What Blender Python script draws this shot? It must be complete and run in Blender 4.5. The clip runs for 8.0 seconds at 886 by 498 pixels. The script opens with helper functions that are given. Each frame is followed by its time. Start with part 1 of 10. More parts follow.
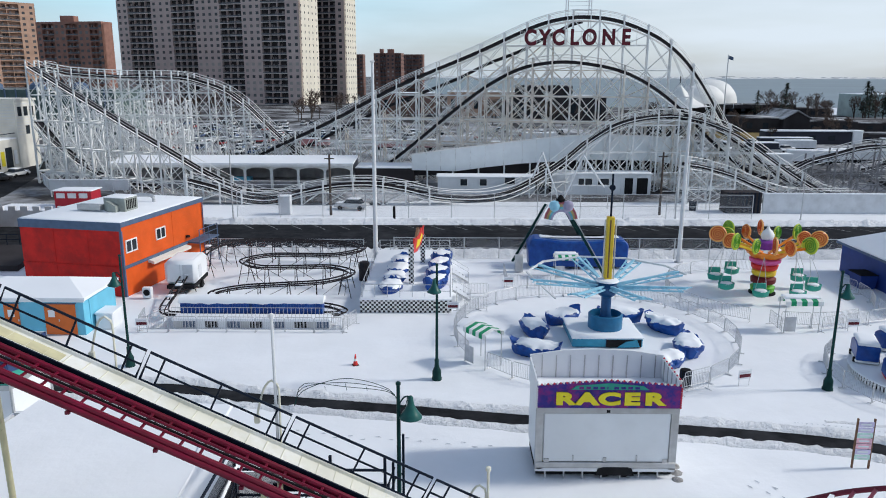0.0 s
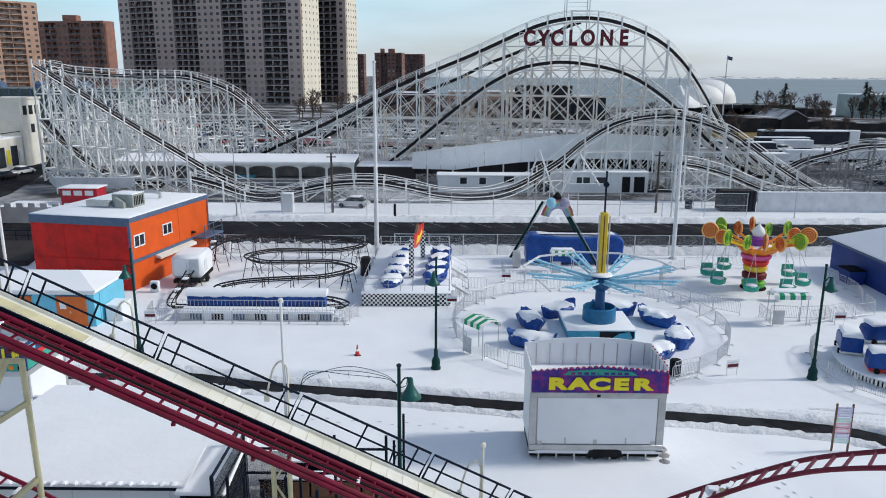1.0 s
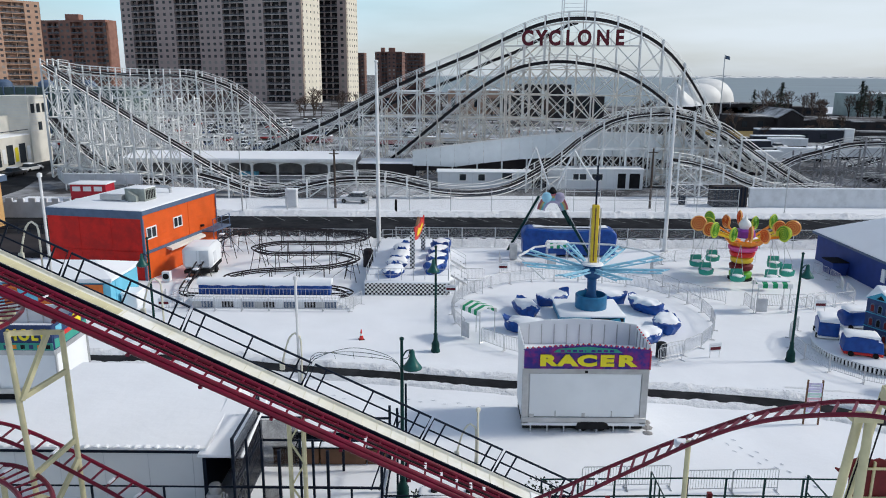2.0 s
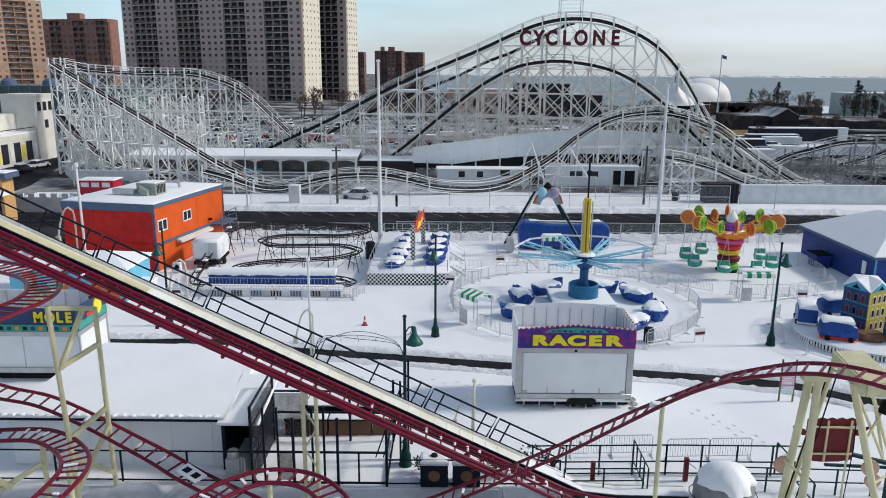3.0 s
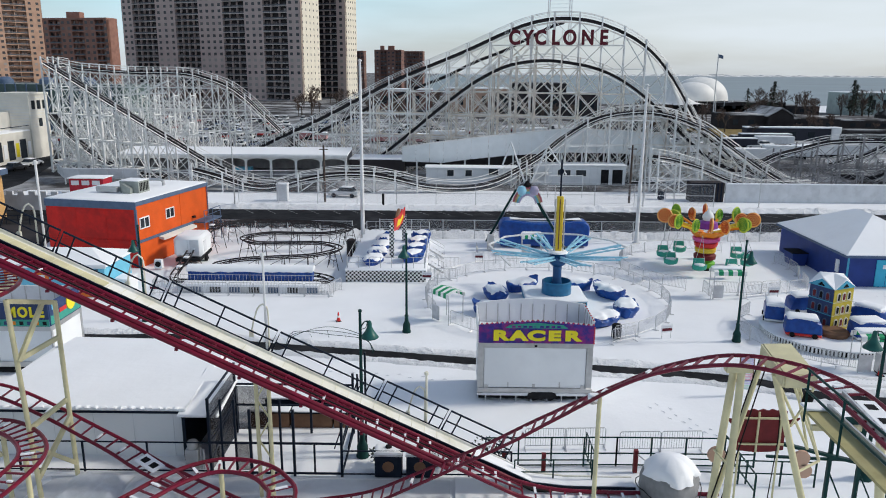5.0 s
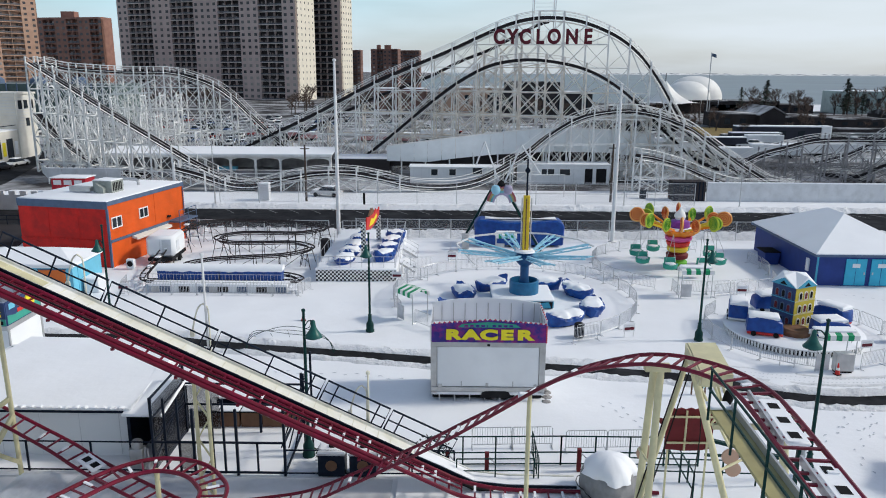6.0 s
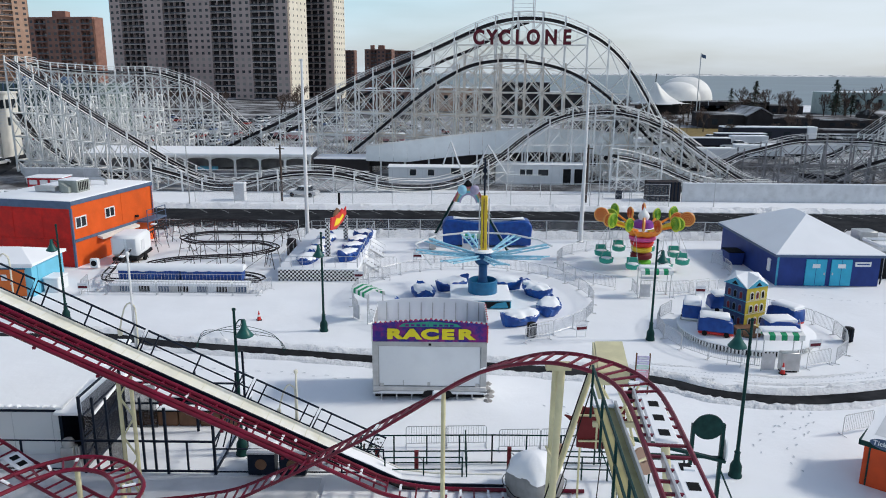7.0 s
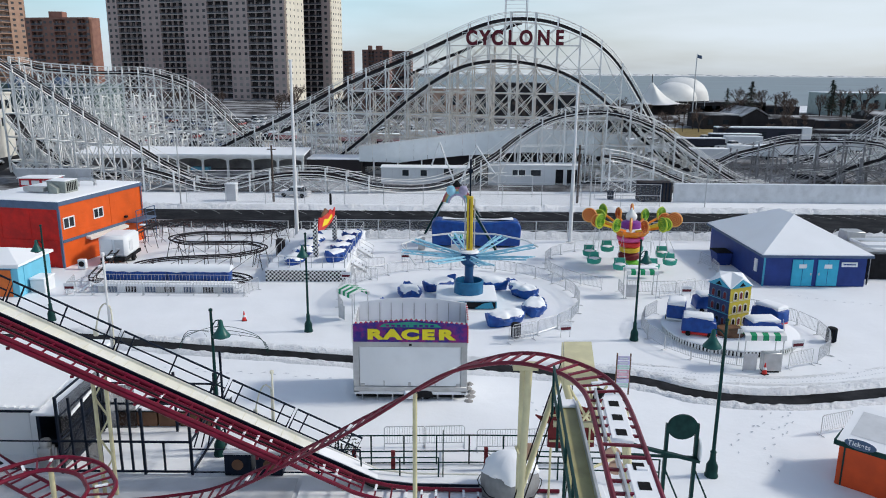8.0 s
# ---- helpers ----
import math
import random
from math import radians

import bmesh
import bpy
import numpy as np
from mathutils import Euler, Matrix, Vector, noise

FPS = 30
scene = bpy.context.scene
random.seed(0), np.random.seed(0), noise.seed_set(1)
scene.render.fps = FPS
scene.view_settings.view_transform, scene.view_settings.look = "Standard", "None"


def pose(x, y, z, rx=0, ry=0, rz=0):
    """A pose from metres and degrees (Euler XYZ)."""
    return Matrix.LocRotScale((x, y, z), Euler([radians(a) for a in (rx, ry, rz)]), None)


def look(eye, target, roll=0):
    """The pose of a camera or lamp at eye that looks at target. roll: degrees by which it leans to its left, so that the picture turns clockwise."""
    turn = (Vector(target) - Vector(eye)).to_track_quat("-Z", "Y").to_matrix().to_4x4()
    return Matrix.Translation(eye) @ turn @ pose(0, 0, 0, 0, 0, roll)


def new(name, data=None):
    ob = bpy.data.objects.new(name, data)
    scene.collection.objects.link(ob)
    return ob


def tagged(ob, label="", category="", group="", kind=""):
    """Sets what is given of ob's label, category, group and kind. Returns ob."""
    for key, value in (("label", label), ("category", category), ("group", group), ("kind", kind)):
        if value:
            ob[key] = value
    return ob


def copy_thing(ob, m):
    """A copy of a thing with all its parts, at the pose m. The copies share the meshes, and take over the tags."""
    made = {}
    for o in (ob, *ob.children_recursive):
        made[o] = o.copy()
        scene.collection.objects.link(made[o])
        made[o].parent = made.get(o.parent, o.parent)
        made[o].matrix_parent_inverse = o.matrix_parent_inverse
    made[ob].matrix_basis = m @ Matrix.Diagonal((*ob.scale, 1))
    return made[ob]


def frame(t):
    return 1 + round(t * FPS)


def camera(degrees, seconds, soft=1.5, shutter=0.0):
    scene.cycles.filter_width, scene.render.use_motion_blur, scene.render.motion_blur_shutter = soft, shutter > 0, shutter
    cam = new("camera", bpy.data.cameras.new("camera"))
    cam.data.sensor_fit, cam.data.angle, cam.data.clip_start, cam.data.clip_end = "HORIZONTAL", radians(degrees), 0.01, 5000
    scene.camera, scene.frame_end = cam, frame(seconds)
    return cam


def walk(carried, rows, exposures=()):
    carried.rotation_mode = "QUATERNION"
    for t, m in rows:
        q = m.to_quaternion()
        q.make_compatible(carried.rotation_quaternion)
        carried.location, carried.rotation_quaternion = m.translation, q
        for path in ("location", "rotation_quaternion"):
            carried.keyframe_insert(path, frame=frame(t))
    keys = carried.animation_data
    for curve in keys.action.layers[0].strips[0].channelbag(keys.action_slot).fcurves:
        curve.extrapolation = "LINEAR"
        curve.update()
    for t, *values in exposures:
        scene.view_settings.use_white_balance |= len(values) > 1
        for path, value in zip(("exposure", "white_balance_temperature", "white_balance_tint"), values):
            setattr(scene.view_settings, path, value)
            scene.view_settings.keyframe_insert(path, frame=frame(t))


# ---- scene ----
cam = camera(62.1, 8.0, soft=1.0)
PATH = [
    (0, (0.147, 7.026, 17.436), (0.136, 8.972, 16.974), 0.2),
    (0.5, (0.15, 6.34, 17.484), (0.139, 8.286, 17.022), 0.3),
    (1, (0.237, 5.379, 17.476), (0.225, 7.325, 17.013), 0.3),
    (1.5, (0.294, 4.194, 17.489), (0.281, 6.139, 17.025), 0.3),
    (2.8, (0.297, 0.352, 17.538), (0.285, 2.295, 17.067), 0.6),
    (3, (0.312, -0.067, 17.528), (0.302, 1.877, 17.06), 0.4),
    (3.5, (0.351, -0.534, 17.538), (0.338, 1.41, 17.071), 0.4),
    (4, (0.708, -0.721, 17.534), (0.694, 1.224, 17.066), 0.5),
    (4.5, (1.451, -0.784, 17.558), (1.436, 1.16, 17.089), 0.5),
    (6, (4.965, -0.829, 17.64), (4.95, 1.114, 17.167), 0.4),
    (6.5, (6.495, -0.886, 17.65), (6.482, 1.058, 17.178), 0.5),
    (7, (7.991, -0.953, 17.662), (7.983, 0.99, 17.19), 0.5),
    (7.5, (8.772, -0.969, 17.649), (8.767, 0.975, 17.179), 0.5),
    (8, (8.993, -1.004, 17.686), (8.988, 0.94, 17.215), 0.5),
]
walk(cam, [(t, look(eye, aim, roll)) for t, eye, aim, roll in PATH if t != 2.8], exposures=((0.0, -0.47, 6100, 9), (3.0, -0.48, 6340, 9), (4.5, -0.48, 6400, 9), (6.5, -0.48, 6270, 9), (7.0, -0.48, 6240, 9), (8.0, -0.47, 6220, 9)))


# ---------------------------------------------------------------- world and sun
SUN_AZ, SUN_EL = radians(5), radians(36)      # from +x towards +y, and above the ground
world = bpy.data.worlds.new("sky")
scene.world = world
world.use_nodes = True
wn, wl = world.node_tree.nodes, world.node_tree.links
sky = wn.new("ShaderNodeTexSky")
sky.sky_type = "NISHITA"
sky.sun_disc = False
sky.sun_elevation = SUN_EL
sky.sun_rotation = radians(90) - SUN_AZ
sky.air_density, sky.dust_density, sky.ozone_density = 1.0, 1.5, 1.5
wc = wn.new("ShaderNodeTexCoord")
wm = wn.new("ShaderNodeMapping")
wm.inputs["Scale"].default_value = (1.2, 1.2, 7.0)
cn = wn.new("ShaderNodeTexNoise")
cn.inputs["Scale"].default_value, cn.inputs["Detail"].default_value, cn.inputs["Roughness"].default_value = 1.7, 5.0, 0.5
cr = wn.new("ShaderNodeValToRGB")
cr.color_ramp.elements[0].position, cr.color_ramp.elements[0].color = 0.34, (0.45, 0.45, 0.45, 1)
cr.color_ramp.elements[1].position, cr.color_ramp.elements[1].color = 0.60, (0.92, 0.92, 0.92, 1)
cm = wn.new("ShaderNodeMixRGB")
cm.inputs["Color2"].default_value = (7.2, 7.8, 8.3, 1)
wl.new(wc.outputs["Generated"], wm.inputs["Vector"])
wl.new(wm.outputs["Vector"], cn.inputs["Vector"])
wl.new(cn.outputs["Fac"], cr.inputs["Fac"])
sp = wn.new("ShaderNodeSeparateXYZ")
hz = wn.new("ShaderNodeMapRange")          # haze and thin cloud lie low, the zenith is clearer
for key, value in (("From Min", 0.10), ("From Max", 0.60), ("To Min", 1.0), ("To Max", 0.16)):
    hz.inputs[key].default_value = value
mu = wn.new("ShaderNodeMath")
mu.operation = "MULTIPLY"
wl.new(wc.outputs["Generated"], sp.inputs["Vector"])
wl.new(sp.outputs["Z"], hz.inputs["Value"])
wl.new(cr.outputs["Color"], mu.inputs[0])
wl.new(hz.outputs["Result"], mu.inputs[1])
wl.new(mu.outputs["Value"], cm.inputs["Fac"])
wl.new(sky.outputs["Color"], cm.inputs["Color1"])
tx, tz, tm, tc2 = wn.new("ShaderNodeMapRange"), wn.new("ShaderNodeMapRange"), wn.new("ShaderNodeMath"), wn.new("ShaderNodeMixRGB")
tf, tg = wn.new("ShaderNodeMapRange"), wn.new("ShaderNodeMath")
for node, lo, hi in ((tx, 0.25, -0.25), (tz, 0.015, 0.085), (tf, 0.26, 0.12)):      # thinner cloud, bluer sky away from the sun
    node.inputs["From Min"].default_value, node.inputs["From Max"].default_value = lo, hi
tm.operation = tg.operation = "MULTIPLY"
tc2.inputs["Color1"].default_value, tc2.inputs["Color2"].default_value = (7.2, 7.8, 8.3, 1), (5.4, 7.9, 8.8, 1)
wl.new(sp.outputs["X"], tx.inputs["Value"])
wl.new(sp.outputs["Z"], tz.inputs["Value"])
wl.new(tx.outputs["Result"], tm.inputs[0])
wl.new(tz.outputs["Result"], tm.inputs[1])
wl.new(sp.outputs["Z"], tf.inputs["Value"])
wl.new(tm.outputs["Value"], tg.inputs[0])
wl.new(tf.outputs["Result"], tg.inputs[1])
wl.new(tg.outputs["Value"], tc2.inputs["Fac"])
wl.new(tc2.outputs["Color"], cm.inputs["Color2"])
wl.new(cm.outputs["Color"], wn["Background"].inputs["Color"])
wn["Background"].inputs["Strength"].default_value = 0.15
sun_data = bpy.data.lights.new("sun", "SUN")
sun_data.energy, sun_data.angle, sun_data.color = 3.3, radians(7), (1.0, 0.93, 0.82)
sun = new("sun", sun_data)
toward_sun = Vector((math.cos(SUN_EL) * math.cos(SUN_AZ), math.cos(SUN_EL) * math.sin(SUN_AZ), math.sin(SUN_EL)))
sun.matrix_basis = look(Vector((60, 60, 80)), Vector((60, 60, 80)) - toward_sun)


# ---------------------------------------------------------------- materials
def material(name, color, rough=0.6, metal=0.0, vary=0.25, scale=3.0, bump=0.15, bump_scale=None, dirt=None, dirt_amount=0.5,
             dirt_scale=0.7, per_object=0.0, coat=0.0, spec=0.4):
    """A painted or raw surface: grain, larger stains, bump. dirt: colour of a second, larger layer of stains."""
    m = bpy.data.materials.new(name)
    m.use_nodes = True
    n, l = m.node_tree.nodes, m.node_tree.links
    b = n["Principled BSDF"]
    b.inputs["Roughness"].default_value, b.inputs["Metallic"].default_value = rough, metal
    b.inputs["Coat Weight"].default_value = coat
    tc = n.new("ShaderNodeTexCoord")
    fine = n.new("ShaderNodeTexNoise")
    fine.inputs["Scale"].default_value, fine.inputs["Detail"].default_value = scale, 6.0
    l.new(tc.outputs["Object"], fine.inputs["Vector"])
    ramp = n.new("ShaderNodeValToRGB")
    lo = [c * (1 - vary) for c in color]
    hi = [min(1.0, c * (1 + vary * 0.6)) for c in color]
    ramp.color_ramp.elements[0].position, ramp.color_ramp.elements[0].color = 0.3, (*lo, 1)
    ramp.color_ramp.elements[1].position, ramp.color_ramp.elements[1].color = 0.7, (*hi, 1)
    l.new(fine.outputs["Fac"], ramp.inputs["Fac"])
    out = ramp.outputs["Color"]
    if dirt:
        big = n.new("ShaderNodeTexNoise")
        big.inputs["Scale"].default_value, big.inputs["Detail"].default_value, big.inputs["Roughness"].default_value = dirt_scale, 7.0, 0.65
        l.new(tc.outputs["Object"], big.inputs["Vector"])
        r2 = n.new("ShaderNodeValToRGB")
        r2.color_ramp.elements[0].position, r2.color_ramp.elements[0].color = 0.45, (0, 0, 0, 1)
        r2.color_ramp.elements[1].position, r2.color_ramp.elements[1].color = 0.70, (dirt_amount,) * 3 + (1,)
        l.new(big.outputs["Fac"], r2.inputs["Fac"])
        mix = n.new("ShaderNodeMixRGB")
        mix.inputs["Color2"].default_value = (*dirt, 1)
        l.new(r2.outputs["Color"], mix.inputs["Fac"])
        l.new(out, mix.inputs["Color1"])
        out = mix.outputs["Color"]
    if per_object:
        oi = n.new("ShaderNodeObjectInfo")
        mr = n.new("ShaderNodeMapRange")
        mr.inputs["To Min"].default_value, mr.inputs["To Max"].default_value = 1 - per_object, 1 + per_object
        l.new(oi.outputs["Random"], mr.inputs["Value"])
        hs = n.new("ShaderNodeHueSaturation")
        l.new(mr.outputs["Result"], hs.inputs["Value"])
        l.new(out, hs.inputs["Color"])
        out = hs.outputs["Color"]
    l.new(out, b.inputs["Base Color"])
    b.inputs["Specular IOR Level"].default_value = spec * 0.7
    if bump:
        bn = n.new("ShaderNodeTexNoise")
        bn.inputs["Scale"].default_value, bn.inputs["Detail"].default_value = bump_scale or scale * 4, 4.0
        l.new(tc.outputs["Object"], bn.inputs["Vector"])
        bp = n.new("ShaderNodeBump")
        bp.inputs["Strength"].default_value, bp.inputs["Distance"].default_value = bump, 0.02
        l.new(bn.outputs["Fac"], bp.inputs["Height"])
        l.new(bp.outputs["Normal"], b.inputs["Normal"])
    return m


def snow_material(name, color=(0.86, 0.88, 0.91), strength=0.5, scale=1.3, dirt=None, dirt_amount=0.4, dist=0.10):
    m = material(name, color, rough=0.62, vary=0.035, scale=0.35, bump=0, dirt=dirt, dirt_amount=dirt_amount, dirt_scale=0.12)
    n, l = m.node_tree.nodes, m.node_tree.links
    b = n["Principled BSDF"]
    b.inputs["Subsurface Weight"].default_value = 0.0
    b.inputs["Specular IOR Level"].default_value = 0.3
    tc = n.new("ShaderNodeTexCoord")
    a = n.new("ShaderNodeTexNoise")
    a.inputs["Scale"].default_value, a.inputs["Detail"].default_value, a.inputs["Roughness"].default_value = scale, 8.0, 0.6
    l.new(tc.outputs["Object"], a.inputs["Vector"])
    bp = n.new("ShaderNodeBump")
    bp.inputs["Strength"].default_value, bp.inputs["Distance"].default_value = strength, dist
    l.new(a.outputs["Fac"], bp.inputs["Height"])
    l.new(bp.outputs["Normal"], b.inputs["Normal"])
    return m


def see_through(name, color, amount, rough=0.5, metal=0.3):
    """Wire mesh too fine to pick apart: partly clear."""
    m = bpy.data.materials.new(name)
    m.use_nodes = True
    n, l = m.node_tree.nodes, m.node_tree.links
    b = n["Principled BSDF"]
    b.inputs["Base Color"].default_value = (*color, 1)
    b.inputs["Roughness"].default_value, b.inputs["Metallic"].default_value = rough, metal
    tr = n.new("ShaderNodeBsdfTransparent")
    mx = n.new("ShaderNodeMixShader")
    tc = n.new("ShaderNodeTexCoord")
    nz = n.new("ShaderNodeTexNoise")
    nz.inputs["Scale"].default_value = 2.0
    mr = n.new("ShaderNodeMapRange")
    mr.inputs["To Min"].default_value, mr.inputs["To Max"].default_value = amount * 0.7, amount * 1.3
    l.new(tc.outputs["Object"], nz.inputs["Vector"])
    l.new(nz.outputs["Fac"], mr.inputs["Value"])
    l.new(mr.outputs["Result"], mx.inputs["Fac"])
    l.new(tr.outputs["BSDF"], mx.inputs[1])
    l.new(b.outputs["BSDF"], mx.inputs[2])
    l.new(mx.outputs["Shader"], n["Material Output"].inputs["Surface"])
    return m


SNOW = snow_material("trodden snow", strength=0.35, scale=0.9)
SNOW_ROUGH = snow_material("ploughed snow", (0.80, 0.82, 0.85), 1.0, 2.6, dirt=(0.45, 0.46, 0.47), dirt_amount=0.35, dist=0.25)
DIRTY_SNOW = snow_material("dirty trodden snow", (0.40, 0.39, 0.38), 1.0, 3.0, dirt=(0.12, 0.11, 0.10), dirt_amount=0.9, dist=0.2)
SNOW_ROOF = snow_material("roof snow", (0.87, 0.89, 0.92), 0.3, 1.1)
FAR_GROUND = material("thawed far ground", (0.052, 0.050, 0.052), 0.9, vary=0.4, scale=0.05, bump=0, spec=0.1, dirt=(0.78, 0.80, 0.83), dirt_amount=0.8, dirt_scale=0.06)
ASPHALT = material("wet asphalt", (0.018, 0.019, 0.022), 0.8, vary=0.4, scale=1.5, bump=0.3, bump_scale=20, dirt=(0.055, 0.057, 0.063), dirt_amount=0.6, dirt_scale=0.35, spec=0.06)
ROAD_PAINT = material("road paint", (0.34, 0.34, 0.35), 0.7, vary=0.5, scale=2.0)
SEA = material("cold sea", (0.075, 0.12, 0.15), 0.35, vary=0.3, scale=0.004, bump=0.5, bump_scale=0.25, dirt=(0.14, 0.19, 0.22), dirt_amount=0.6, dirt_scale=0.006)
FAR_SHORE = material("far shore", (0.74, 0.77, 0.80), 0.9, vary=0.6, scale=0.02, bump=0)
WHITE_TIMBER = material("white painted timber", (0.90, 0.90, 0.885), 0.5, vary=0.10, scale=1.2, bump=0.1, dirt=(0.55, 0.50, 0.45), dirt_amount=0.25, dirt_scale=0.5)
BRIGHT_TIMBER = material("fresh white timber", (0.88, 0.88, 0.87), 0.5, vary=0.04, scale=1.2, bump=0.05)
TAN_TIMBER = material("weathered tan timber", (0.82, 0.755, 0.68), 0.65, vary=0.3, scale=1.0, bump=0.1)
TRACK_DARK = material("dark laminated rail", (0.034, 0.031, 0.034), 0.6, vary=0.4, scale=2.0, spec=0.12)
WHITE_PANEL = material("white sheet panel", (0.80, 0.82, 0.84), 0.5, vary=0.06, scale=0.8, bump=0.04, dirt=(0.5, 0.52, 0.55), dirt_amount=0.3, dirt_scale=0.4)
GREY_WALL = material("pale grey wall", (0.66, 0.68, 0.71), 0.7, vary=0.1, scale=0.6, bump=0.1, dirt=(0.38, 0.39, 0.40), dirt_amount=0.4)
LETTER_RED = material("dark red sign enamel", (0.12, 0.008, 0.02), 0.4, vary=0.3, scale=2.0)
RED_STEEL = material("crimson coaster steel", (0.16, 0.005, 0.026), 0.34, vary=0.3, scale=1.6, bump=0.05, dirt=(0.12, 0.015, 0.02), dirt_amount=0.6, dirt_scale=1.3)
CREAM = material("cream painted steel", (0.62, 0.58, 0.36), 0.5, vary=0.14, scale=1.5, bump=0.05, dirt=(0.42, 0.38, 0.26), dirt_amount=0.5, dirt_scale=0.9)
PALE_CREAM = material("pale weathered cream paint", (0.74, 0.72, 0.60), 0.5, vary=0.12, scale=1.5, bump=0.05)
WORN_FLOOR = material("worn yellow floor paint", (0.40, 0.36, 0.17), 0.6, vary=0.25, scale=2.0, bump=0.1, dirt=(0.26, 0.23, 0.13), dirt_amount=0.6, dirt_scale=1.0)
DARK_GREEN = material("dark green paint", (0.012, 0.045, 0.042), 0.4, vary=0.3, scale=3.0, spec=0.12)
LAMP_GREEN = material("lamp shade green", (0.015, 0.095, 0.085), 0.35, vary=0.2, scale=3.0)
NAVY_STEEL = material("navy black steel", (0.012, 0.018, 0.032), 0.4, vary=0.3, scale=3.0, spec=0.12)
BLACK = material("black rubber", (0.012, 0.012, 0.013), 0.7, vary=0.3, scale=3.0, spec=0.12)
GALV = material("galvanised steel", (0.55, 0.56, 0.58), 0.4, metal=0.5, vary=0.15, scale=3.0)
POLE_WHITE = material("white pole paint", (0.70, 0.71, 0.72), 0.45, vary=0.1, scale=2.0)
ORANGE = material("orange painted siding", (0.70, 0.105, 0.012), 0.6, vary=0.12, scale=0.9, bump=0.1, dirt=(0.55, 0.09, 0.012), dirt_amount=0.5, dirt_scale=0.5)
VERMILION = material("red-orange booth paint", (0.60, 0.075, 0.015), 0.55, vary=0.15, scale=1.2, bump=0.1, dirt=(0.42, 0.05, 0.015), dirt_amount=0.5, dirt_scale=0.8)
RED_WALL = material("red painted siding", (0.62, 0.016, 0.011), 0.6, vary=0.2, scale=0.9, bump=0.15, dirt=(0.30, 0.012, 0.011), dirt_amount=0.8, dirt_scale=0.8)
SLATE_TRIM = material("slate blue trim", (0.09, 0.135, 0.22), 0.55, vary=0.15, scale=2.0)
SKY_BLUE = material("sky blue wall paint", (0.17, 0.52, 0.70), 0.6, vary=0.08, scale=1.2, bump=0.05, dirt=(0.12, 0.40, 0.55), dirt_amount=0.4)
DOOR_ORANGE = material("orange door paint", (0.62, 0.15, 0.03), 0.5, vary=0.1, scale=2.0)
COBALT = material("cobalt blue wall", (0.018, 0.045, 0.22), 0.55, vary=0.15, scale=1.0, bump=0.05, dirt=(0.012, 0.03, 0.14), dirt_amount=0.5)
CYAN_DOOR = material("cyan door paint", (0.05, 0.42, 0.62), 0.45, vary=0.08, scale=2.0)
TARP_BLUE = material("blue tarpaulin", (0.011, 0.058, 0.28), 0.34, vary=0.25, scale=2.2, bump=0.5, bump_scale=4.0, dirt=(0.02, 0.12, 0.42), dirt_amount=0.6, dirt_scale=1.2)
TEAL = material("teal painted steel", (0.06, 0.34, 0.50), 0.4, vary=0.15, scale=2.0, dirt=(0.04, 0.2, 0.33), dirt_amount=0.5)
PALE_BLUE = material("pale blue arm", (0.30, 0.58, 0.73), 0.4, vary=0.15, scale=2.5)
HUB_BLUE = material("deep blue hub", (0.015, 0.075, 0.20), 0.35, vary=0.2, scale=2.0)
YELLOW = material("yellow enamel", (0.72, 0.50, 0.035), 0.4, vary=0.12, scale=2.0)
SIGN_YELLOW = material("sign letter yellow", (0.85, 0.72, 0.03), 0.45, vary=0.05, scale=2.0)
SIGN_PURPLE = material("sign purple panel", (0.045, 0.03, 0.24), 0.4, vary=0.2, scale=2.0, dirt=(0.45, 0.02, 0.16), dirt_amount=1.0, dirt_scale=1.3)
BULB_RED = material("red bulb", (0.45, 0.03, 0.06), 0.3, vary=0.1)
BULB_WHITE = material("white bulb", (0.75, 0.75, 0.72), 0.3, vary=0.05)
ALUMINIUM = material("dull aluminium", (0.50, 0.51, 0.52), 0.42, metal=0.6, vary=0.15, scale=2.0, dirt=(0.35, 0.33, 0.30), dirt_amount=0.4)
DARK_INSIDE = material("dark underside", (0.02, 0.02, 0.022), 0.8, vary=0.3, scale=2.0, spec=0.12)
GLASS_DARK = material("dark window glass", (0.025, 0.032, 0.04), 0.12, vary=0.3, scale=1.0, bump=0)
BRICK = material("red brown brick", (0.30, 0.16, 0.125), 0.85, vary=0.25, scale=0.4, bump=0, per_object=0.08)
BRICK_PALE = material("tan brick", (0.52, 0.34, 0.25), 0.85, vary=0.2, scale=0.3, bump=0)
TOWER = material("grey beige tower concrete", (0.54, 0.435, 0.405), 0.85, vary=0.12, scale=0.25, bump=0, dirt=(0.42, 0.335, 0.315), dirt_amount=0.6, dirt_scale=0.05)
# sunlit copy of the tower wall: the sun on the ends is put into the colour
TOWER_END_LIT = material("tower end wall lightened for sun", (0.76, 0.71, 0.60), 0.8, vary=0.08, scale=0.3, bump=0)
SLAB = material("balcony slab", (0.58, 0.53, 0.51), 0.8, vary=0.1, scale=0.4, bump=0)
STUCCO = material("cream stucco", (0.70, 0.68, 0.62), 0.8, vary=0.08, scale=0.6, bump=0.05)
GREEN_GLASS = material("green glazed hall", (0.08, 0.12, 0.115), 0.3, vary=0.3, scale=0.5, bump=0)
BARK = material("bare bark", (0.085, 0.065, 0.055), 0.9, vary=0.3, scale=3.0)
TWIG = material("bare twigs", (0.12, 0.085, 0.07), 0.9, vary=0.35, scale=1.0, bump=0)
PINE = material("dark pine needles", (0.028, 0.042, 0.028), 0.9, vary=0.4, scale=1.0, bump=0)
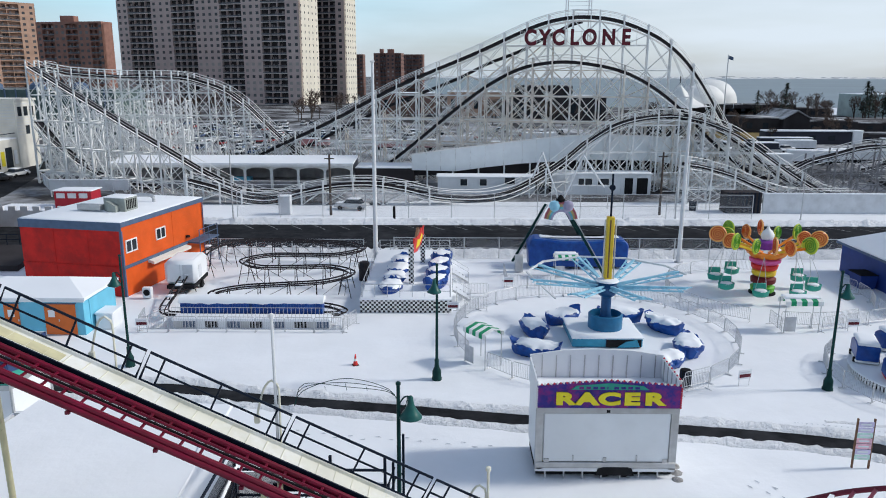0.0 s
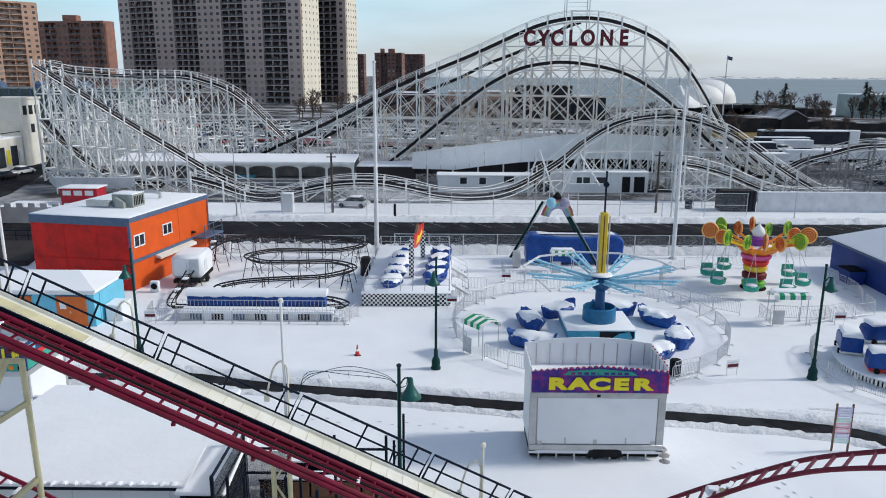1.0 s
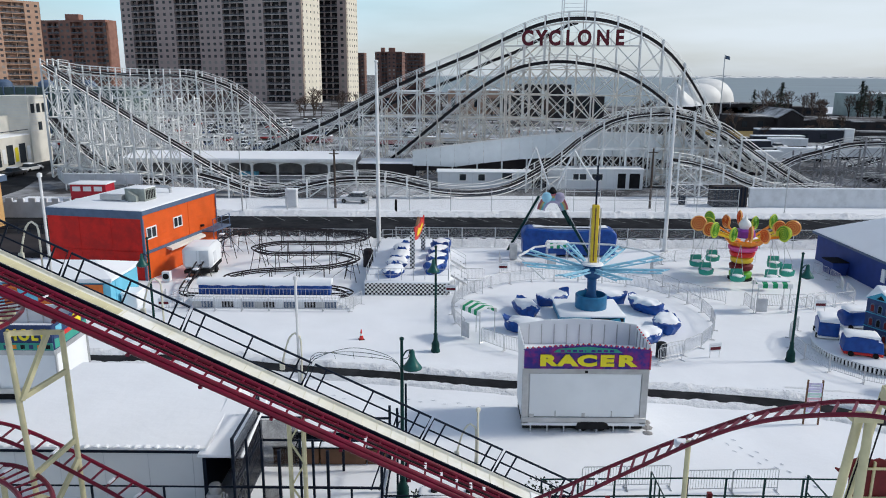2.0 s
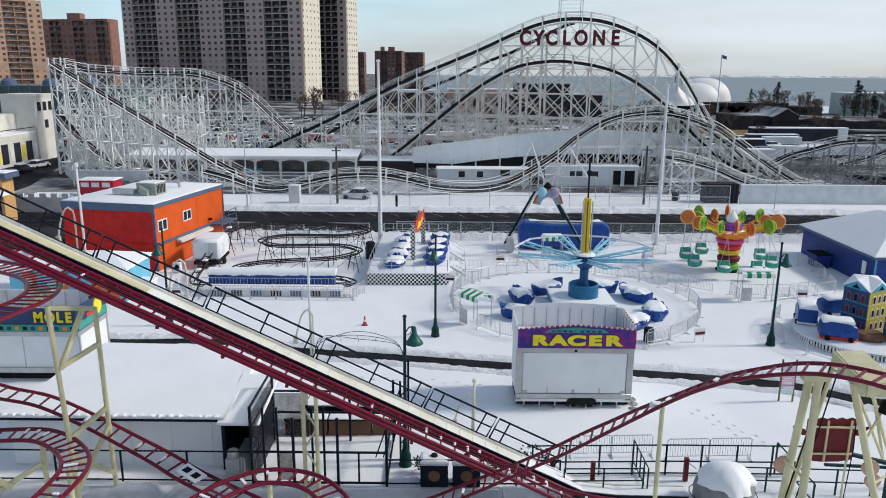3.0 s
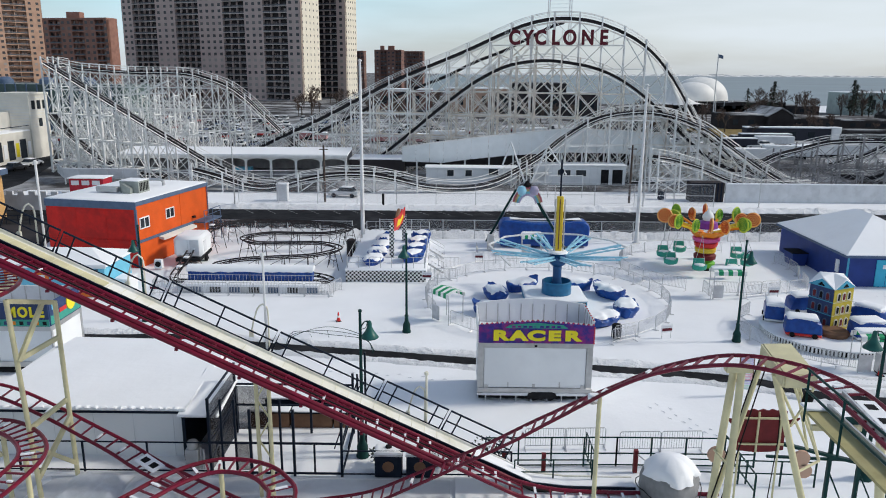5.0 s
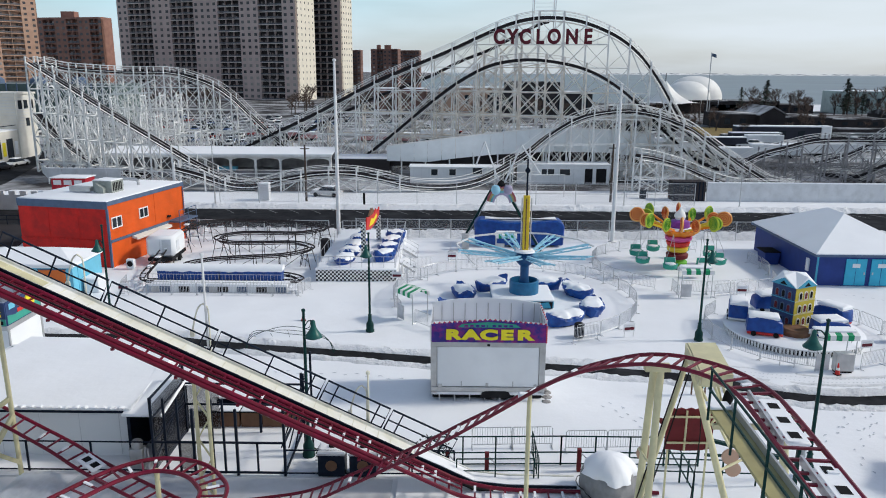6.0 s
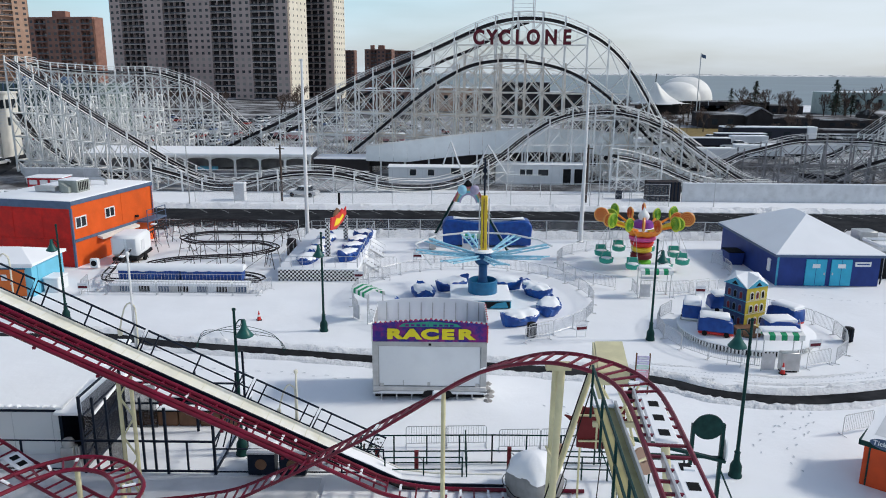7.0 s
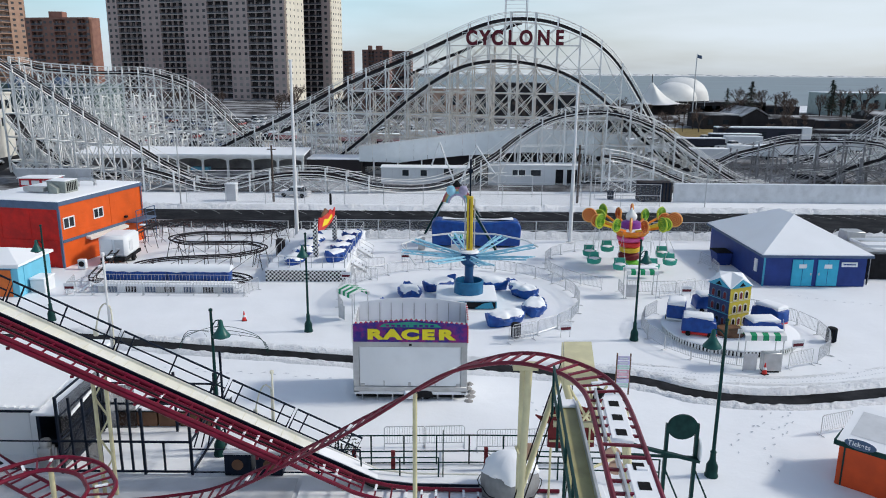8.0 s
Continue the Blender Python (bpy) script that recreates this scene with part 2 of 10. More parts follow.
GREEN_STRIPE = material("green canvas", (0.02, 0.30, 0.13), 0.7, vary=0.12, scale=3.0)
WHITE_CANVAS = material("white canvas", (0.80, 0.81, 0.80), 0.7, vary=0.05, scale=3.0)
LIME = material("lime enamel", (0.13, 0.42, 0.03), 0.4, vary=0.1)
CANDY_ORANGE = material("candy orange", (0.80, 0.25, 0.02), 0.4, vary=0.1)
CANDY_RED = material("candy red", (0.62, 0.035, 0.03), 0.4, vary=0.12)
PINK = material("candy pink", (0.62, 0.10, 0.30), 0.4, vary=0.12)
MINT = material("mint green fibreglass", (0.045, 0.33, 0.25), 0.35, vary=0.12)
BROWN_BOARD = material("brown board", (0.18, 0.095, 0.055), 0.7, vary=0.25, scale=2.0)
MAROON = material("maroon board", (0.14, 0.012, 0.016), 0.6, vary=0.2, scale=3.0)
GREY_TARP = material("grey tarpaulin", (0.24, 0.245, 0.25), 0.55, vary=0.2, scale=3.0, bump=0.6, bump_scale=5)
DUSTED_TARP = material("pale tarpaulin under snow dust", (0.70, 0.72, 0.75), 0.5, vary=0.2, scale=1.5, bump=0.4, bump_scale=5, dirt=(0.84, 0.86, 0.89), dirt_amount=1.0, dirt_scale=0.8)
WIRE = see_through("chain link", (0.5, 0.51, 0.53), 0.16)
MESH_DARK = see_through("dark mesh panel", (0.02, 0.02, 0.025), 0.48, metal=0.0)
DOME = material("white tent skin", (0.80, 0.80, 0.78), 0.5, vary=0.04, scale=0.4, bump=0)
DARK_WALL_AND_GAP = material("dark wall and gap shade", (0.045, 0.04, 0.042), 0.8, vary=0.3, scale=0.3, bump=0, spec=0.12)
NAVY_TRAILER = material("navy trailer side", (0.022, 0.025, 0.04), 0.6, vary=0.2, scale=0.5, bump=0)
PATCHY_ROOF = material("dark roof with patchy snow", (0.035, 0.032, 0.034), 0.8, vary=0.3, scale=0.3, bump=0, dirt=(0.8, 0.82, 0.85), dirt_amount=1.0, dirt_scale=0.07)
TUB_BLUE = material("mid blue tub paint", (0.025, 0.16, 0.32), 0.4, vary=0.2, scale=2.0, dirt=(0.02, 0.1, 0.22), dirt_amount=0.5)
HOUSE_NAVY = material("navy painted panel", (0.03, 0.055, 0.15), 0.5, vary=0.2, scale=2.0)
LOLLY_AMBER = material("amber candy enamel", (0.85, 0.42, 0.12), 0.35, vary=0.08)
LOLLY_RUST = material("rust candy stripe", (0.55, 0.09, 0.02), 0.35, vary=0.08)
LOLLY_LIME = material("lime candy enamel", (0.50, 0.60, 0.05), 0.35, vary=0.08)
LOLLY_GREEN = material("green candy stripe", (0.09, 0.30, 0.03), 0.35, vary=0.08)
APRICOT = material("apricot stucco", (0.66, 0.40, 0.17), 0.75, vary=0.12, scale=0.8, bump=0.05)
BOOTH_RED = material("red booth paint", (0.36, 0.016, 0.03), 0.5, vary=0.15, scale=1.5)
FADED_ROSE = material("faded rose panel", (0.50, 0.22, 0.22), 0.6, vary=0.3, scale=0.8, bump=0, dirt=(0.62, 0.5, 0.5), dirt_amount=0.7)
BRICK_DARK = material("dark brown brick", (0.21, 0.12, 0.10), 0.85, vary=0.25, scale=0.4, bump=0)


def pane_mix(name, dark, pale, share):
    """Panes that differ one from the next: most dark, some with pale blinds behind."""
    m = material(name, dark, 0.25, vary=0.2, scale=0.5, bump=0)
    n, l = m.node_tree.nodes, m.node_tree.links
    geo, ramp = n.new("ShaderNodeNewGeometry"), n.new("ShaderNodeValToRGB")
    ramp.color_ramp.elements[0].position, ramp.color_ramp.elements[0].color = share, (*dark, 1)
    ramp.color_ramp.elements[1].position, ramp.color_ramp.elements[1].color = 1.0, (*pale, 1)
    l.new(geo.outputs["Random Per Island"], ramp.inputs["Fac"])
    l.new(ramp.outputs["Color"], n["Principled BSDF"].inputs["Base Color"])
    return m


PANES = pane_mix("tower panes", (0.07, 0.07, 0.078), (0.38, 0.36, 0.34), 0.35)
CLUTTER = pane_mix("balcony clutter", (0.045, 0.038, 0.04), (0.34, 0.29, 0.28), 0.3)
DUSTED = material("cream plating dusted with snow", (0.72, 0.71, 0.62), 0.6, vary=0.08, scale=1.2, bump=0.1, dirt=(0.86, 0.87, 0.88), dirt_amount=1.0, dirt_scale=0.5)
RAMP_PANEL = material("pale enamelled ramp panel", (0.86, 0.89, 0.90), 0.45, vary=0.05, scale=0.8, bump=0.04, dirt=(0.70, 0.73, 0.76), dirt_amount=0.3, dirt_scale=0.3)
BALCONY_GREY = material("grey balcony rail", (0.13, 0.135, 0.15), 0.6, vary=0.3, scale=0.5, bump=0)
MOSSY_GREY = material("grey green plant casing", (0.30, 0.33, 0.31), 0.6, vary=0.2, scale=2.0, dirt=(0.2, 0.22, 0.2), dirt_amount=0.5)
OLIVE_YELLOW = material("olive yellow paint", (0.52, 0.42, 0.045), 0.5, vary=0.15, scale=2.0)
DRY_GRASS = material("dry winter grass", (0.22, 0.16, 0.055), 0.9, vary=0.4, scale=0.6, bump=0)
# shaded copy of the timber: grey puts shade on the loops and inside the station
SHADED_TIMBER = material("timber greyed for shade", (0.34, 0.33, 0.34), 0.7, vary=0.35, scale=0.8, bump=0.1)
PALE_GREEN = material("pale grey green cladding", (0.30, 0.38, 0.38), 0.35, vary=0.25, scale=0.2, bump=0)
YARD_GREY = material("pale grey yard ground", (0.66, 0.68, 0.71), 0.8, vary=0.2, scale=0.6, bump=0.3, dirt=(0.72, 0.74, 0.77), dirt_amount=0.9, dirt_scale=0.35)
CAR_PAINTS = [material("car paint " + w, c, 0.3, vary=0.06, coat=0.4, bump=0) for w, c in
              (("silver", (0.55, 0.56, 0.57)), ("black", (0.03, 0.03, 0.035)), ("red", (0.32, 0.025, 0.02)), ("blue", (0.05, 0.09, 0.20)), ("white", (0.7, 0.7, 0.7)))]


# ---------------------------------------------------------------- mesh helpers
class Geo:
    """Collects vertices and faces of one mesh."""

    def __init__(self):
        self.v, self.f = [], []

    def add(self, verts, faces):
        k = len(self.v)
        self.v.extend(tuple(p) for p in verts)
        self.f.extend(tuple(i + k for i in q) for q in faces)
        return self

    def box(self, x0, y0, z0, x1, y1, z1):
        return self.add([(x0, y0, z0), (x1, y0, z0), (x1, y1, z0), (x0, y1, z0), (x0, y0, z1), (x1, y0, z1), (x1, y1, z1), (x0, y1, z1)],
                        [(3, 2, 1, 0), (4, 5, 6, 7), (0, 1, 5, 4), (1, 2, 6, 5), (2, 3, 7, 6), (3, 0, 4, 7)])

    def beam(self, a, b, w, h=None):
        """A square-edged bar from a to b, w wide and h high."""
        a, b, h = Vector(a), Vector(b), h or w
        d = (b - a).normalized()
        up = Vector((0, 0, 1)) if abs(d.z) < 0.95 else Vector((0, 1, 0))
        s = d.cross(up).normalized() * (w / 2)
        u = s.cross(d).normalized() * (h / 2)
        pts = [e + i * s + j * u for e in (a, b) for i, j in ((-1, -1), (1, -1), (1, 1), (-1, 1))]
        return self.add(pts, [(0, 1, 2, 3), (7, 6, 5, 4), (0, 4, 5, 1), (1, 5, 6, 2), (2, 6, 7, 3), (3, 7, 4, 0)])

    def tube(self, pts, r, n=6, closed=False):
        pts = [Vector(p) for p in pts]
        m, rings = len(pts), []
        for i, p in enumerate(pts):
            a = pts[i - 1] if (i or closed) else pts[0]
            b = pts[(i + 1) % m] if (i < m - 1 or closed) else pts[-1]
            d = (b - a).normalized()
            up = Vector((0, 0, 1)) if abs(d.z) < 0.95 else Vector((0, 1, 0))
            s = d.cross(up).normalized()
            u = s.cross(d)
            rings.append([p + (s * math.cos(k * math.tau / n) + u * math.sin(k * math.tau / n)) * r for k in range(n)])
        verts = [q for ring in rings for q in ring]
        faces = []
        for i in range(m if closed else m - 1):
            j = (i + 1) % m
            faces += [(i * n + k, i * n + (k + 1) % n, j * n + (k + 1) % n, j * n + k) for k in range(n)]
        if not closed:
            faces += [tuple(reversed(range(n))), tuple(range((m - 1) * n, m * n))]
        return self.add(verts, faces)

    def lathe(self, profile, n=24, cx=0.0, cy=0.0, wobble=None):
        verts, faces = [], []
        for r, z in profile:
            for k in range(n):
                a = k * math.tau / n
                q = r * (wobble(a, z) if wobble else 1)
                verts.append((cx + q * math.cos(a), cy + q * math.sin(a), z))
        for i in range(len(profile) - 1):
            faces += [(i * n + k, i * n + (k + 1) % n, (i + 1) * n + (k + 1) % n, (i + 1) * n + k) for k in range(n)]
        faces += [tuple(reversed(range(n))), tuple(range((len(profile) - 1) * n, len(profile) * n))]
        return self.add(verts, faces)

    def prism(self, pts, z0, z1):
        n = len(pts)
        verts = [(x, y, z0) for x, y in pts] + [(x, y, z1) for x, y in pts]
        return self.add(verts, [tuple(reversed(range(n))), tuple(range(n, 2 * n))] + [(k, (k + 1) % n, n + (k + 1) % n, n + k) for k in range(n)])

    def wall_prism(self, pts, y0, y1):
        """An outline in x and z, given thickness along y."""
        n = len(pts)
        verts = [(x, y0, z) for x, z in pts] + [(x, y1, z) for x, z in pts]
        return self.add(verts, [tuple(range(n)), tuple(reversed(range(n, 2 * n)))] + [(k, n + k, n + (k + 1) % n, (k + 1) % n) for k in range(n)])

    def face(self, *pts):
        return self.add(pts, [tuple(range(len(pts)))])

    def turned(self, m):
        self.v = [tuple(m @ Vector(p)) for p in self.v]
        return self

    def mesh(self, name, mat, bevel=0.0, angle=38):
        me = bpy.data.meshes.new(name)
        me.from_pydata(self.v, [], self.f)
        if bevel:
            bm = bmesh.new()
            bm.from_mesh(me)
            bmesh.ops.recalc_face_normals(bm, faces=bm.faces)
            bmesh.ops.bevel(bm, geom=bm.edges[:], offset=bevel, segments=1, affect="EDGES", clamp_overlap=True)
            bm.to_mesh(me)
            bm.free()
        me.polygons.foreach_set("use_smooth", [True] * len(me.polygons))
        me.set_sharp_from_angle(angle=radians(angle))
        if mat:
            me.materials.append(mat)
        return me


def thing(name, x=0.0, y=0.0, z=0.0, rz=0.0, label="", category="", group="", kind=""):
    ob = new(name)
    ob.empty_display_size = 0.3
    ob.matrix_basis = pose(x, y, z, 0, 0, rz)
    return tagged(ob, label, category, group, kind)


def part(name, geo, mat, parent, label="", bevel=0.0, world_space=False, angle=38):
    """One mesh under a thing or a part, given in the parent's own coordinates, or in the world's."""
    data = geo if isinstance(geo, bpy.types.Mesh) else geo.mesh(name, mat, bevel, angle)
    ob = new(name, data)
    ob.parent = parent
    if world_space:
        ob.matrix_parent_inverse = parent.matrix_basis.inverted()
    return tagged(ob, label)


def solid(name, geo, mat, label="", category="", kind="", group="", bevel=0.0, angle=38):
    """A thing, or a piece of the setting, that is one mesh."""
    return tagged(new(name, geo.mesh(name, mat, bevel, angle)), label, category, group, kind)


def smooth_path(pts, step=0.5, closed=False):
    """A Catmull-Rom curve through pts, cut into even steps."""
    P = [Vector(p) for p in pts]
    n = len(P)
    out = []
    for i in range(n if closed else n - 1):
        if closed:
            a, b, c, d = P[i - 1], P[i], P[(i + 1) % n], P[(i + 2) % n]
        else:
            a, b, c, d = P[max(i - 1, 0)], P[i], P[i + 1], P[min(i + 2, n - 1)]
        k = max(1, int((c - b).length / step))
        for j in range(k):
            t = j / k
            out.append(0.5 * ((2 * b) + (c - a) * t + (2 * a - 5 * b + 4 * c - d) * t * t + (3 * b - a - 3 * c + d) * t ** 3))
    if not closed:
        out.append(P[-1])
    return out


def sides(path, half, bank=0.0, closed=False):
    """The curve shifted to both sides, level or banked (degrees)."""
    left, right = [], []
    m = len(path)
    for i, p in enumerate(path):
        a = path[i - 1] if (i or closed) else path[0]
        b = path[(i + 1) % m] if (i < m - 1 or closed) else path[-1]
        d = b - a
        s = Vector((d.y, -d.x, 0)).normalized() * half
        lift = Vector((0, 0, math.tan(radians(bank)) * half))
        left.append(p - s + lift)
        right.append(p + s - lift)
    return left, right


# ---------------------------------------------------------------- ground, sea, road
PATH_LINE = [(-44, 48.2), (-30, 46.6), (-21.7, 45.7), (-15.7, 45.9), (-10.3, 44.6), (-2.2, 43.3), (4.2, 42.2), (12, 41.2), (17, 40.4), (19.6, 39.8),
             (21.2, 39.2), (23.8, 37.6), (28.1, 37.0), (34, 38.1), (42, 40.2), (60, 46)]
path_curve = smooth_path([(x, y, 0) for x, y in PATH_LINE], 0.6)


def near_path(x, y):
    return min((p.x - x) ** 2 + (p.y - y) ** 2 for p in path_curve)


def axis(lo, hi, step, far):
    inner = list(np.arange(lo, hi + 0.01, step))
    out, d = [], step
    v = hi
    while v < far:
        d *= 1.35
        v += d
        out.append(v)
    low, d = [], step
    v = lo
    while v > -far:
        d *= 1.35
        v -= d
        low.append(v)
    return low[::-1] + inner + out


def shore(x):
    """The y at which the land ends and the sea begins."""
    return 430 if x > 150 else 430 + (150 - x) * 2.2 if x > -60 else 9000


def ground_z(x, y):
    """The soft unevenness of the snow in the park."""
    if -50 < x < 56 and 14 < y < 78:
        return 0.07 * noise.noise((x * 0.23, y * 0.23, 0)) + 0.03 * noise.noise((x * 0.9, y * 0.9, 3))
    return 0.0


def build_ground():
    xs, ys = axis(-46, 52, 0.7, 4600), axis(16, 100, 0.7, 4600)
    verts, faces = [], []
    for y in ys:
        for x in xs:
            z = ground_z(x, y)
            if 34 < y < 50 and near_path(x, y) < 1.3:
                z = -0.09
            if 76 < y < 98:
                z = -0.12
            if y > shore(x):
                z = -6.0
            verts.append((x, y, z))
    w = len(xs)
    for j in range(len(ys) - 1):
        for i in range(w - 1):
            faces.append((j * w + i, j * w + i + 1, (j + 1) * w + i + 1, (j + 1) * w + i))
    g = Geo().add(verts, faces)
    ob = solid("ground", g, SNOW, "snow-covered open ground of the amusement park", "ground", "structure", angle=180)
    ob.data.materials.append(FAR_GROUND)
    for p in ob.data.polygons:
        if p.center.y > (111 if -8 < p.center.x < 46 else 106) or p.center.x < -62 or p.center.x > 120:
            p.material_index = 1


def ribbon(curve, half, z):
    a, b = sides([Vector((p.x, p.y, z)) for p in curve], half)
    n = len(curve)
    return Geo().add(a + b, [(i, n + i, n + i + 1, i + 1) for i in range(n - 1)])


def snow_bank(name, curve, width, height, label, seed, step=0.22):
    """A ploughed ridge of lumpy snow along a line."""
    pts, rows = smooth_path(curve, step), 7
    a, b = sides(pts, width / 2)
    verts, faces = [], []
    for i, p in enumerate(pts):
        for k in range(rows):
            f = k / (rows - 1)
            q = a[i].lerp(b[i], f)
            big = 0.55 + 0.9 * abs(noise.noise((q.x * 0.7 + seed, q.y * 0.7, 1)))
            lump = noise.noise((q.x * 2.3, q.y * 2.3, seed)) * 0.55 + noise.noise((q.x * 5.5, q.y * 5.5, seed)) * 0.3
            h = math.sin(math.pi * f) * height * big + (lump * height if 0 < k < rows - 1 else 0)
            verts.append((q.x + 0.12 * lump, q.y + 0.15 * lump, max(h, 0.01) if 0 < k < rows - 1 else -0.1))
    for i in range(len(pts) - 1):
        faces += [(i * rows + k, i * rows + k + 1, (i + 1) * rows + k + 1, (i + 1) * rows + k) for k in range(rows - 1)]
    return solid(name, Geo().add(verts, faces), SNOW_ROUGH, label, "snow bank", "stuff", angle=60)


build_ground()
solid("sea", Geo().face((-4800, -4800, -1.6), (4800, -4800, -1.6), (4800, 4850, -1.6), (-4800, 4850, -1.6)), SEA, "cold grey-blue sea reaching the horizon", "sea", "structure")
far = Geo()
rng = random.Random(4)
for i in range(240):
    x, w, h = -300 + i * 19, 19.5, 3.5 + 5.5 * rng.random()
    far.add([(x, 4380, -1.7), (x + w, 4380, -1.7), (x + w, 4520, h), (x, 4520, h), (x + w, 4560, -2), (x, 4560, -2)], [(0, 1, 2, 3), (3, 2, 4, 5), (1, 4, 2), (0, 3, 5)])
solid("backdrop_shore", far, FAR_SHORE, "pale low shore across the water", "shore", "structure")

# the street beyond the rides, with its kerb line and stall marks
road = Geo().face((-120, 80.2, -0.02), (130, 80.2, -0.02), (130, 93.0, -0.02), (-120, 93.0, -0.02))
solid("road", road, ASPHALT, "dark wet asphalt street cleared of snow", "road", "structure")
marks = Geo()
for i in range(34):
    x = -24 + i * 2.75
    marks.face((x, 81.0, -0.012), (x + 0.10, 81.0, -0.012), (x + 1.9, 83.6, -0.012), (x + 1.8, 83.6, -0.012))
    marks.face((x, 92.6, -0.012), (x + 0.10, 92.6, -0.012), (x + 1.9, 90.0, -0.012), (x + 1.8, 90.0, -0.012))
solid("road_marking", marks, ROAD_PAINT, "worn white parking stall lines on the street", "road marking", "structure")
solid("pavement_far", Geo().box(-120, 93.0, -0.15, 130, 93.3, 0.06), GREY_WALL, "concrete kerb along the street", "kerb", "structure")
solid("road_side", Geo().prism([(-95, 60), (-62, 92), (-64, 112), (-79, 160), (-96, 160), (-82, 128), (-82, 96), (-110, 80)], -0.03, 0.03), ASPHALT, "dark side street running past the coaster", "road", "structure")
snow_bank("snow_bank", [(-52, 94.0, 0), (-20, 94.0, 0), (20, 94.2, 0), (80, 94.2, 0)], 2.8, 0.55, "ploughed snow along the far kerb", 1, 0.35)
snow_bank("snow_bank", [(-23, 78.8, 0), (0, 78.6, 0), (30, 78.7, 0), (80, 78.9, 0)], 3.2, 0.55, "high ploughed snow along the near kerb", 5, 0.3)
solid("pavement_cleared_path", ribbon(path_curve, 0.62, 0.012), ASPHALT, "narrow shovelled asphalt path through the snow", "path", "structure")
edge_a, edge_b = sides([Vector((p.x, p.y, 0)) for p in path_curve], 0.98)
snow_bank("snow_bank", edge_a, 1.15, 0.24, "shovelled snow along the cleared path", 9)
snow_bank("snow_bank", edge_b, 0.9, 0.16, "shovelled snow along the cleared path", 13)


# ---------------------------------------------------------------- the white wooden coaster beyond the street
def swept(curve, half, z0, z1, shift=0.0):
    """A flat bar swept along a curve: half its width, its underside and top, its offset to the side."""
    a, b = sides(curve, shift - half)[1], sides(curve, shift + half)[1]
    verts, faces = [], []
    for p, q in zip(a, b):
        verts += [p + Vector((0, 0, z0)), q + Vector((0, 0, z0)), q + Vector((0, 0, z1)), p + Vector((0, 0, z1))]
    n = len(curve)
    for i in range(n - 1):
        faces += [(4 * i + k, 4 * i + (k + 1) % 4, 4 * i + 4 + (k + 1) % 4, 4 * i + 4 + k) for k in range(4)]
    faces += [(3, 2, 1, 0), (4 * n - 4, 4 * n - 3, 4 * n - 2, 4 * n - 1)]
    return Geo().add(verts, faces)


LEVELS = [2.0, 6.05, 10.05, 14.05, 18.1, 21.9]     # heights at which the girts of all bents lie


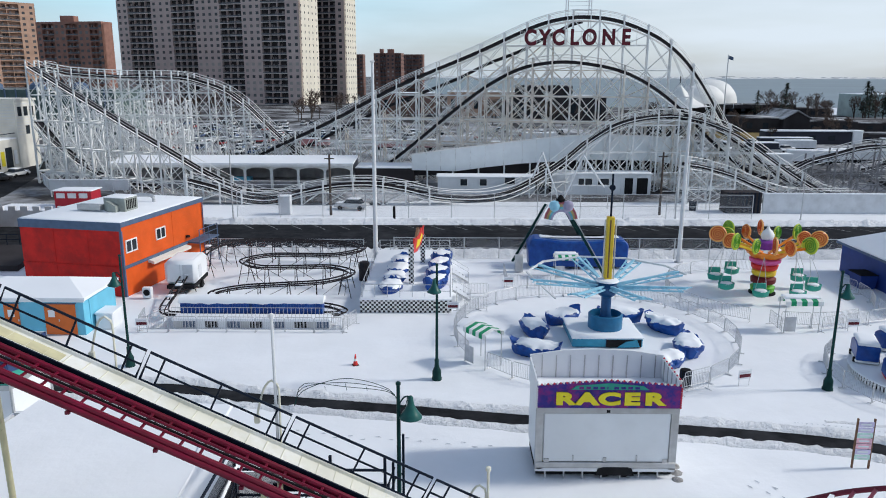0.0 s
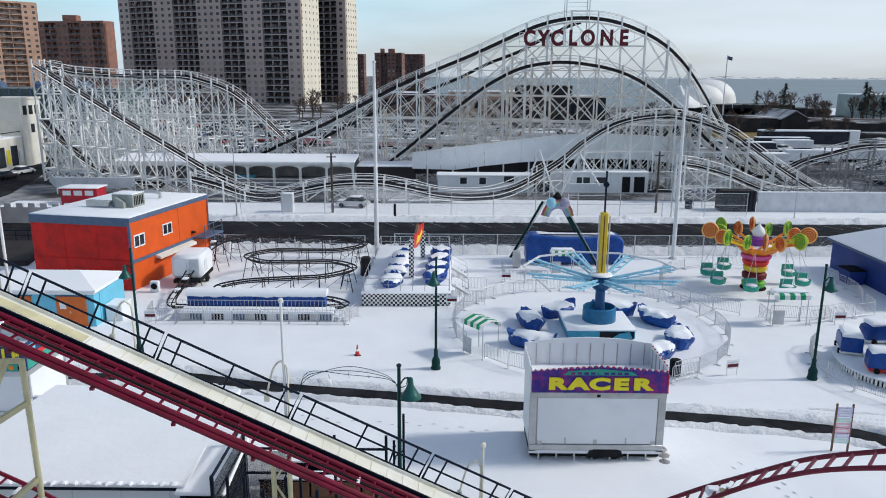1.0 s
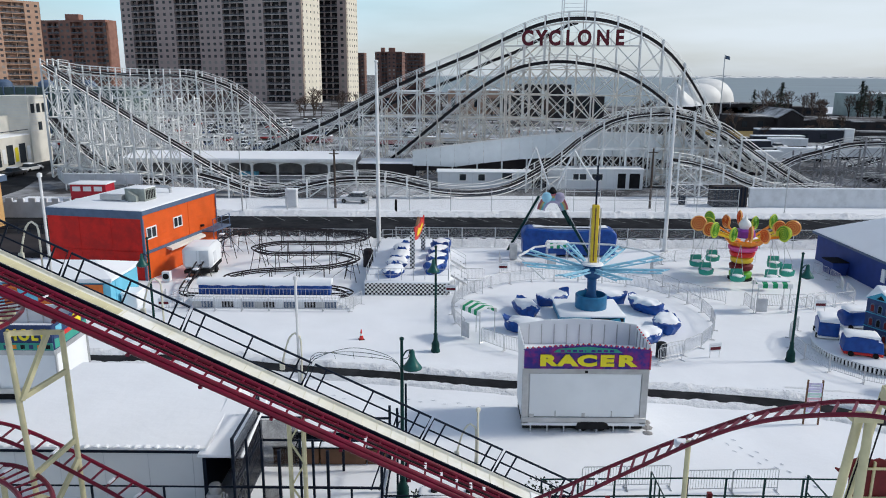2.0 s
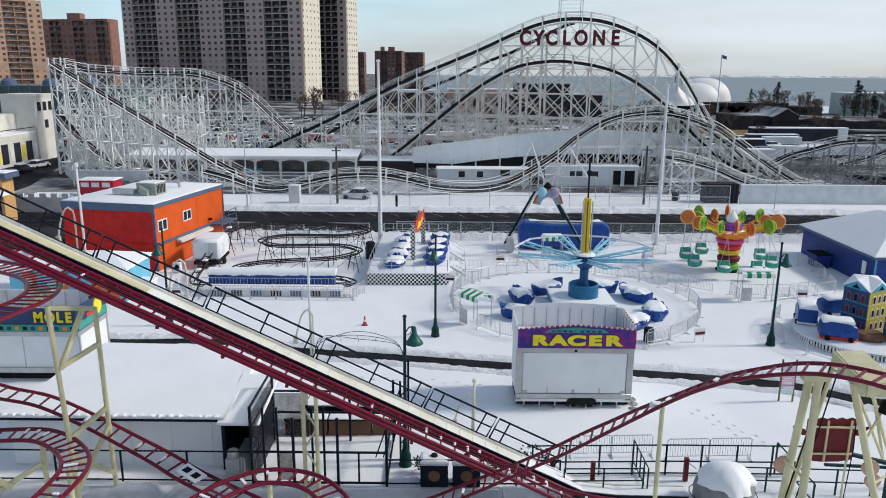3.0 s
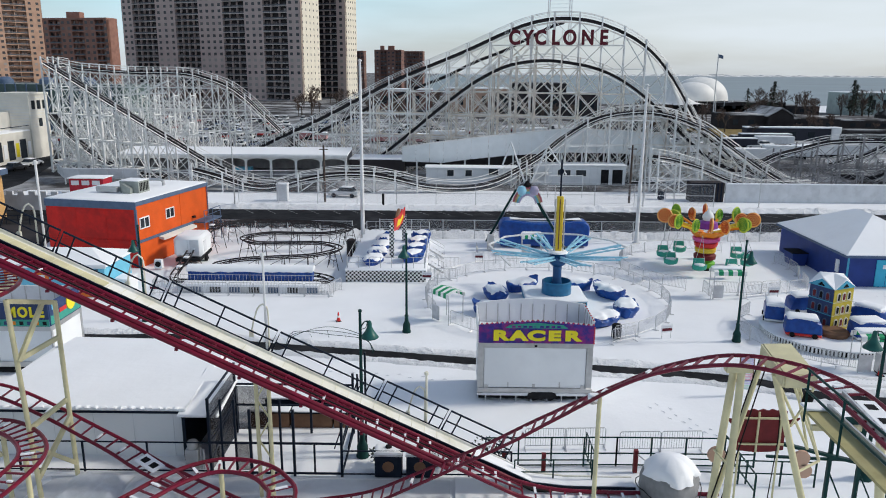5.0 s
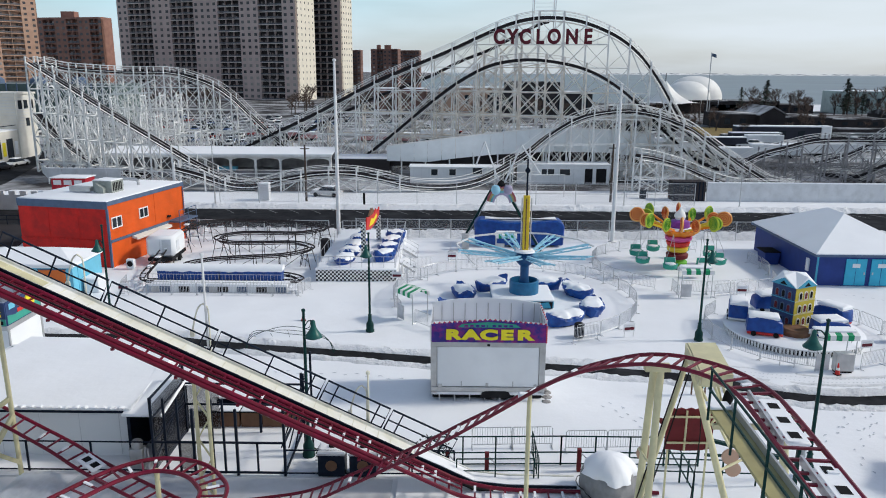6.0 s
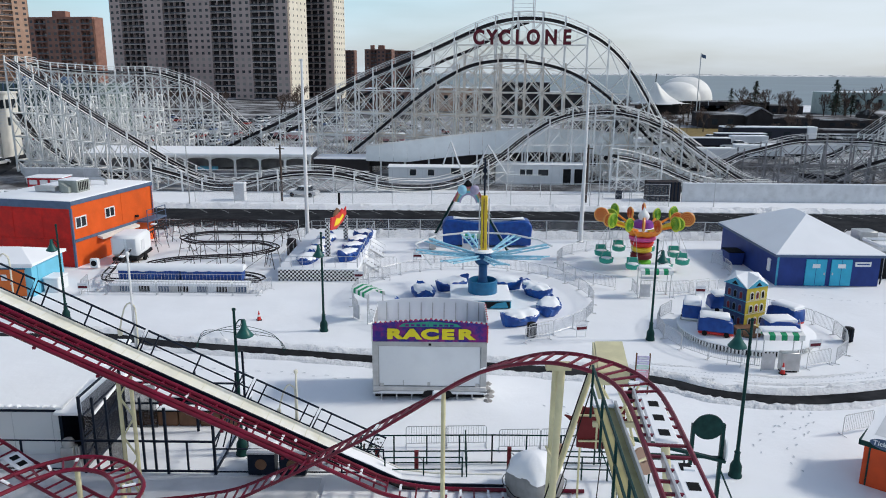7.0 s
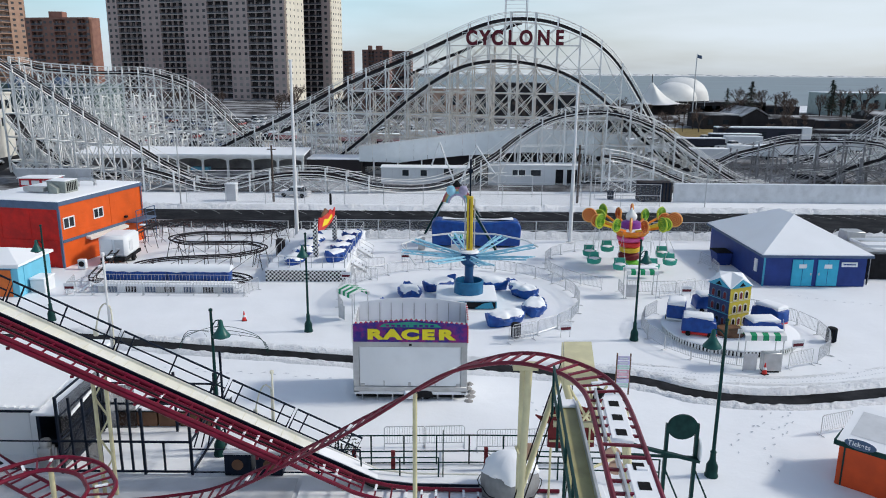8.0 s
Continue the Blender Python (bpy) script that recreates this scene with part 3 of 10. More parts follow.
def wooden_run(parent, pts, half=1.1, bay=3.65, tan=False, base=0.0, bare=False, dark=False, phase=0.0, single=True, track=True, snowy=True):
    """A run of wooden track on trestle bents: dark track bed and rails, ledger, hand rails, posts, girts, crossed braces."""
    curve = smooth_path(pts, 0.9)
    lo, ro = sides(curve, half)
    l, r = sides(curve, half * 0.55)
    n = len(curve)
    if track:
        part("track_bed", swept(curve, half * 0.72, -0.40, -0.10), TRACK_DARK, parent, "dark stained track bed", world_space=True)
        for side in (l, r):
            part("rail", Geo().tube(side, 0.10, 5), TRACK_DARK, parent, "dark laminated rail", world_space=True)
        if snowy:
            part("walk_board", swept(curve, half * 0.10, -0.16, -0.06, half * 0.84), WHITE_TIMBER, parent, "white walk board with snow", world_space=True)
    if not bare:
        for side in (lo, ro):
            rail = Geo().tube([p + Vector((0, 0, 0.95)) for p in side], 0.050, 4)
            rail.tube([p + Vector((0, 0, 0.50)) for p in side], 0.026, 4)
            rail.tube([p - Vector((0, 0, 0.72)) for p in side], 0.075, 4)
            part("hand_rail", rail, WHITE_TIMBER, parent, "white hand rail and ledger", world_space=True)
    dist, stations = bay - phase, []
    for i in range(n):
        if i:
            dist += (curve[i] - curve[i - 1]).to_2d().length
        if dist >= bay:
            dist -= bay
            stations.append(i)
    mat = TAN_TIMBER if tan else SHADED_TIMBER if dark else WHITE_TIMBER
    lattice, last = Geo(), None
    for i in stations:
        top = curve[i].z - 0.45
        if top - base < 0.5:
            last = None
            continue
        feet = (lo[i], ro[i])
        for s in feet:
            post = Geo().beam((s.x, s.y, base), (s.x, s.y, curve[i].z + (1.0 if not bare else 0.0)), 0.21)
            if single:
                part("post", post, mat, parent, world_space=True)
            else:
                lattice.add(post.v, post.f)
        cuts = [base] + [z for z in LEVELS if base < z < top - 0.8] + [top]
        for z0, z1 in zip(cuts, cuts[1:]):
            lattice.beam((feet[0].x, feet[0].y, z1), (feet[1].x, feet[1].y, z1), 0.09, 0.15)
            lattice.beam((feet[0].x, feet[0].y, z0), (feet[1].x, feet[1].y, z1), 0.07, 0.10)
        if last:
            q, ptop = last
            both = [base] + [z for z in LEVELS if base < z < min(ptop, top) - 0.3]
            for e in (0, 1):
                a, b = q[e], feet[e]
                for z in both[1:]:
                    lattice.beam((a.x, a.y, z), (b.x, b.y, z), 0.09, 0.15)
                for z0, z1 in zip(both, both[1:]):
                    lattice.beam((a.x, a.y, z0), (b.x, b.y, z1), 0.065, 0.10)
                    lattice.beam((a.x, a.y, z1), (b.x, b.y, z0), 0.065, 0.10)
                z0 = both[-1]
                if min(ptop, top) - z0 > 0.8:
                    lattice.beam((a.x, a.y, z0), (b.x, b.y, top), 0.065, 0.10)
                    if min(ptop, top) - z0 > 2.0:
                        lattice.beam((a.x, a.y, ptop), (b.x, b.y, z0), 0.065, 0.10)
        last = (feet, top)
    if lattice.v:
        tagged(part("bracing", lattice, mat, parent, "crossed timber bracing", world_space=True), kind="stuff")


cyclone = thing("roller_coaster", 10, 125, 0, label="white timber roller coaster with dark rails and dusting of snow", category="roller coaster")
RUNS = [
    # big first hill, the chain lift behind it, the second hill
    dict(pts=[(-37.62, 139.52, 1.25), (-30.03, 138.01, 4.99), (-24.39, 136.88, 7.55), (-18.84, 135.77, 10.18), (-13.49, 134.7, 12.97), (-8.22, 133.64, 15.61), (-3.03, 132.61, 17.81), (4.55, 131.09, 20.88), (11.67, 129.67, 24.08), (15.26, 128.95, 25.46), (18.72, 128.26, 26.22), (22.05, 127.59, 26.37), (25.73, 126.85, 25.93), (29.27, 126.15, 24.8), (32.96, 125.41, 22.99), (36.05, 124.79, 20.53), (38.64, 124.27, 17.41), (40.67, 123.87, 14.31), (42.04, 123.59, 12), (44.95, 123.01, 7.41), (49, 122.2, 2.9)], snowy=False),
    dict(pts=[(-32.91, 142.58, 1.4), (-25.44, 141.09, 4.78), (-14.11, 138.82, 10.24), (-8.62, 137.72, 12.8), (-3.33, 136.67, 14.8), (1.88, 135.62, 16.88), (6.91, 134.62, 19.33), (11.86, 133.63, 21.24), (14.76, 133.05, 22.74), (20, 132, 25.4), (21.95, 131.61, 25.98)], tan=True, half=0.7, bay=7.3, bare=True, snowy=False, single=False),
    dict(pts=[(-15.83, 132.37, 0.6), (-13.32, 131.86, 0.6), (-10.73, 131.35, 2.16), (-5.38, 130.28, 6.35), (-2.74, 129.75, 8.57), (0.93, 129.01, 11.61), (4.65, 128.27, 14.52), (7.93, 127.61, 16.68), (11.68, 126.86, 18.51), (15.38, 126.12, 19.31), (18.74, 125.45, 19.51), (21.98, 124.8, 19.2), (25.66, 124.07, 18.49), (29.11, 123.38, 17.21), (32.8, 122.64, 14.95), (36.54, 121.89, 11.85), (40.88, 121.02, 7.53), (45.43, 120.11, 3.76), (49.02, 119.4, 2.22)], tan=True, snowy=False),
    # low wave along the pavement rising into the front hill, and the drops beyond it
    dict(pts=[(-35.23, 107, 3.27), (-31.75, 107, 2.34), (-27.87, 107, 1.06), (-24, 107, 0.75), (-19.7, 107, 1.85), (-14.72, 107.08, 2.74), (-9.72, 107.16, 2.83), (-5.53, 107.23, 2.17), (-1.3, 107.3, 1.2), (2.39, 108.61, 0.72), (6.2, 110.13, 0.69), (9.7, 112.38, 1.3), (13.26, 114.63, 2.77), (16.49, 116.25, 4.5), (20.59, 118.12, 7.45), (25.08, 119.02, 10.03), (28.85, 119.69, 11.09), (32.5, 120.05, 11.49), (34.98, 120.3, 11.48), (38.8, 119.59, 10.78), (43.22, 118.63, 9.07), (45.78, 117.87, 7.37), (50.92, 116.16, 3.64), (55.38, 114.18, 0.92), (58.04, 114.08, 0.69)], half=1.0),
    dict(pts=[(33.78, 123.05, 11.22), (38.07, 122.22, 10.88), (42.89, 121.3, 8.71), (46.31, 120.64, 6.29), (50.54, 119.82, 2.92), (54.15, 119.13, 0.92)], single=False),
    dict(pts=[(47.06, 125.31, 0.6), (51.32, 125.73, 1.01), (55.73, 126.22, 2.76), (58.68, 126.58, 4.11), (62.58, 126.96, 5.06), (67.12, 126.68, 6.28), (71.49, 125.88, 6.66), (74.44, 124.65, 6.77), (77.63, 121.97, 6.95), (79.81, 119.24, 6.72), (81.27, 119, 5.74), (79.94, 119.07, 4.52), (77.09, 122.63, 2.53), (74.85, 124.48, 0.68), (72.7, 125.38, 0.6), (68.9, 126.57, 0.6)], dark=True),
    dict(pts=[(74, 138, 1.2), (80, 138, 3.0), (85.3, 138, 6.0), (90.6, 138, 10.0), (96, 138, 13.6), (104, 138, 15.5)], half=1.0, single=False),
    dict(pts=[(52, 115, 2.4), (60, 115, 2.8), (68, 115, 2.6), (76, 115, 2.4)], half=0.8, bare=True, dark=True, track=False, single=False),
    dict(pts=[(56, 129, 2.6), (66, 129, 3.2), (78, 129, 3.0), (88, 129, 3.4)], half=0.8, bare=True, dark=True, track=False, single=False),
    dict(pts=[(33, 109, 5.6), (35.9, 110, 5.1), (40.2, 110, 3.9), (44.6, 110, 2.1), (49, 110.5, 1.0), (58, 111, 0.7)], half=0.9, single=False),
    # the block at the far end
    dict(pts=[(-65.5, 126.3, 18.45), (-64.2, 125.6, 17.85), (-59.68, 123.21, 15.8), (-43.07, 114.63, 8.15), (-33.93, 112.38, 3.25), (-27.45, 110.15, 0.88), (-22.78, 108.31, 0.6)], bay=3.4),
    dict(pts=[(-66.0, 127, 9.9), (-65.0, 126.5, 8.95), (-61.74, 124.87, 6.26), (-56.04, 122.44, 2.91), (-50.85, 120.96, 0.87), (-44, 119, 0.6)], bay=3.4),
    dict(pts=[(-72.9, 142.3, 18.6), (-72.2, 145.3, 18.3), (-70.04, 146.47, 17.6), (-57.98, 144.06, 16.96), (-48.12, 142.08, 16.87), (-43.07, 141.07, 15.84), (-38.97, 140.25, 14.4), (-35.57, 139.57, 12.16), (-32.64, 138.99, 9.53), (-30.59, 138.58, 7.61), (-28.55, 138.17, 5.82), (-24.29, 137.32, 2.35)], bay=3.4),
    dict(pts=[(-71.68, 140.84, 10.78), (-66.67, 139.83, 11.98), (-56.98, 137.9, 12.82), (-49.89, 136.48, 13.19), (-42.94, 135.09, 13.34)], half=0.8, bay=3.4, bare=True, track=False, single=False),
    dict(pts=[(-67.5, 136.5, 9.41), (-57.68, 134.54, 10), (-46.52, 132.3, 9.52), (-35.72, 130.14, 5.08)], half=0.9, bay=3.4, bare=True, track=False, single=False),
]
for r in RUNS:
    wooden_run(cyclone, **r)
# new white timbers spliced into the far block, and the scaffold over the crown
for a, b in (((-59.97, 136.59, 12.75), (-48.58, 134.32, 13.32)), ((-56.5, 135.9, 13.1), (-52.05, 135.01, 15.47)), ((-54.03, 135.41, 13.12), (-48.35, 134.27, 15.48))):
    part("splice_timber", Geo().beam(a, b, 0.12, 0.26), BRIGHT_TIMBER, cyclone, "fresh white timber", world_space=True)
for k in range(4):
    part("splice_strut", Geo().beam((-54.30 + k * 1.35, 135.50 - 0.27 * k, 13.10), (-54.30 + k * 1.35, 135.50 - 0.27 * k, 14.00 + 0.32 * k), 0.08), BRIGHT_TIMBER, cyclone, world_space=True)
frame_top = Geo()
for x, y in ((18.8, 127.1), (22.3, 126.4), (18.8, 129.3), (22.3, 128.6)):
    frame_top.beam((x, y, 22), (x, y, 31.5), 0.13)
for k in range(8):
    frame_top.beam((18.8, 127.1, 26.6 + k * 0.62), (22.3, 126.4, 26.6 + k * 0.62), 0.06)
part("crown_frame", frame_top, WHITE_TIMBER, cyclone, "open timber frame above the crown", world_space=True)

# the lettered sign on the big hill
SIGN_TURN = math.degrees(math.atan(-0.2))      # the sign stands in line with the big hill


def sign_y(x):
    return 126.7 - 0.2 * (x - 19)


sign = thing("coaster_sign", 20.5, sign_y(20.5), 21.8, label="dark red sign letters spelling CYCLONE on a timber ledge", category="sign")
part("ledge", Geo().beam((11.3, sign_y(11.3) + 0.3, 21.86), (29.4, sign_y(29.4) + 0.3, 21.86), 0.6, 0.16), WHITE_TIMBER, sign, world_space=True)
for x_ in (11.6, 14.2, 16.3, 18.6, 21.0, 23.6, 26.4, 29.2):
    part("letter_strut", Geo().beam((x_, sign_y(x_) + 0.3, 21.9), (x_, sign_y(x_) + 0.3, 24.4), 0.06), WHITE_TIMBER, sign, world_space=True)
for z_ in (22.6, 24.0):
    part("letter_rail", Geo().beam((11.6, sign_y(11.6) + 0.3, z_), (29.2, sign_y(29.2) + 0.3, z_), 0.05), WHITE_TIMBER, sign, world_space=True)


def letter(ch, size, mat, parent, m, depth=0.15, squash=1.0, label="", bold=0.0):
    """One raised letter in the built-in typeface."""
    cu = bpy.data.curves.new("letter", "FONT")
    cu.body, cu.size, cu.extrude, cu.align_x, cu.offset = ch, size, depth, "CENTER", bold
    ob = bpy.data.objects.new("letter", cu)
    scene.collection.objects.link(ob)
    me = bpy.data.meshes.new_from_object(ob.evaluated_get(bpy.context.evaluated_depsgraph_get()))
    bpy.data.objects.remove(ob)
    me.name = "letter"
    me.transform(m @ pose(0, 0, 0, 90) @ Matrix.Diagonal((squash, 1, 1, 1)))
    me.materials.clear()
    me.materials.append(mat)
    return part("letter", me, mat, parent, label, world_space=True)


for x_, ch in zip((13.17, 15.37, 17.45, 19.86, 22.15, 25.01, 27.56), "CYCLONE"):
    letter(ch, 3.2, LETTER_RED, sign, Matrix.Translation((x_, sign_y(x_), 22.05)) @ pose(0, 0, 0, 0, 0, SIGN_TURN), 0.16, 0.84, bold=0.13)
solid("pavement_yard", Geo().face((-34, 8, 0.06), (2.6, 8, 0.06), (2.6, 28.3, 0.06), (-34, 28.3, 0.06)), YARD_GREY, "flat yard, greyer than the open snow", "yard", "structure")


# ---------------------------------------------------------------- buildings of the park
def snow_cap(pts, z0, z1, inset=0.15):
    """A soft slab of snow over an outline: bulging sides, rounded top edge."""
    cx, cy = sum(p[0] for p in pts) / len(pts), sum(p[1] for p in pts) / len(pts)
    g, n = Geo(), len(pts)
    rings = []
    for f, z in ((0.0, z0), (0.0, z0 + (z1 - z0) * 0.55), (0.4, z1 - (z1 - z0) * 0.12), (1.0, z1)):
        ring = []
        for x, y in pts:
            d = math.hypot(x - cx, y - cy)
            k = 1 - inset * f / d
            ring.append((cx + (x - cx) * k, cy + (y - cy) * k, z))
        rings.append(ring)
    verts = [p for r in rings for p in r]
    faces = [tuple(reversed(range(n)))]
    for i in range(3):
        faces += [(i * n + k, i * n + (k + 1) % n, (i + 1) * n + (k + 1) % n, (i + 1) * n + k) for k in range(n)]
    faces.append(tuple(range(3 * n, 4 * n)))
    return g.add(verts, faces)


def sash_window(parent, face, u, z, w, h, axis_x, out):
    """A sliding window set in a wall plane: frame, two panes. axis_x: the wall runs along x; out: the sign of its outward normal."""
    def slab(u0, z0, u1, z1, d0, d1):
        lo, hi = sorted((face + out * d0, face + out * d1))
        return (u0, lo, z0, u1, hi, z1) if axis_x else (lo, u0, z0, hi, u1, z1)
    fr = Geo()
    for a in ((u, z, u + w, z + 0.1), (u, z + h - 0.1, u + w, z + h), (u, z + 0.1, u + 0.1, z + h - 0.1), (u + w - 0.1, z + 0.1, u + w, z + h - 0.1), (u + w / 2 - 0.05, z + 0.1, u + w / 2 + 0.05, z + h - 0.1)):
        fr.box(*slab(*a, -0.02, 0.07))
    win = part("window", fr, WHITE_PANEL, parent, "white framed sliding window", world_space=True)
    for a in ((u + 0.1, u + w / 2 - 0.05), (u + w / 2 + 0.05, u + w - 0.1)):
        ob = part("pane", Geo().box(*slab(a[0], z + 0.1, a[1], z + h - 0.1, 0.0, 0.03)), GLASS_DARK, win)
    return win


# two-storey orange and red building with plant on its roof
ob_b = thing("office_building", -28.9, 69, 0, label="two-storey orange and red box building with snowy flat roof", category="building")
OX0, OX1, OY0, OY1, OZ = -33.8, -24.7, 62.5, 75.1, 6.0
PLOT = Matrix.Translation((-25.4, 63.2, 0)) @ pose(0, 0, 0, 0, 0, -11) @ Matrix.Translation((-OX1, -OY0, 0))      # the building stands askew to the street
part("front_wall", Geo().box(OX0, OY0, 0, OX1 - 0.15, OY0 + 0.2, OZ - 0.55), RED_WALL, ob_b, "red painted siding wall", world_space=True)
part("side_wall", Geo().box(OX1 - 0.2, OY0 + 0.1, 0, OX1, OY1, OZ - 0.3), ORANGE, ob_b, "orange painted siding wall", world_space=True)
part("back_wall", Geo().box(OX0, OY1 - 0.2, 0, OX1 - 0.2, OY1, OZ - 0.3), ORANGE, ob_b, world_space=True)
part("end_wall", Geo().box(OX0, OY0 + 0.2, 0, OX0 + 0.2, OY1 - 0.2, OZ - 0.3), RED_WALL, ob_b, world_space=True)
part("roof_slab", Geo().box(OX0, OY0, OZ - 0.3, OX1, OY1, OZ - 0.05), SLATE_TRIM, ob_b, world_space=True)
trim = Geo().box(OX0 - 0.05, OY0 - 0.07, OZ - 0.62, OX1 + 0.05, OY0, OZ + 0.05)
part("fascia", trim, SLATE_TRIM, ob_b, "slate blue fascia board", world_space=True)
part("fascia", Geo().box(OX1, OY0 - 0.05, OZ - 0.32, OX1 + 0.08, OY1, OZ + 0.05), SLATE_TRIM, ob_b, world_space=True)
part("corner_board", Geo().box(OX1 - 0.14, OY0 - 0.05, 0, OX1 + 0.06, OY0 + 0.1, OZ - 0.62), SLATE_TRIM, ob_b, world_space=True)
part("belt_board", Geo().box(OX1 + 0.002, OY0 + 0.1, 2.3, OX1 + 0.09, OY1, 2.55), SLATE_TRIM, ob_b, world_space=True)
part("belt_board", Geo().box(OX0, OY0 - 0.06, 2.3, OX1 - 0.14, OY0, 2.5), RED_WALL, ob_b, world_space=True)
for i in (1, 2):
    xs_ = OX0 + (OX1 - OX0) * i / 3
    seam = Geo().box(xs_ - 0.03, OY0 - 0.025, 0, xs_ + 0.03, OY0, OZ - 0.62)
    part("batten", seam, RED_WALL, ob_b, world_space=True)
for i in (3,):
    part("batten", Geo().box(OX1 + 0.001, OY0 + i * 2.4, 0, OX1 + 0.025, OY0 + i * 2.4 + 0.05, OZ - 0.32), ORANGE, ob_b, world_space=True)
part("roof_snow", snow_cap([(OX0, OY0), (OX1, OY0), (OX1, OY1), (OX0, OY1)], OZ - 0.05, OZ + 0.14), SNOW_ROOF, ob_b, "snow covering the flat roof", world_space=True)
sash_window(ob_b, OX1, OY0 + 0.4, 3.5, 1.5, 1.05, False, 1)
sash_window(ob_b, OX1, OY0 + 4.6, 3.65, 1.45, 1.0, False, 1)
part("awning", Geo().wall_prism([(0, -0.1), (0.55, -0.25), (0.55, -0.02), (0, 0.12)], OY0 + 3.2, OY0 + 9.1).turned(Matrix.Translation((OX1 + 0.02, 0, 2.2))), STUCCO, ob_b, "snowy cream awning", world_space=True)
part("landing", Geo().box(OX1 + 0.02, OY0 + 9.4, 2.35, OX1 + 1.3, OY1 + 0.3, 2.5), SLATE_TRIM, ob_b, "upper landing with rail", world_space=True)
lr = Geo()
for y in (OY0 + 9.5, OY0 + 11.2, OY1 + 0.2):
    lr.tube([(OX1 + 1.22, y, 0), (OX1 + 1.22, y, 3.6)], 0.05)
lr.tube([(OX1 + 1.22, OY0 + 9.5, 3.6), (OX1 + 1.22, OY1 + 0.2, 3.6)], 0.04)
lr.tube([(OX1 + 1.22, OY0 + 9.5, 3.1), (OX1 + 1.22, OY1 + 0.2, 3.1)], 0.03)
part("landing_rail", lr, SLATE_TRIM, ob_b, world_space=True)
part("wall_lamp", Geo().box(OX1 + 0.02, OY0 + 9.2, 2.9, OX1 + 0.3, OY0 + 9.5, 3.1), DARK_INSIDE, ob_b, world_space=True)
part("drain_pipe", Geo().tube([(OX1 + 0.1, OY1 - 0.3, 0), (OX1 + 0.1, OY1 - 0.3, OZ - 0.3)], 0.06, 6), SLATE_TRIM, ob_b, world_space=True)
for k in range(7):
    part("siding_joint", Geo().box(OX1 + 0.001, OY0 + 0.2, 2.75 + k * 0.42, OX1 + 0.012, OY1, 2.765 + k * 0.42), ORANGE, ob_b, world_space=True)
ob_b.matrix_basis = PLOT @ ob_b.matrix_basis
hvac = thing("rooftop_air_unit", -27.6, 68.6, OZ + 0.1, -11, label="grey rooftop air unit with snow, on the flat roof", category="air unit")
part("cabinet", Geo().box(-1.0, -0.9, 0, 1.0, 0.9, 1.15), MOSSY_GREY, hvac, bevel=0.04)
part("hood", Geo().wall_prism([(-0.4, 0.0), (0.4, 0.0), (0.4, 0.55), (-0.4, 0.95)], -1.35, -0.92), MOSSY_GREY, hvac)
for i in range(6):
    part("grille_slat", Geo().box(1.0, -0.7 + i * 0.24, 0.2, 1.03, -0.58 + i * 0.24, 1.0), DARK_INSIDE, hvac)
part("duct", Geo().box(-3.2, -1.4, 0.15, -1.0, -0.8, 0.62), ALUMINIUM, hvac, bevel=0.03)
part("snow_cover", snow_cap([(-1, -0.9), (1, -0.9), (1, 0.9), (-1, 0.9)], 1.15, 1.24), SNOW_ROOF, hvac)
for k, (x, y) in enumerate(((-27.6, 71.6), (-26.4, 72.6))):
    d = thing("roof_duct", x, y, OZ + 0.1, -11, label="bent galvanised duct on the snowy roof", category="duct", group="roof ducts")
    part("pipe", Geo().tube(smooth_path([(0, 0, 0), (0, 0, 0.45), (-0.25, 0, 0.6), (-1.6, 0, 0.6), (-1.9, 0, 0.45), (-1.9, 0, 0)], 0.15), 0.16, 10), GALV, d)

gen = thing("generator", -21.5, 66.0, 0, 3, label="white rounded generator on a trailer frame", category="generator")
part("housing", Geo().box(-1.3, -1.7, 0.75, 1.3, 1.7, 2.72), WHITE_PANEL, gen, "rounded white housing", bevel=0.28)
part("seam", Geo().box(-0.02, -1.715, 0.95, 0.02, -1.70, 2.45), GREY_WALL, gen)
part("access_door", Geo().box(0.2, -1.72, 1.0, 1.0, -1.695, 2.4), GREY_WALL, gen)
part("vent", Geo().box(1.29, -1.1, 1.2, 1.33, -0.3, 2.2), GREY_WALL, gen)
part("chassis", Geo().box(-1.1, -1.9, 0.45, 1.1, 2.3, 0.74), DARK_INSIDE, gen)
for x in (-1.1, 1.1):
    part("wheel", Geo().lathe([(0.2, -0.1), (0.34, -0.1), (0.34, 0.1), (0.2, 0.1)], 16).turned(pose(x, 0.2, 0.34, 0, 90, 0)), BLACK, gen)
part("drawbar", Geo().beam((0, -1.9, 0.55), (0.2, -3.0, 0.45), 0.12, 0.1), DARK_INSIDE, gen)
part("snow_cover", snow_cap([(-0.9, -1.2), (0.9, -1.2), (0.9, 1.2), (-0.9, 1.2)], 2.70, 2.76, 0.25), SNOW_ROOF, gen)
ac = thing("air_conditioner", -23.6, 62.9, 0, label="small white outdoor air conditioner beside the orange wall", category="air conditioner")
part("casing", Geo().box(-0.35, -0.2, 0.1, 0.35, 0.25, 0.95), WHITE_PANEL, ac, bevel=0.04)
part("fan_grille", Geo().lathe([(0.05, 0), (0.26, 0), (0.26, 0.02), (0.05, 0.02)], 16).turned(pose(0, -0.21, 0.55, 90, 0, 0)), DARK_INSIDE, ac)


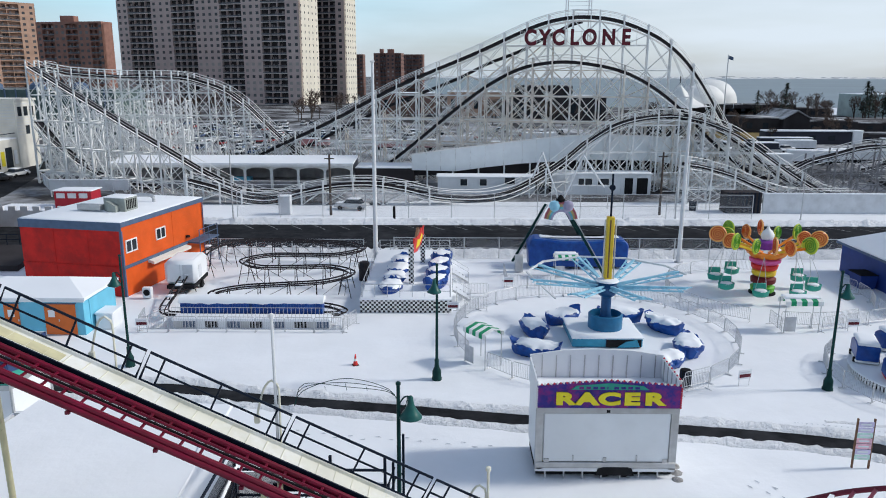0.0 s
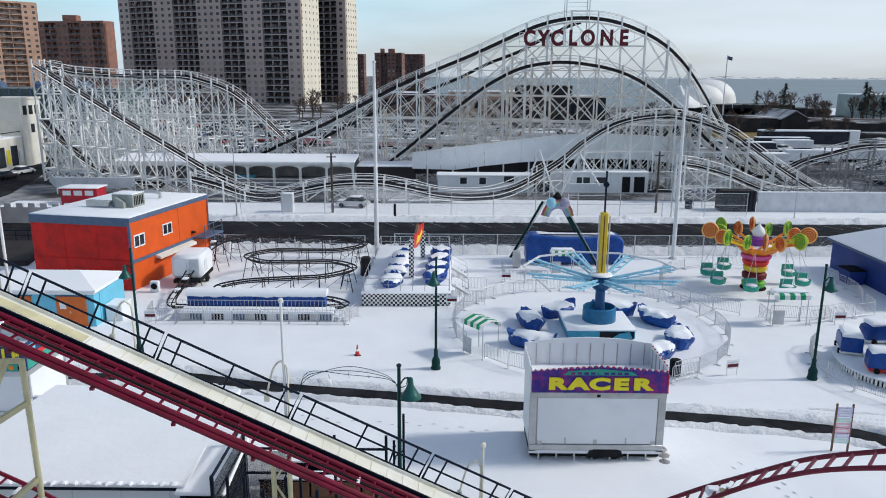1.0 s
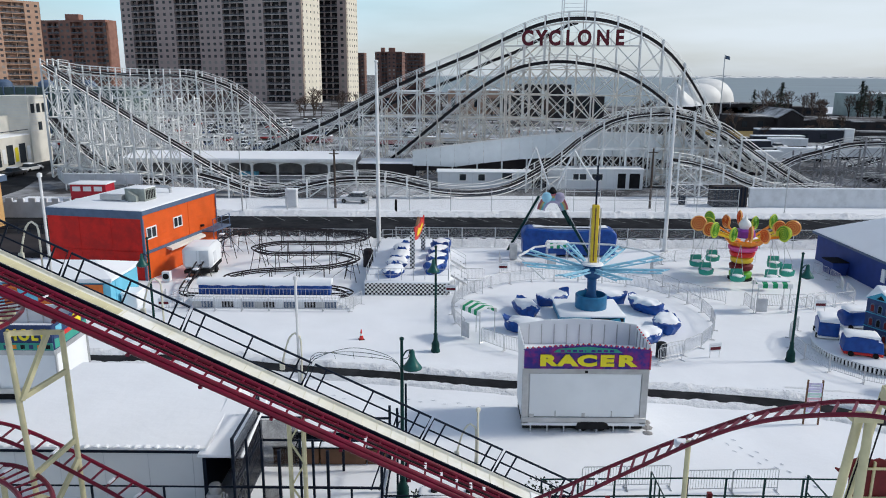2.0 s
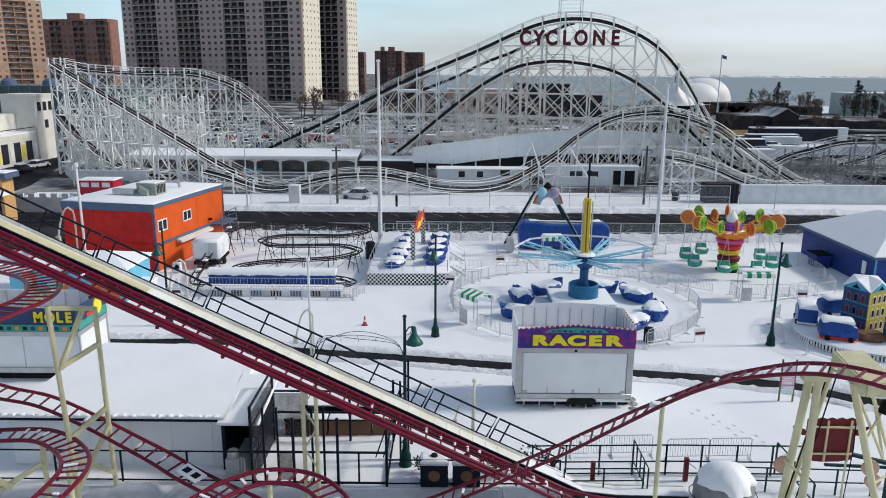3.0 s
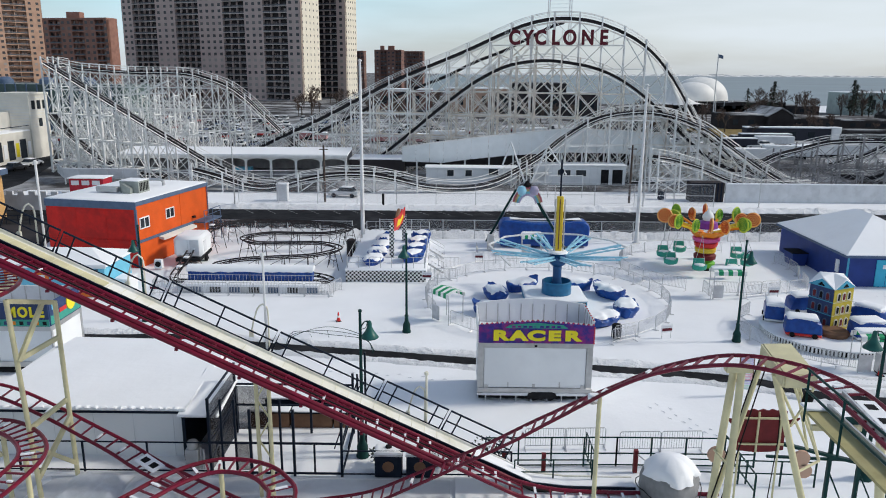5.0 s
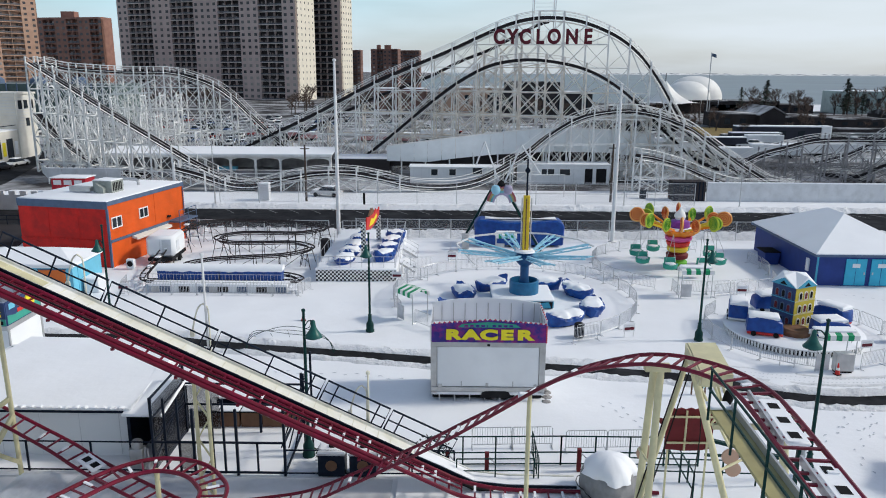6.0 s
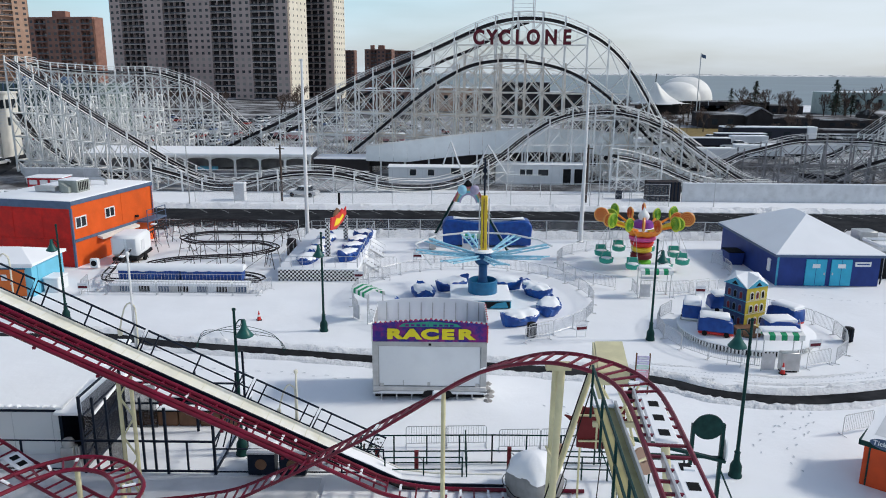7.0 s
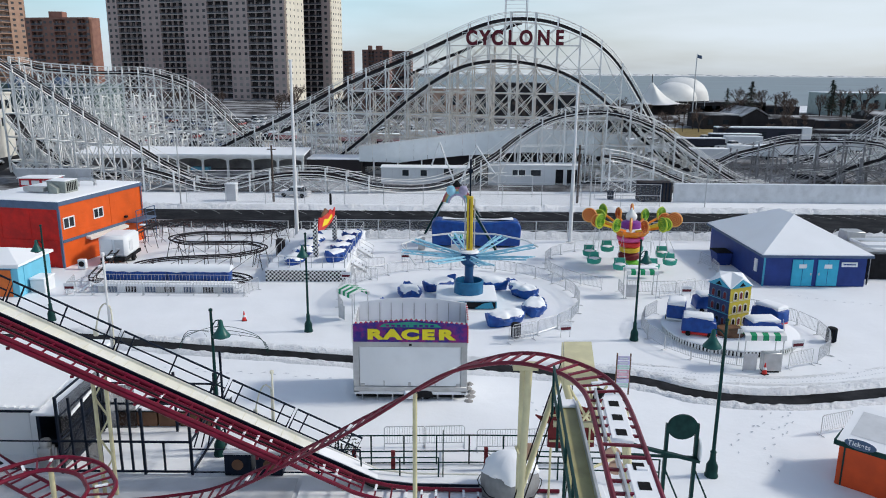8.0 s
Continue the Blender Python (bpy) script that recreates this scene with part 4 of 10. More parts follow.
def hip_roof_building(name, x0, y0, x1, y1, eave, peak, wall, label, over=0.25, ridge=None):
    b = thing(name, (x0 + x1) / 2, (y0 + y1) / 2, 0, label=label, category="building")
    part("wall", Geo().box(x0, y0, 0, x1, y0 + 0.2, eave), wall, b, world_space=True)
    part("wall", Geo().box(x0, y1 - 0.2, 0, x1, y1, eave), wall, b, world_space=True)
    part("wall", Geo().box(x0, y0 + 0.2, 0, x0 + 0.2, y1 - 0.2, eave), wall, b, world_space=True)
    part("wall", Geo().box(x1 - 0.2, y0 + 0.2, 0, x1, y1 - 0.2, eave), wall, b, world_space=True)
    a, c = (ridge or ((x0 + x1) / 2, (y0 + y1) / 2, (x0 + x1) / 2, (y0 + y1) / 2))[:2], (ridge or ((x0 + x1) / 2, (y0 + y1) / 2, (x0 + x1) / 2, (y0 + y1) / 2))[2:]
    X0, Y0, X1, Y1 = x0 - over, y0 - over, x1 + over, y1 + over
    base = [(X0, Y0), (X1, Y0), (X1, Y1), (X0, Y1)]
    v = [(x, y, eave + 0.0) for x, y in base] + [(x, y, eave + 0.2) for x, y in base] + [(a[0] - 0.01, a[1], peak), (c[0] + 0.01, c[1], peak)]
    f = [(3, 2, 1, 0), (0, 1, 5, 4), (1, 2, 6, 5), (2, 3, 7, 6), (3, 0, 4, 7)]
    f += [(4, 5, 9, 8), (5, 6, 9), (6, 7, 8, 9), (7, 4, 8)] if abs(a[0] - c[0]) > abs(a[1] - c[1]) else [(4, 5, 8), (5, 6, 9, 8), (6, 7, 9), (7, 4, 8, 9)]
    part("roof", Geo().add(v, f), SNOW_ROOF, b, "hipped roof under snow", world_space=True, angle=12)
    return b, (X0, Y0, X1, Y1)


bb, _ = hip_roof_building("ticket_building", -33.5, 54.5, -24.5, 59.3, 2.5, 3.45, SKY_BLUE, "sky blue low building with hipped snowy roof", ridge=(-31.0, 57, -26.6, 57))
part("fascia", Geo().box(-33.75, 54.2, 2.42, -24.25, 54.24, 2.6), WHITE_PANEL, bb, world_space=True)
for x in (-27.15, -29.9, -32.4):
    d = part("door", Geo().box(x, 54.42, 0.05, x + 2.1 if x > -28 else x + 1.0, 54.49, 2.2), DOOR_ORANGE, bb, "orange double door" if x > -28 else "orange door", world_space=True)
    part("door_frame", Geo().box(x - 0.08, 54.45, 2.2, (x + 2.18 if x > -28 else x + 1.08), 54.5, 2.28), SLATE_TRIM, d)
    part("notice", Geo().box(x + 0.25, 54.405, 1.3, x + 0.7, 54.418, 1.8), WHITE_PANEL, d)
    part("handle", Geo().box(x + 0.95, 54.36, 1.0, x + 1.0, 54.42, 1.15), GALV, d)
part("side_panel", Geo().box(-24.5, 55.3, 0.2, -24.46, 58.6, 2.3), SKY_BLUE, bb, world_space=True)
bin_w = thing("storage_bin", -23.7, 56.4, 0, label="white plastic storage bin beside the sky blue wall", category="bin")
part("body", Geo().box(-0.6, -0.8, 0, 0.6, 0.8, 1.1), WHITE_PANEL, bin_w, bevel=0.06)
part("lid", Geo().box(-0.65, -0.85, 1.1, 0.65, 0.85, 1.25), SNOW_ROOF, bin_w, bevel=0.05)

hut, _ = hip_roof_building("restroom_building", 36.2, 59.7, 44.9, 72.6, 2.65, 5.35, COBALT, "cobalt blue hip-roofed building with cyan doors", over=0.35, ridge=(40.55, 64.6, 40.55, 67.6))
part("fascia", Geo().box(35.82, 59.31, 2.58, 45.28, 59.35, 2.78), SLATE_TRIM, hut, world_space=True)
part("fascia", Geo().box(35.80, 59.35, 2.58, 35.84, 72.96, 2.78), SLATE_TRIM, hut, world_space=True)
for x in (38.6, 40.75):
    d = part("door", Geo().box(x, 59.62, 0.05, x + 1.75, 59.69, 2.35), CYAN_DOOR, hut, "cyan painted double door", world_space=True)
    part("door_seam", Geo().box(x + 0.86, 59.61, 0.05, x + 0.89, 59.622, 2.35), COBALT, d)
    part("notice", Geo().box(x + 0.55, 59.60, 1.6, x + 1.2, 59.615, 1.95), WHITE_PANEL, d)
    part("handle", Geo().box(x + (1.55 if x < 39 else 0.1), 59.57, 1.0, x + (1.65 if x < 39 else 0.2), 59.62, 1.2), GALV, d)
part("corner_board", Geo().box(36.13, 59.63, 0, 36.28, 59.7, 2.6), TEAL, hut, world_space=True)
part("sign_plate", Geo().box(42.75, 59.62, 1.75, 44.1, 59.69, 2.15), WHITE_PANEL, hut, "white sign plate with unreadable line", world_space=True)
part("sign_bar", Geo().box(42.9, 59.61, 1.9, 43.95, 59.622, 2.0), COBALT, hut, world_space=True)
part("utility_box", Geo().box(36.1, 61.0, 0.9, 36.2, 61.5, 2.0), WHITE_PANEL, hut, world_space=True)
dump = thing("dumpster", 35.4, 67.3, 0, label="dark blue rubbish container against the cobalt wall", category="dumpster")
part("body", Geo().add([(-0.6, -0.8, 0), (0.6, -0.8, 0), (0.6, 0.8, 0), (-0.6, 0.8, 0), (-0.75, -0.95, 1.2), (0.7, -0.95, 1.2), (0.7, 0.95, 1.2), (-0.75, 0.95, 1.2)],
     [(3, 2, 1, 0), (4, 5, 6, 7), (0, 1, 5, 4), (1, 2, 6, 5), (2, 3, 7, 6), (3, 0, 4, 7)]), COBALT, dump)
part("lid", Geo().box(-0.8, -1.0, 1.2, 0.7, 1.0, 1.28), BLACK, dump)
# flat grey structure beside the blue building
ut = thing("service_shed", 49.6, 69, 0, label="pale flat service shed with roof plant and snow", category="shed")
part("wall", Geo().box(46.4, 62.5, 0, 56, 68.6, 2.3), GREY_WALL, ut, world_space=True)
part("roof", Geo().box(46.3, 62.4, 2.3, 56, 68.7, 2.45), ALUMINIUM, ut, "grey metal roof", world_space=True)
part("roof_snow", snow_cap([(47.4, 63.0), (56, 63.0), (56, 66.0), (47.4, 66.0)], 2.45, 2.55), SNOW_ROOF, ut, world_space=True)
part("roof_unit", Geo().box(46.8, 66.6, 2.45, 48.5, 68.3, 3.3), ALUMINIUM, ut, world_space=True, bevel=0.05)
for y in (62.6, 65.4):
    part("roof_frame", Geo().beam((46.4, y, 2.9), (56, y, 2.9), 0.14, 0.22), WHITE_PANEL, ut, world_space=True)
part("roof_frame", Geo().beam((46.4, 62.6, 2.9), (46.4, 65.4, 2.9), 0.14, 0.22), WHITE_PANEL, ut, world_space=True)
for i in range(5):
    part("downpipe", Geo().tube([(45.45 + i * 0.2, 60.3 + i * 0.3, 0), (45.45 + i * 0.2, 60.3 + i * 0.3, 2.4)], 0.06, 6), (NAVY_STEEL, ALUMINIUM)[i % 2], ut, world_space=True)
part("front_board", Geo().box(46.3, 62.0, 0, 56, 62.1, 2.3), DARK_INSIDE, ut, world_space=True)


# ---------------------------------------------------------------- game stand with the raised parapet
def game_stand():
    s = thing("game_stand", 7.15, 37.9, 0, label="white shuttered game trailer with purple sign reading RACER", category="game stand")
    X0, X1, Y0, Y1 = 4.05, 10.27, 36.45, 39.4
    part("body", Geo().box(X0 + 0.05, Y0 + 0.12, 0.55, X1 - 0.05, Y1, 3.45), WHITE_PANEL, s, "white trailer box", world_space=True)
    part("shutter", Geo().box(X0 + 0.38, Y0 + 0.04, 0.85, X1 - 0.38, Y0 + 0.12, 3.12), WHITE_PANEL, s, "closed white shutter", world_space=True)
    for x in (X0, X1 - 0.34):
        part("corner_post", Geo().box(x, Y0 + 0.02, 0.45, x + 0.34, Y0 + 0.2, 3.42), ALUMINIUM, s, world_space=True, bevel=0.02)
    part("header", Geo().box(X0, Y0, 3.14, X1, Y0 + 0.16, 3.42), ALUMINIUM, s, world_space=True, bevel=0.02)
    part("sill", Geo().box(X0 + 0.02, Y0 - 0.02, 0.55, X1 - 0.02, Y0 + 0.12, 0.82), ALUMINIUM, s, world_space=True, bevel=0.02)
    part("lower_rail", Geo().box(X0 + 0.02, Y0 + 0.02, 0.36, X1 - 0.02, Y0 + 0.12, 0.52), WHITE_PANEL, s, world_space=True)
    part("underside", Geo().box(X0 + 0.1, Y0 + 0.3, 0.08, X1 - 0.1, Y1 - 0.1, 0.5), DARK_INSIDE, s, world_space=True)
    for i in range(7):
        x = X0 + 0.45 + i * 0.83
        part("jack", Geo().box(x, Y0 + 0.03, 0.0, x + 0.06, Y0 + 0.1, 0.4), GALV, s, world_space=True)
    for x in (6.85, 7.75):
        part("wheel", Geo().lathe([(0.1, -0.11), (0.28, -0.11), (0.32, -0.05), (0.32, 0.05), (0.28, 0.11), (0.1, 0.11)], 18).turned(pose(x + 0.3, Y0 + 0.22, 0.32, 90, 0, 0)), BLACK, s, world_space=True)
    part("wheel_arch", Geo().wall_prism([(6.75, 0.2), (6.85, 0.5), (7.05, 0.6), (8.15, 0.6), (8.35, 0.5), (8.45, 0.2)], Y0 - 0.03, Y0 + 0.06), DARK_INSIDE, s, world_space=True)
    part("latch", Geo().box(7.1, Y0 - 0.02, 3.2, 7.25, Y0, 3.32), DARK_INSIDE, s, world_space=True)
    for x in (5.7, 8.5):
        part("hinge", Geo().box(x, Y0 + 0.0, 0.85, x + 0.06, Y0 + 0.04, 1.15), ALUMINIUM, s, world_space=True)
    part("hasp", Geo().box(7.05, Y0 - 0.0, 0.85, 7.2, Y0 + 0.04, 1.05), ALUMINIUM, s, world_space=True)
    for x in (X0 + 0.4, X1 - 0.6):
        part("hasp", Geo().box(x, Y0, 0.82, x + 0.22, Y0 + 0.04, 0.98), ALUMINIUM, s, world_space=True)
    # front sign board, slightly gabled
    part("sign_board", Geo().wall_prism([(X0 + 0.02, 3.42), (X1 - 0.02, 3.42), (X1 - 0.02, 4.42), (8.7, 4.60), (7.16, 4.68), (5.6, 4.60), (X0 + 0.02, 4.42)], Y0 - 0.02, Y0 + 0.08), SIGN_PURPLE, s, "purple and crimson sign board", world_space=True)
    part("word_panel", Geo().wall_prism([(5.5, 4.28), (8.85, 4.28), (8.6, 4.46), (7.16, 4.58), (5.75, 4.46)], Y0 - 0.045, Y0 - 0.02), MINT, s, "pale green strip with worn lettering", world_space=True)
    for i in range(9):
        part("worn_mark", Geo().box(5.85 + i * 0.3, Y0 - 0.055, 4.31, 5.85 + i * 0.3 + (0.2 if i != 4 else 0.05), Y0 - 0.045, 4.42), SIGN_PURPLE, s, world_space=True)
    for i, ch in enumerate("RACER"):
        letter(ch, 0.74, SIGN_YELLOW, s, Matrix.Translation((5.25 + i * 0.96, Y0 - 0.06, 3.62)), 0.03, 1.75, bold=0.045)
    # back and side parapets around the roof
    part("back_parapet", Geo().wall_prism([(X0, 3.45), (X1, 3.45), (X1, 4.72), (8.7, 4.95), (7.16, 5.02), (5.6, 4.95), (X0, 4.72)], Y1 - 0.08, Y1), WHITE_PANEL, s, "white parapet panel", world_space=True)
    for x, w in ((X0, 0.06), (X1 - 0.06, 0.06)):
        part("side_parapet", Geo().box(x, Y0 + 0.1, 3.45, x + w, Y1 - 0.08, 4.6), WHITE_PANEL, s, world_space=True)
    for i in range(9):
        x = X0 + 0.55 + i * 0.66
        part("parapet_stud", Geo().box(x, Y1 - 0.13, 3.5, x + 0.04, Y1 - 0.082, 4.72), ALUMINIUM, s, world_space=True)
    for i in range(4):
        y = Y0 + 0.6 + i * 0.6
        for x in (X0 + 0.062, X1 - 0.10):
            part("parapet_stud", Geo().box(x, y, 3.5, x + 0.04, y + 0.04, 4.58), ALUMINIUM, s, world_space=True)
    part("roof_snow", Geo().box(X0 + 0.07, Y0 + 0.1, 3.45, X1 - 0.07, Y1 - 0.09, 3.62), SNOW_ROOF, s, "snow on the trailer roof", world_space=True)
    bulb = Geo().lathe([(0.02, -0.05), (0.05, -0.02), (0.05, 0.02), (0.02, 0.05)], 6).mesh("bulb", BULB_RED)
    bulb_w = Geo().lathe([(0.02, -0.05), (0.05, -0.02), (0.05, 0.02), (0.02, 0.05)], 6).mesh("bulb", BULB_WHITE)
    spots = []
    for i in range(46):
        x = X0 + 0.06 + i * (X1 - X0 - 0.12) / 45
        spots.append((x, Y0 - 0.0, 4.44 + 0.24 * (1 - abs(x - 7.16) / 3.1) + 0.03))
    for i in range(9):
        spots += [(X0 + 0.0, Y0 - 0.02, 3.45 + i * 0.11), (X1, Y0 - 0.02, 3.45 + i * 0.11)]
    for i in range(14):
        spots.append((X1, Y0 + 0.15 + i * 0.2, 4.62))
    for i, p in enumerate(spots):
        ob = part("bulb", bulb if i % 2 else bulb_w, None, s, world_space=True)
        ob.location = p
    return s


game_stand()

def snow_heap(x, y, r, h, seed, mat):
    ob = thing("snow_heap", x, y, 0, seed * 40, "small dirty heap of shovelled snow beside the stand", "snow heap", "snow heaps")
    verts, faces, n = [(0, 0, h)], [], 14
    for i in range(1, 6):
        for k in range(n):
            a = k * math.tau / n
            q = r * i / 5 * (1 + 0.25 * noise.noise((math.cos(a) * 2 + seed, math.sin(a) * 2, seed)))
            verts.append((q * math.cos(a), q * math.sin(a), max(-0.06, h * (1 - (i / 5) ** 1.6) * (1 + 0.5 * noise.noise((q * 3 + seed, a * 2, 1))) - (0.06 if i == 5 else 0))))
    faces += [(0, 1 + k, 1 + (k + 1) % n) for k in range(n)]
    for i in range(4):
        o = 1 + i * n
        faces += [(o + k, o + n + k, o + n + (k + 1) % n, o + (k + 1) % n) for k in range(n)]
    part("heap", Geo().add(verts, faces), mat, ob, angle=50)


for k in range(5):
    snow_heap(10.38 + 0.10 * (k % 3), 36.4 + k * 0.55, 0.30 + 0.06 * (k % 2), 0.12 + 0.04 * (k % 3), k + 1, DIRTY_SNOW)

# second game stand behind the sloping track, sign partly hidden
st = thing("game_stand", -26, 41, 0, label="white game trailer with dark sign and yellow letters", category="game stand")
TX0, TX1, TY0, TY1 = -33.0, -20.65, 39.4, 43.0
part("body", Geo().box(TX0, TY0 + 0.05, 0.6, TX1, TY1, 2.95), WHITE_PANEL, st, "white trailer box", world_space=True)
part("underside", Geo().box(TX0 + 0.2, TY0 + 0.3, 0.0, TX1 - 0.4, TY1 - 0.2, 0.6), DARK_INSIDE, st, world_space=True)
part("sill", Geo().box(TX0, TY0 - 0.06, 0.5, TX1 + 0.02, TY0 + 0.05, 0.8), ALUMINIUM, st, world_space=True)
for x in (-30.4, -27.0, -23.9):
    part("shutter_joint", Geo().box(x, TY0 + 0.03, 0.8, x + 0.05, TY0 + 0.05, 2.9), ALUMINIUM, st, world_space=True)
for y in (TY0 + 0.02, TY1 - 0.14):
    part("corner_post", Geo().box(TX1 - 0.02, y, 0.6, TX1 + 0.06, y + 0.14, 3.0), ALUMINIUM, st, world_space=True)
part("header", Geo().box(TX0, TY0 - 0.05, 2.72, TX1 + 0.05, TY0 + 0.05, 3.0), ALUMINIUM, st, world_space=True)
part("side_header", Geo().box(TX1, TY0 + 0.1, 2.72, TX1 + 0.07, TY1, 3.0), ALUMINIUM, st, world_space=True)
part("sign_board", Geo().box(TX0, TY0 - 0.06, 3.0, TX1 + 0.02, TY0 + 0.03, 4.4), HOUSE_NAVY, st, "dark navy sign board", world_space=True)
part("sign_strip", Geo().box(TX0, TY0 - 0.09, 3.02, TX1 + 0.02, TY0 - 0.06, 3.42), MINT, st, "mint strip under the letters", world_space=True)
for i in range(26):
    part("strip_mark", Geo().box(TX1 - 0.35 - i * 0.45, TY0 - 0.1, 3.1, TX1 - 0.12 - i * 0.45, TY0 - 0.09, 3.32), (DARK_INSIDE, CANDY_ORANGE, HOUSE_NAVY)[i % 3], st, world_space=True)
part("sign_side", Geo().box(TX1 - 0.03, TY0 + 0.03, 3.0, TX1 + 0.05, TY1, 4.4), HOUSE_NAVY, st, "sign side painted with a yellow ring", world_space=True)
part("side_wave", Geo().add([(TX1 + 0.055, TY0 + 0.1, 3.05), (TX1 + 0.055, TY1 - 0.05, 3.05), (TX1 + 0.055, TY1 - 0.05, 3.55), (TX1 + 0.055, TY0 + 2.0, 3.75), (TX1 + 0.055, TY0 + 0.9, 3.45), (TX1 + 0.055, TY0 + 0.1, 3.6)], [(0, 1, 2, 3, 4, 5)]), MINT, st, "mint wave", world_space=True)
ring = Geo().lathe([(0.24, -0.03), (0.50, -0.03), (0.50, 0.03), (0.24, 0.03)], 22).turned(pose(TX1 + 0.08, TY0 + 2.4, 3.82, 0, 90, 0))
part("ring_mark", ring, SIGN_YELLOW, st, "yellow ring", world_space=True)
part("swirl_mark", Geo().box(TX1 + 0.056, TY0 + 1.1, 3.5, TX1 + 0.07, TY0 + 1.9, 3.75), CANDY_RED, st, world_space=True)
part("swirl_mark", Geo().box(TX1 + 0.056, TY0 + 0.3, 3.9, TX1 + 0.07, TY0 + 0.9, 4.25), SKY_BLUE, st, world_space=True)
for x, ch in ((-22.75, "M"), (-22.1, "O"), (-21.55, "L"), (-21.05, "E")):
    letter(ch, 0.82, SIGN_YELLOW, st, Matrix.Translation((x, TY0 - 0.08, 3.6)), 0.03, 0.85, bold=0.035)
part("roof_snow", Geo().box(TX0 + 0.05, TY0 + 0.04, 2.95, TX1 - 0.04, TY1 - 0.08, 3.3), SNOW_ROOF, st, "sunken roof under snow", world_space=True)
part("back_parapet", Geo().box(TX0, TY1 - 0.08, 2.95, TX1 + 0.05, TY1 + 0.02, 4.4), GREY_WALL, st, "grey back of the parapet", world_space=True)
for i in range(13):
    part("parapet_stud", Geo().box(TX1 - 0.6 - i * 0.9, TY1 - 0.13, 3.3, TX1 - 0.55 - i * 0.9, TY1 - 0.08, 4.38), ALUMINIUM, st, world_space=True)

# white shed by the coaster, with its dark lean-to
shed = thing("storage_shed", -14.4, 33.6, 0, label="long white shed with a low snowy roof", category="shed")
part("front_wall", Geo().box(-19.3, 30.2, 0, -9.7, 30.4, 2.35), WHITE_PANEL, shed, world_space=True)
part("side_wall", Geo().box(-9.9, 30.4, 0, -9.7, 37.3, 2.6), WHITE_PANEL, shed, world_space=True)
part("side_wall", Geo().box(-19.3, 30.4, 0, -19.1, 37.3, 2.6), WHITE_PANEL, shed, world_space=True)
part("back_wall", Geo().box(-19.1, 37.1, 0, -9.9, 37.3, 2.7), WHITE_PANEL, shed, world_space=True)
for i in range(5):
    part("wall_joint", Geo().box(-17.6 + i * 1.85, 30.185, 0.1, -17.57 + i * 1.85, 30.2, 2.3), GREY_WALL, shed, world_space=True)
part("eave_board", Geo().box(-19.6, 29.9, 2.3, -9.5, 30.2, 2.42), NAVY_STEEL, shed, "black eave board", world_space=True)
rv = [(-19.7, 29.85), (-9.45, 29.85), (-9.45, 37.6), (-18.4, 37.9)]
roof = Geo().add([(x, y, 2.42 if y < 32 else 2.78) for x, y in rv] + [(x, y, 2.62 if y < 32 else 2.98) for x, y in rv], [(3, 2, 1, 0), (4, 5, 6, 7), (0, 1, 5, 4), (1, 2, 6, 5), (2, 3, 7, 6), (3, 0, 4, 7)])
part("roof", roof, SNOW_ROOF, shed, "low roof under smooth snow", world_space=True, bevel=0.06)
for i in range(24):
    x = -19.3 + i * 0.41
    part("snow_clump", Geo().lathe([(0.02, -0.06), (0.13, -0.03), (0.14, 0.03), (0.05, 0.08)], 7, wobble=lambda a, z: 1 + 0.25 * math.sin(3 * a + i)).turned(pose(x, 29.87, 2.6, 0, 0, 40 * i)), SNOW_ROOF, shed, world_space=True)
lean = thing("lean_to", -8.8, 30.6, 0, label="black lean-to with sloping snow at the shed's end", category="shed")
part("side_wall", Geo().box(-9.65, 29.8, 0, -9.5, 33.0, 2.3), NAVY_STEEL, lean, world_space=True)
part("side_wall", Geo().box(-8.15, 29.8, 0, -8.0, 33.0, 2.3), NAVY_STEEL, lean, world_space=True)
part("back_wall", Geo().box(-9.5, 32.8, 0, -8.15, 33.0, 2.3), DARK_INSIDE, lean, world_space=True)
part("roof", Geo().add([(-9.8, 29.6, 2.25), (-7.9, 29.6, 2.25), (-7.9, 34.0, 2.75), (-9.8, 34.0, 2.75), (-9.8, 29.6, 2.4), (-7.9, 29.6, 2.4), (-7.9, 34.0, 2.9), (-9.8, 34.0, 2.9)], [(3, 2, 1, 0), (4, 5, 6, 7), (0, 1, 5, 4), (1, 2, 6, 5), (2, 3, 7, 6), (3, 0, 4, 7)]), SNOW_ROOF, lean, world_space=True, bevel=0.05)


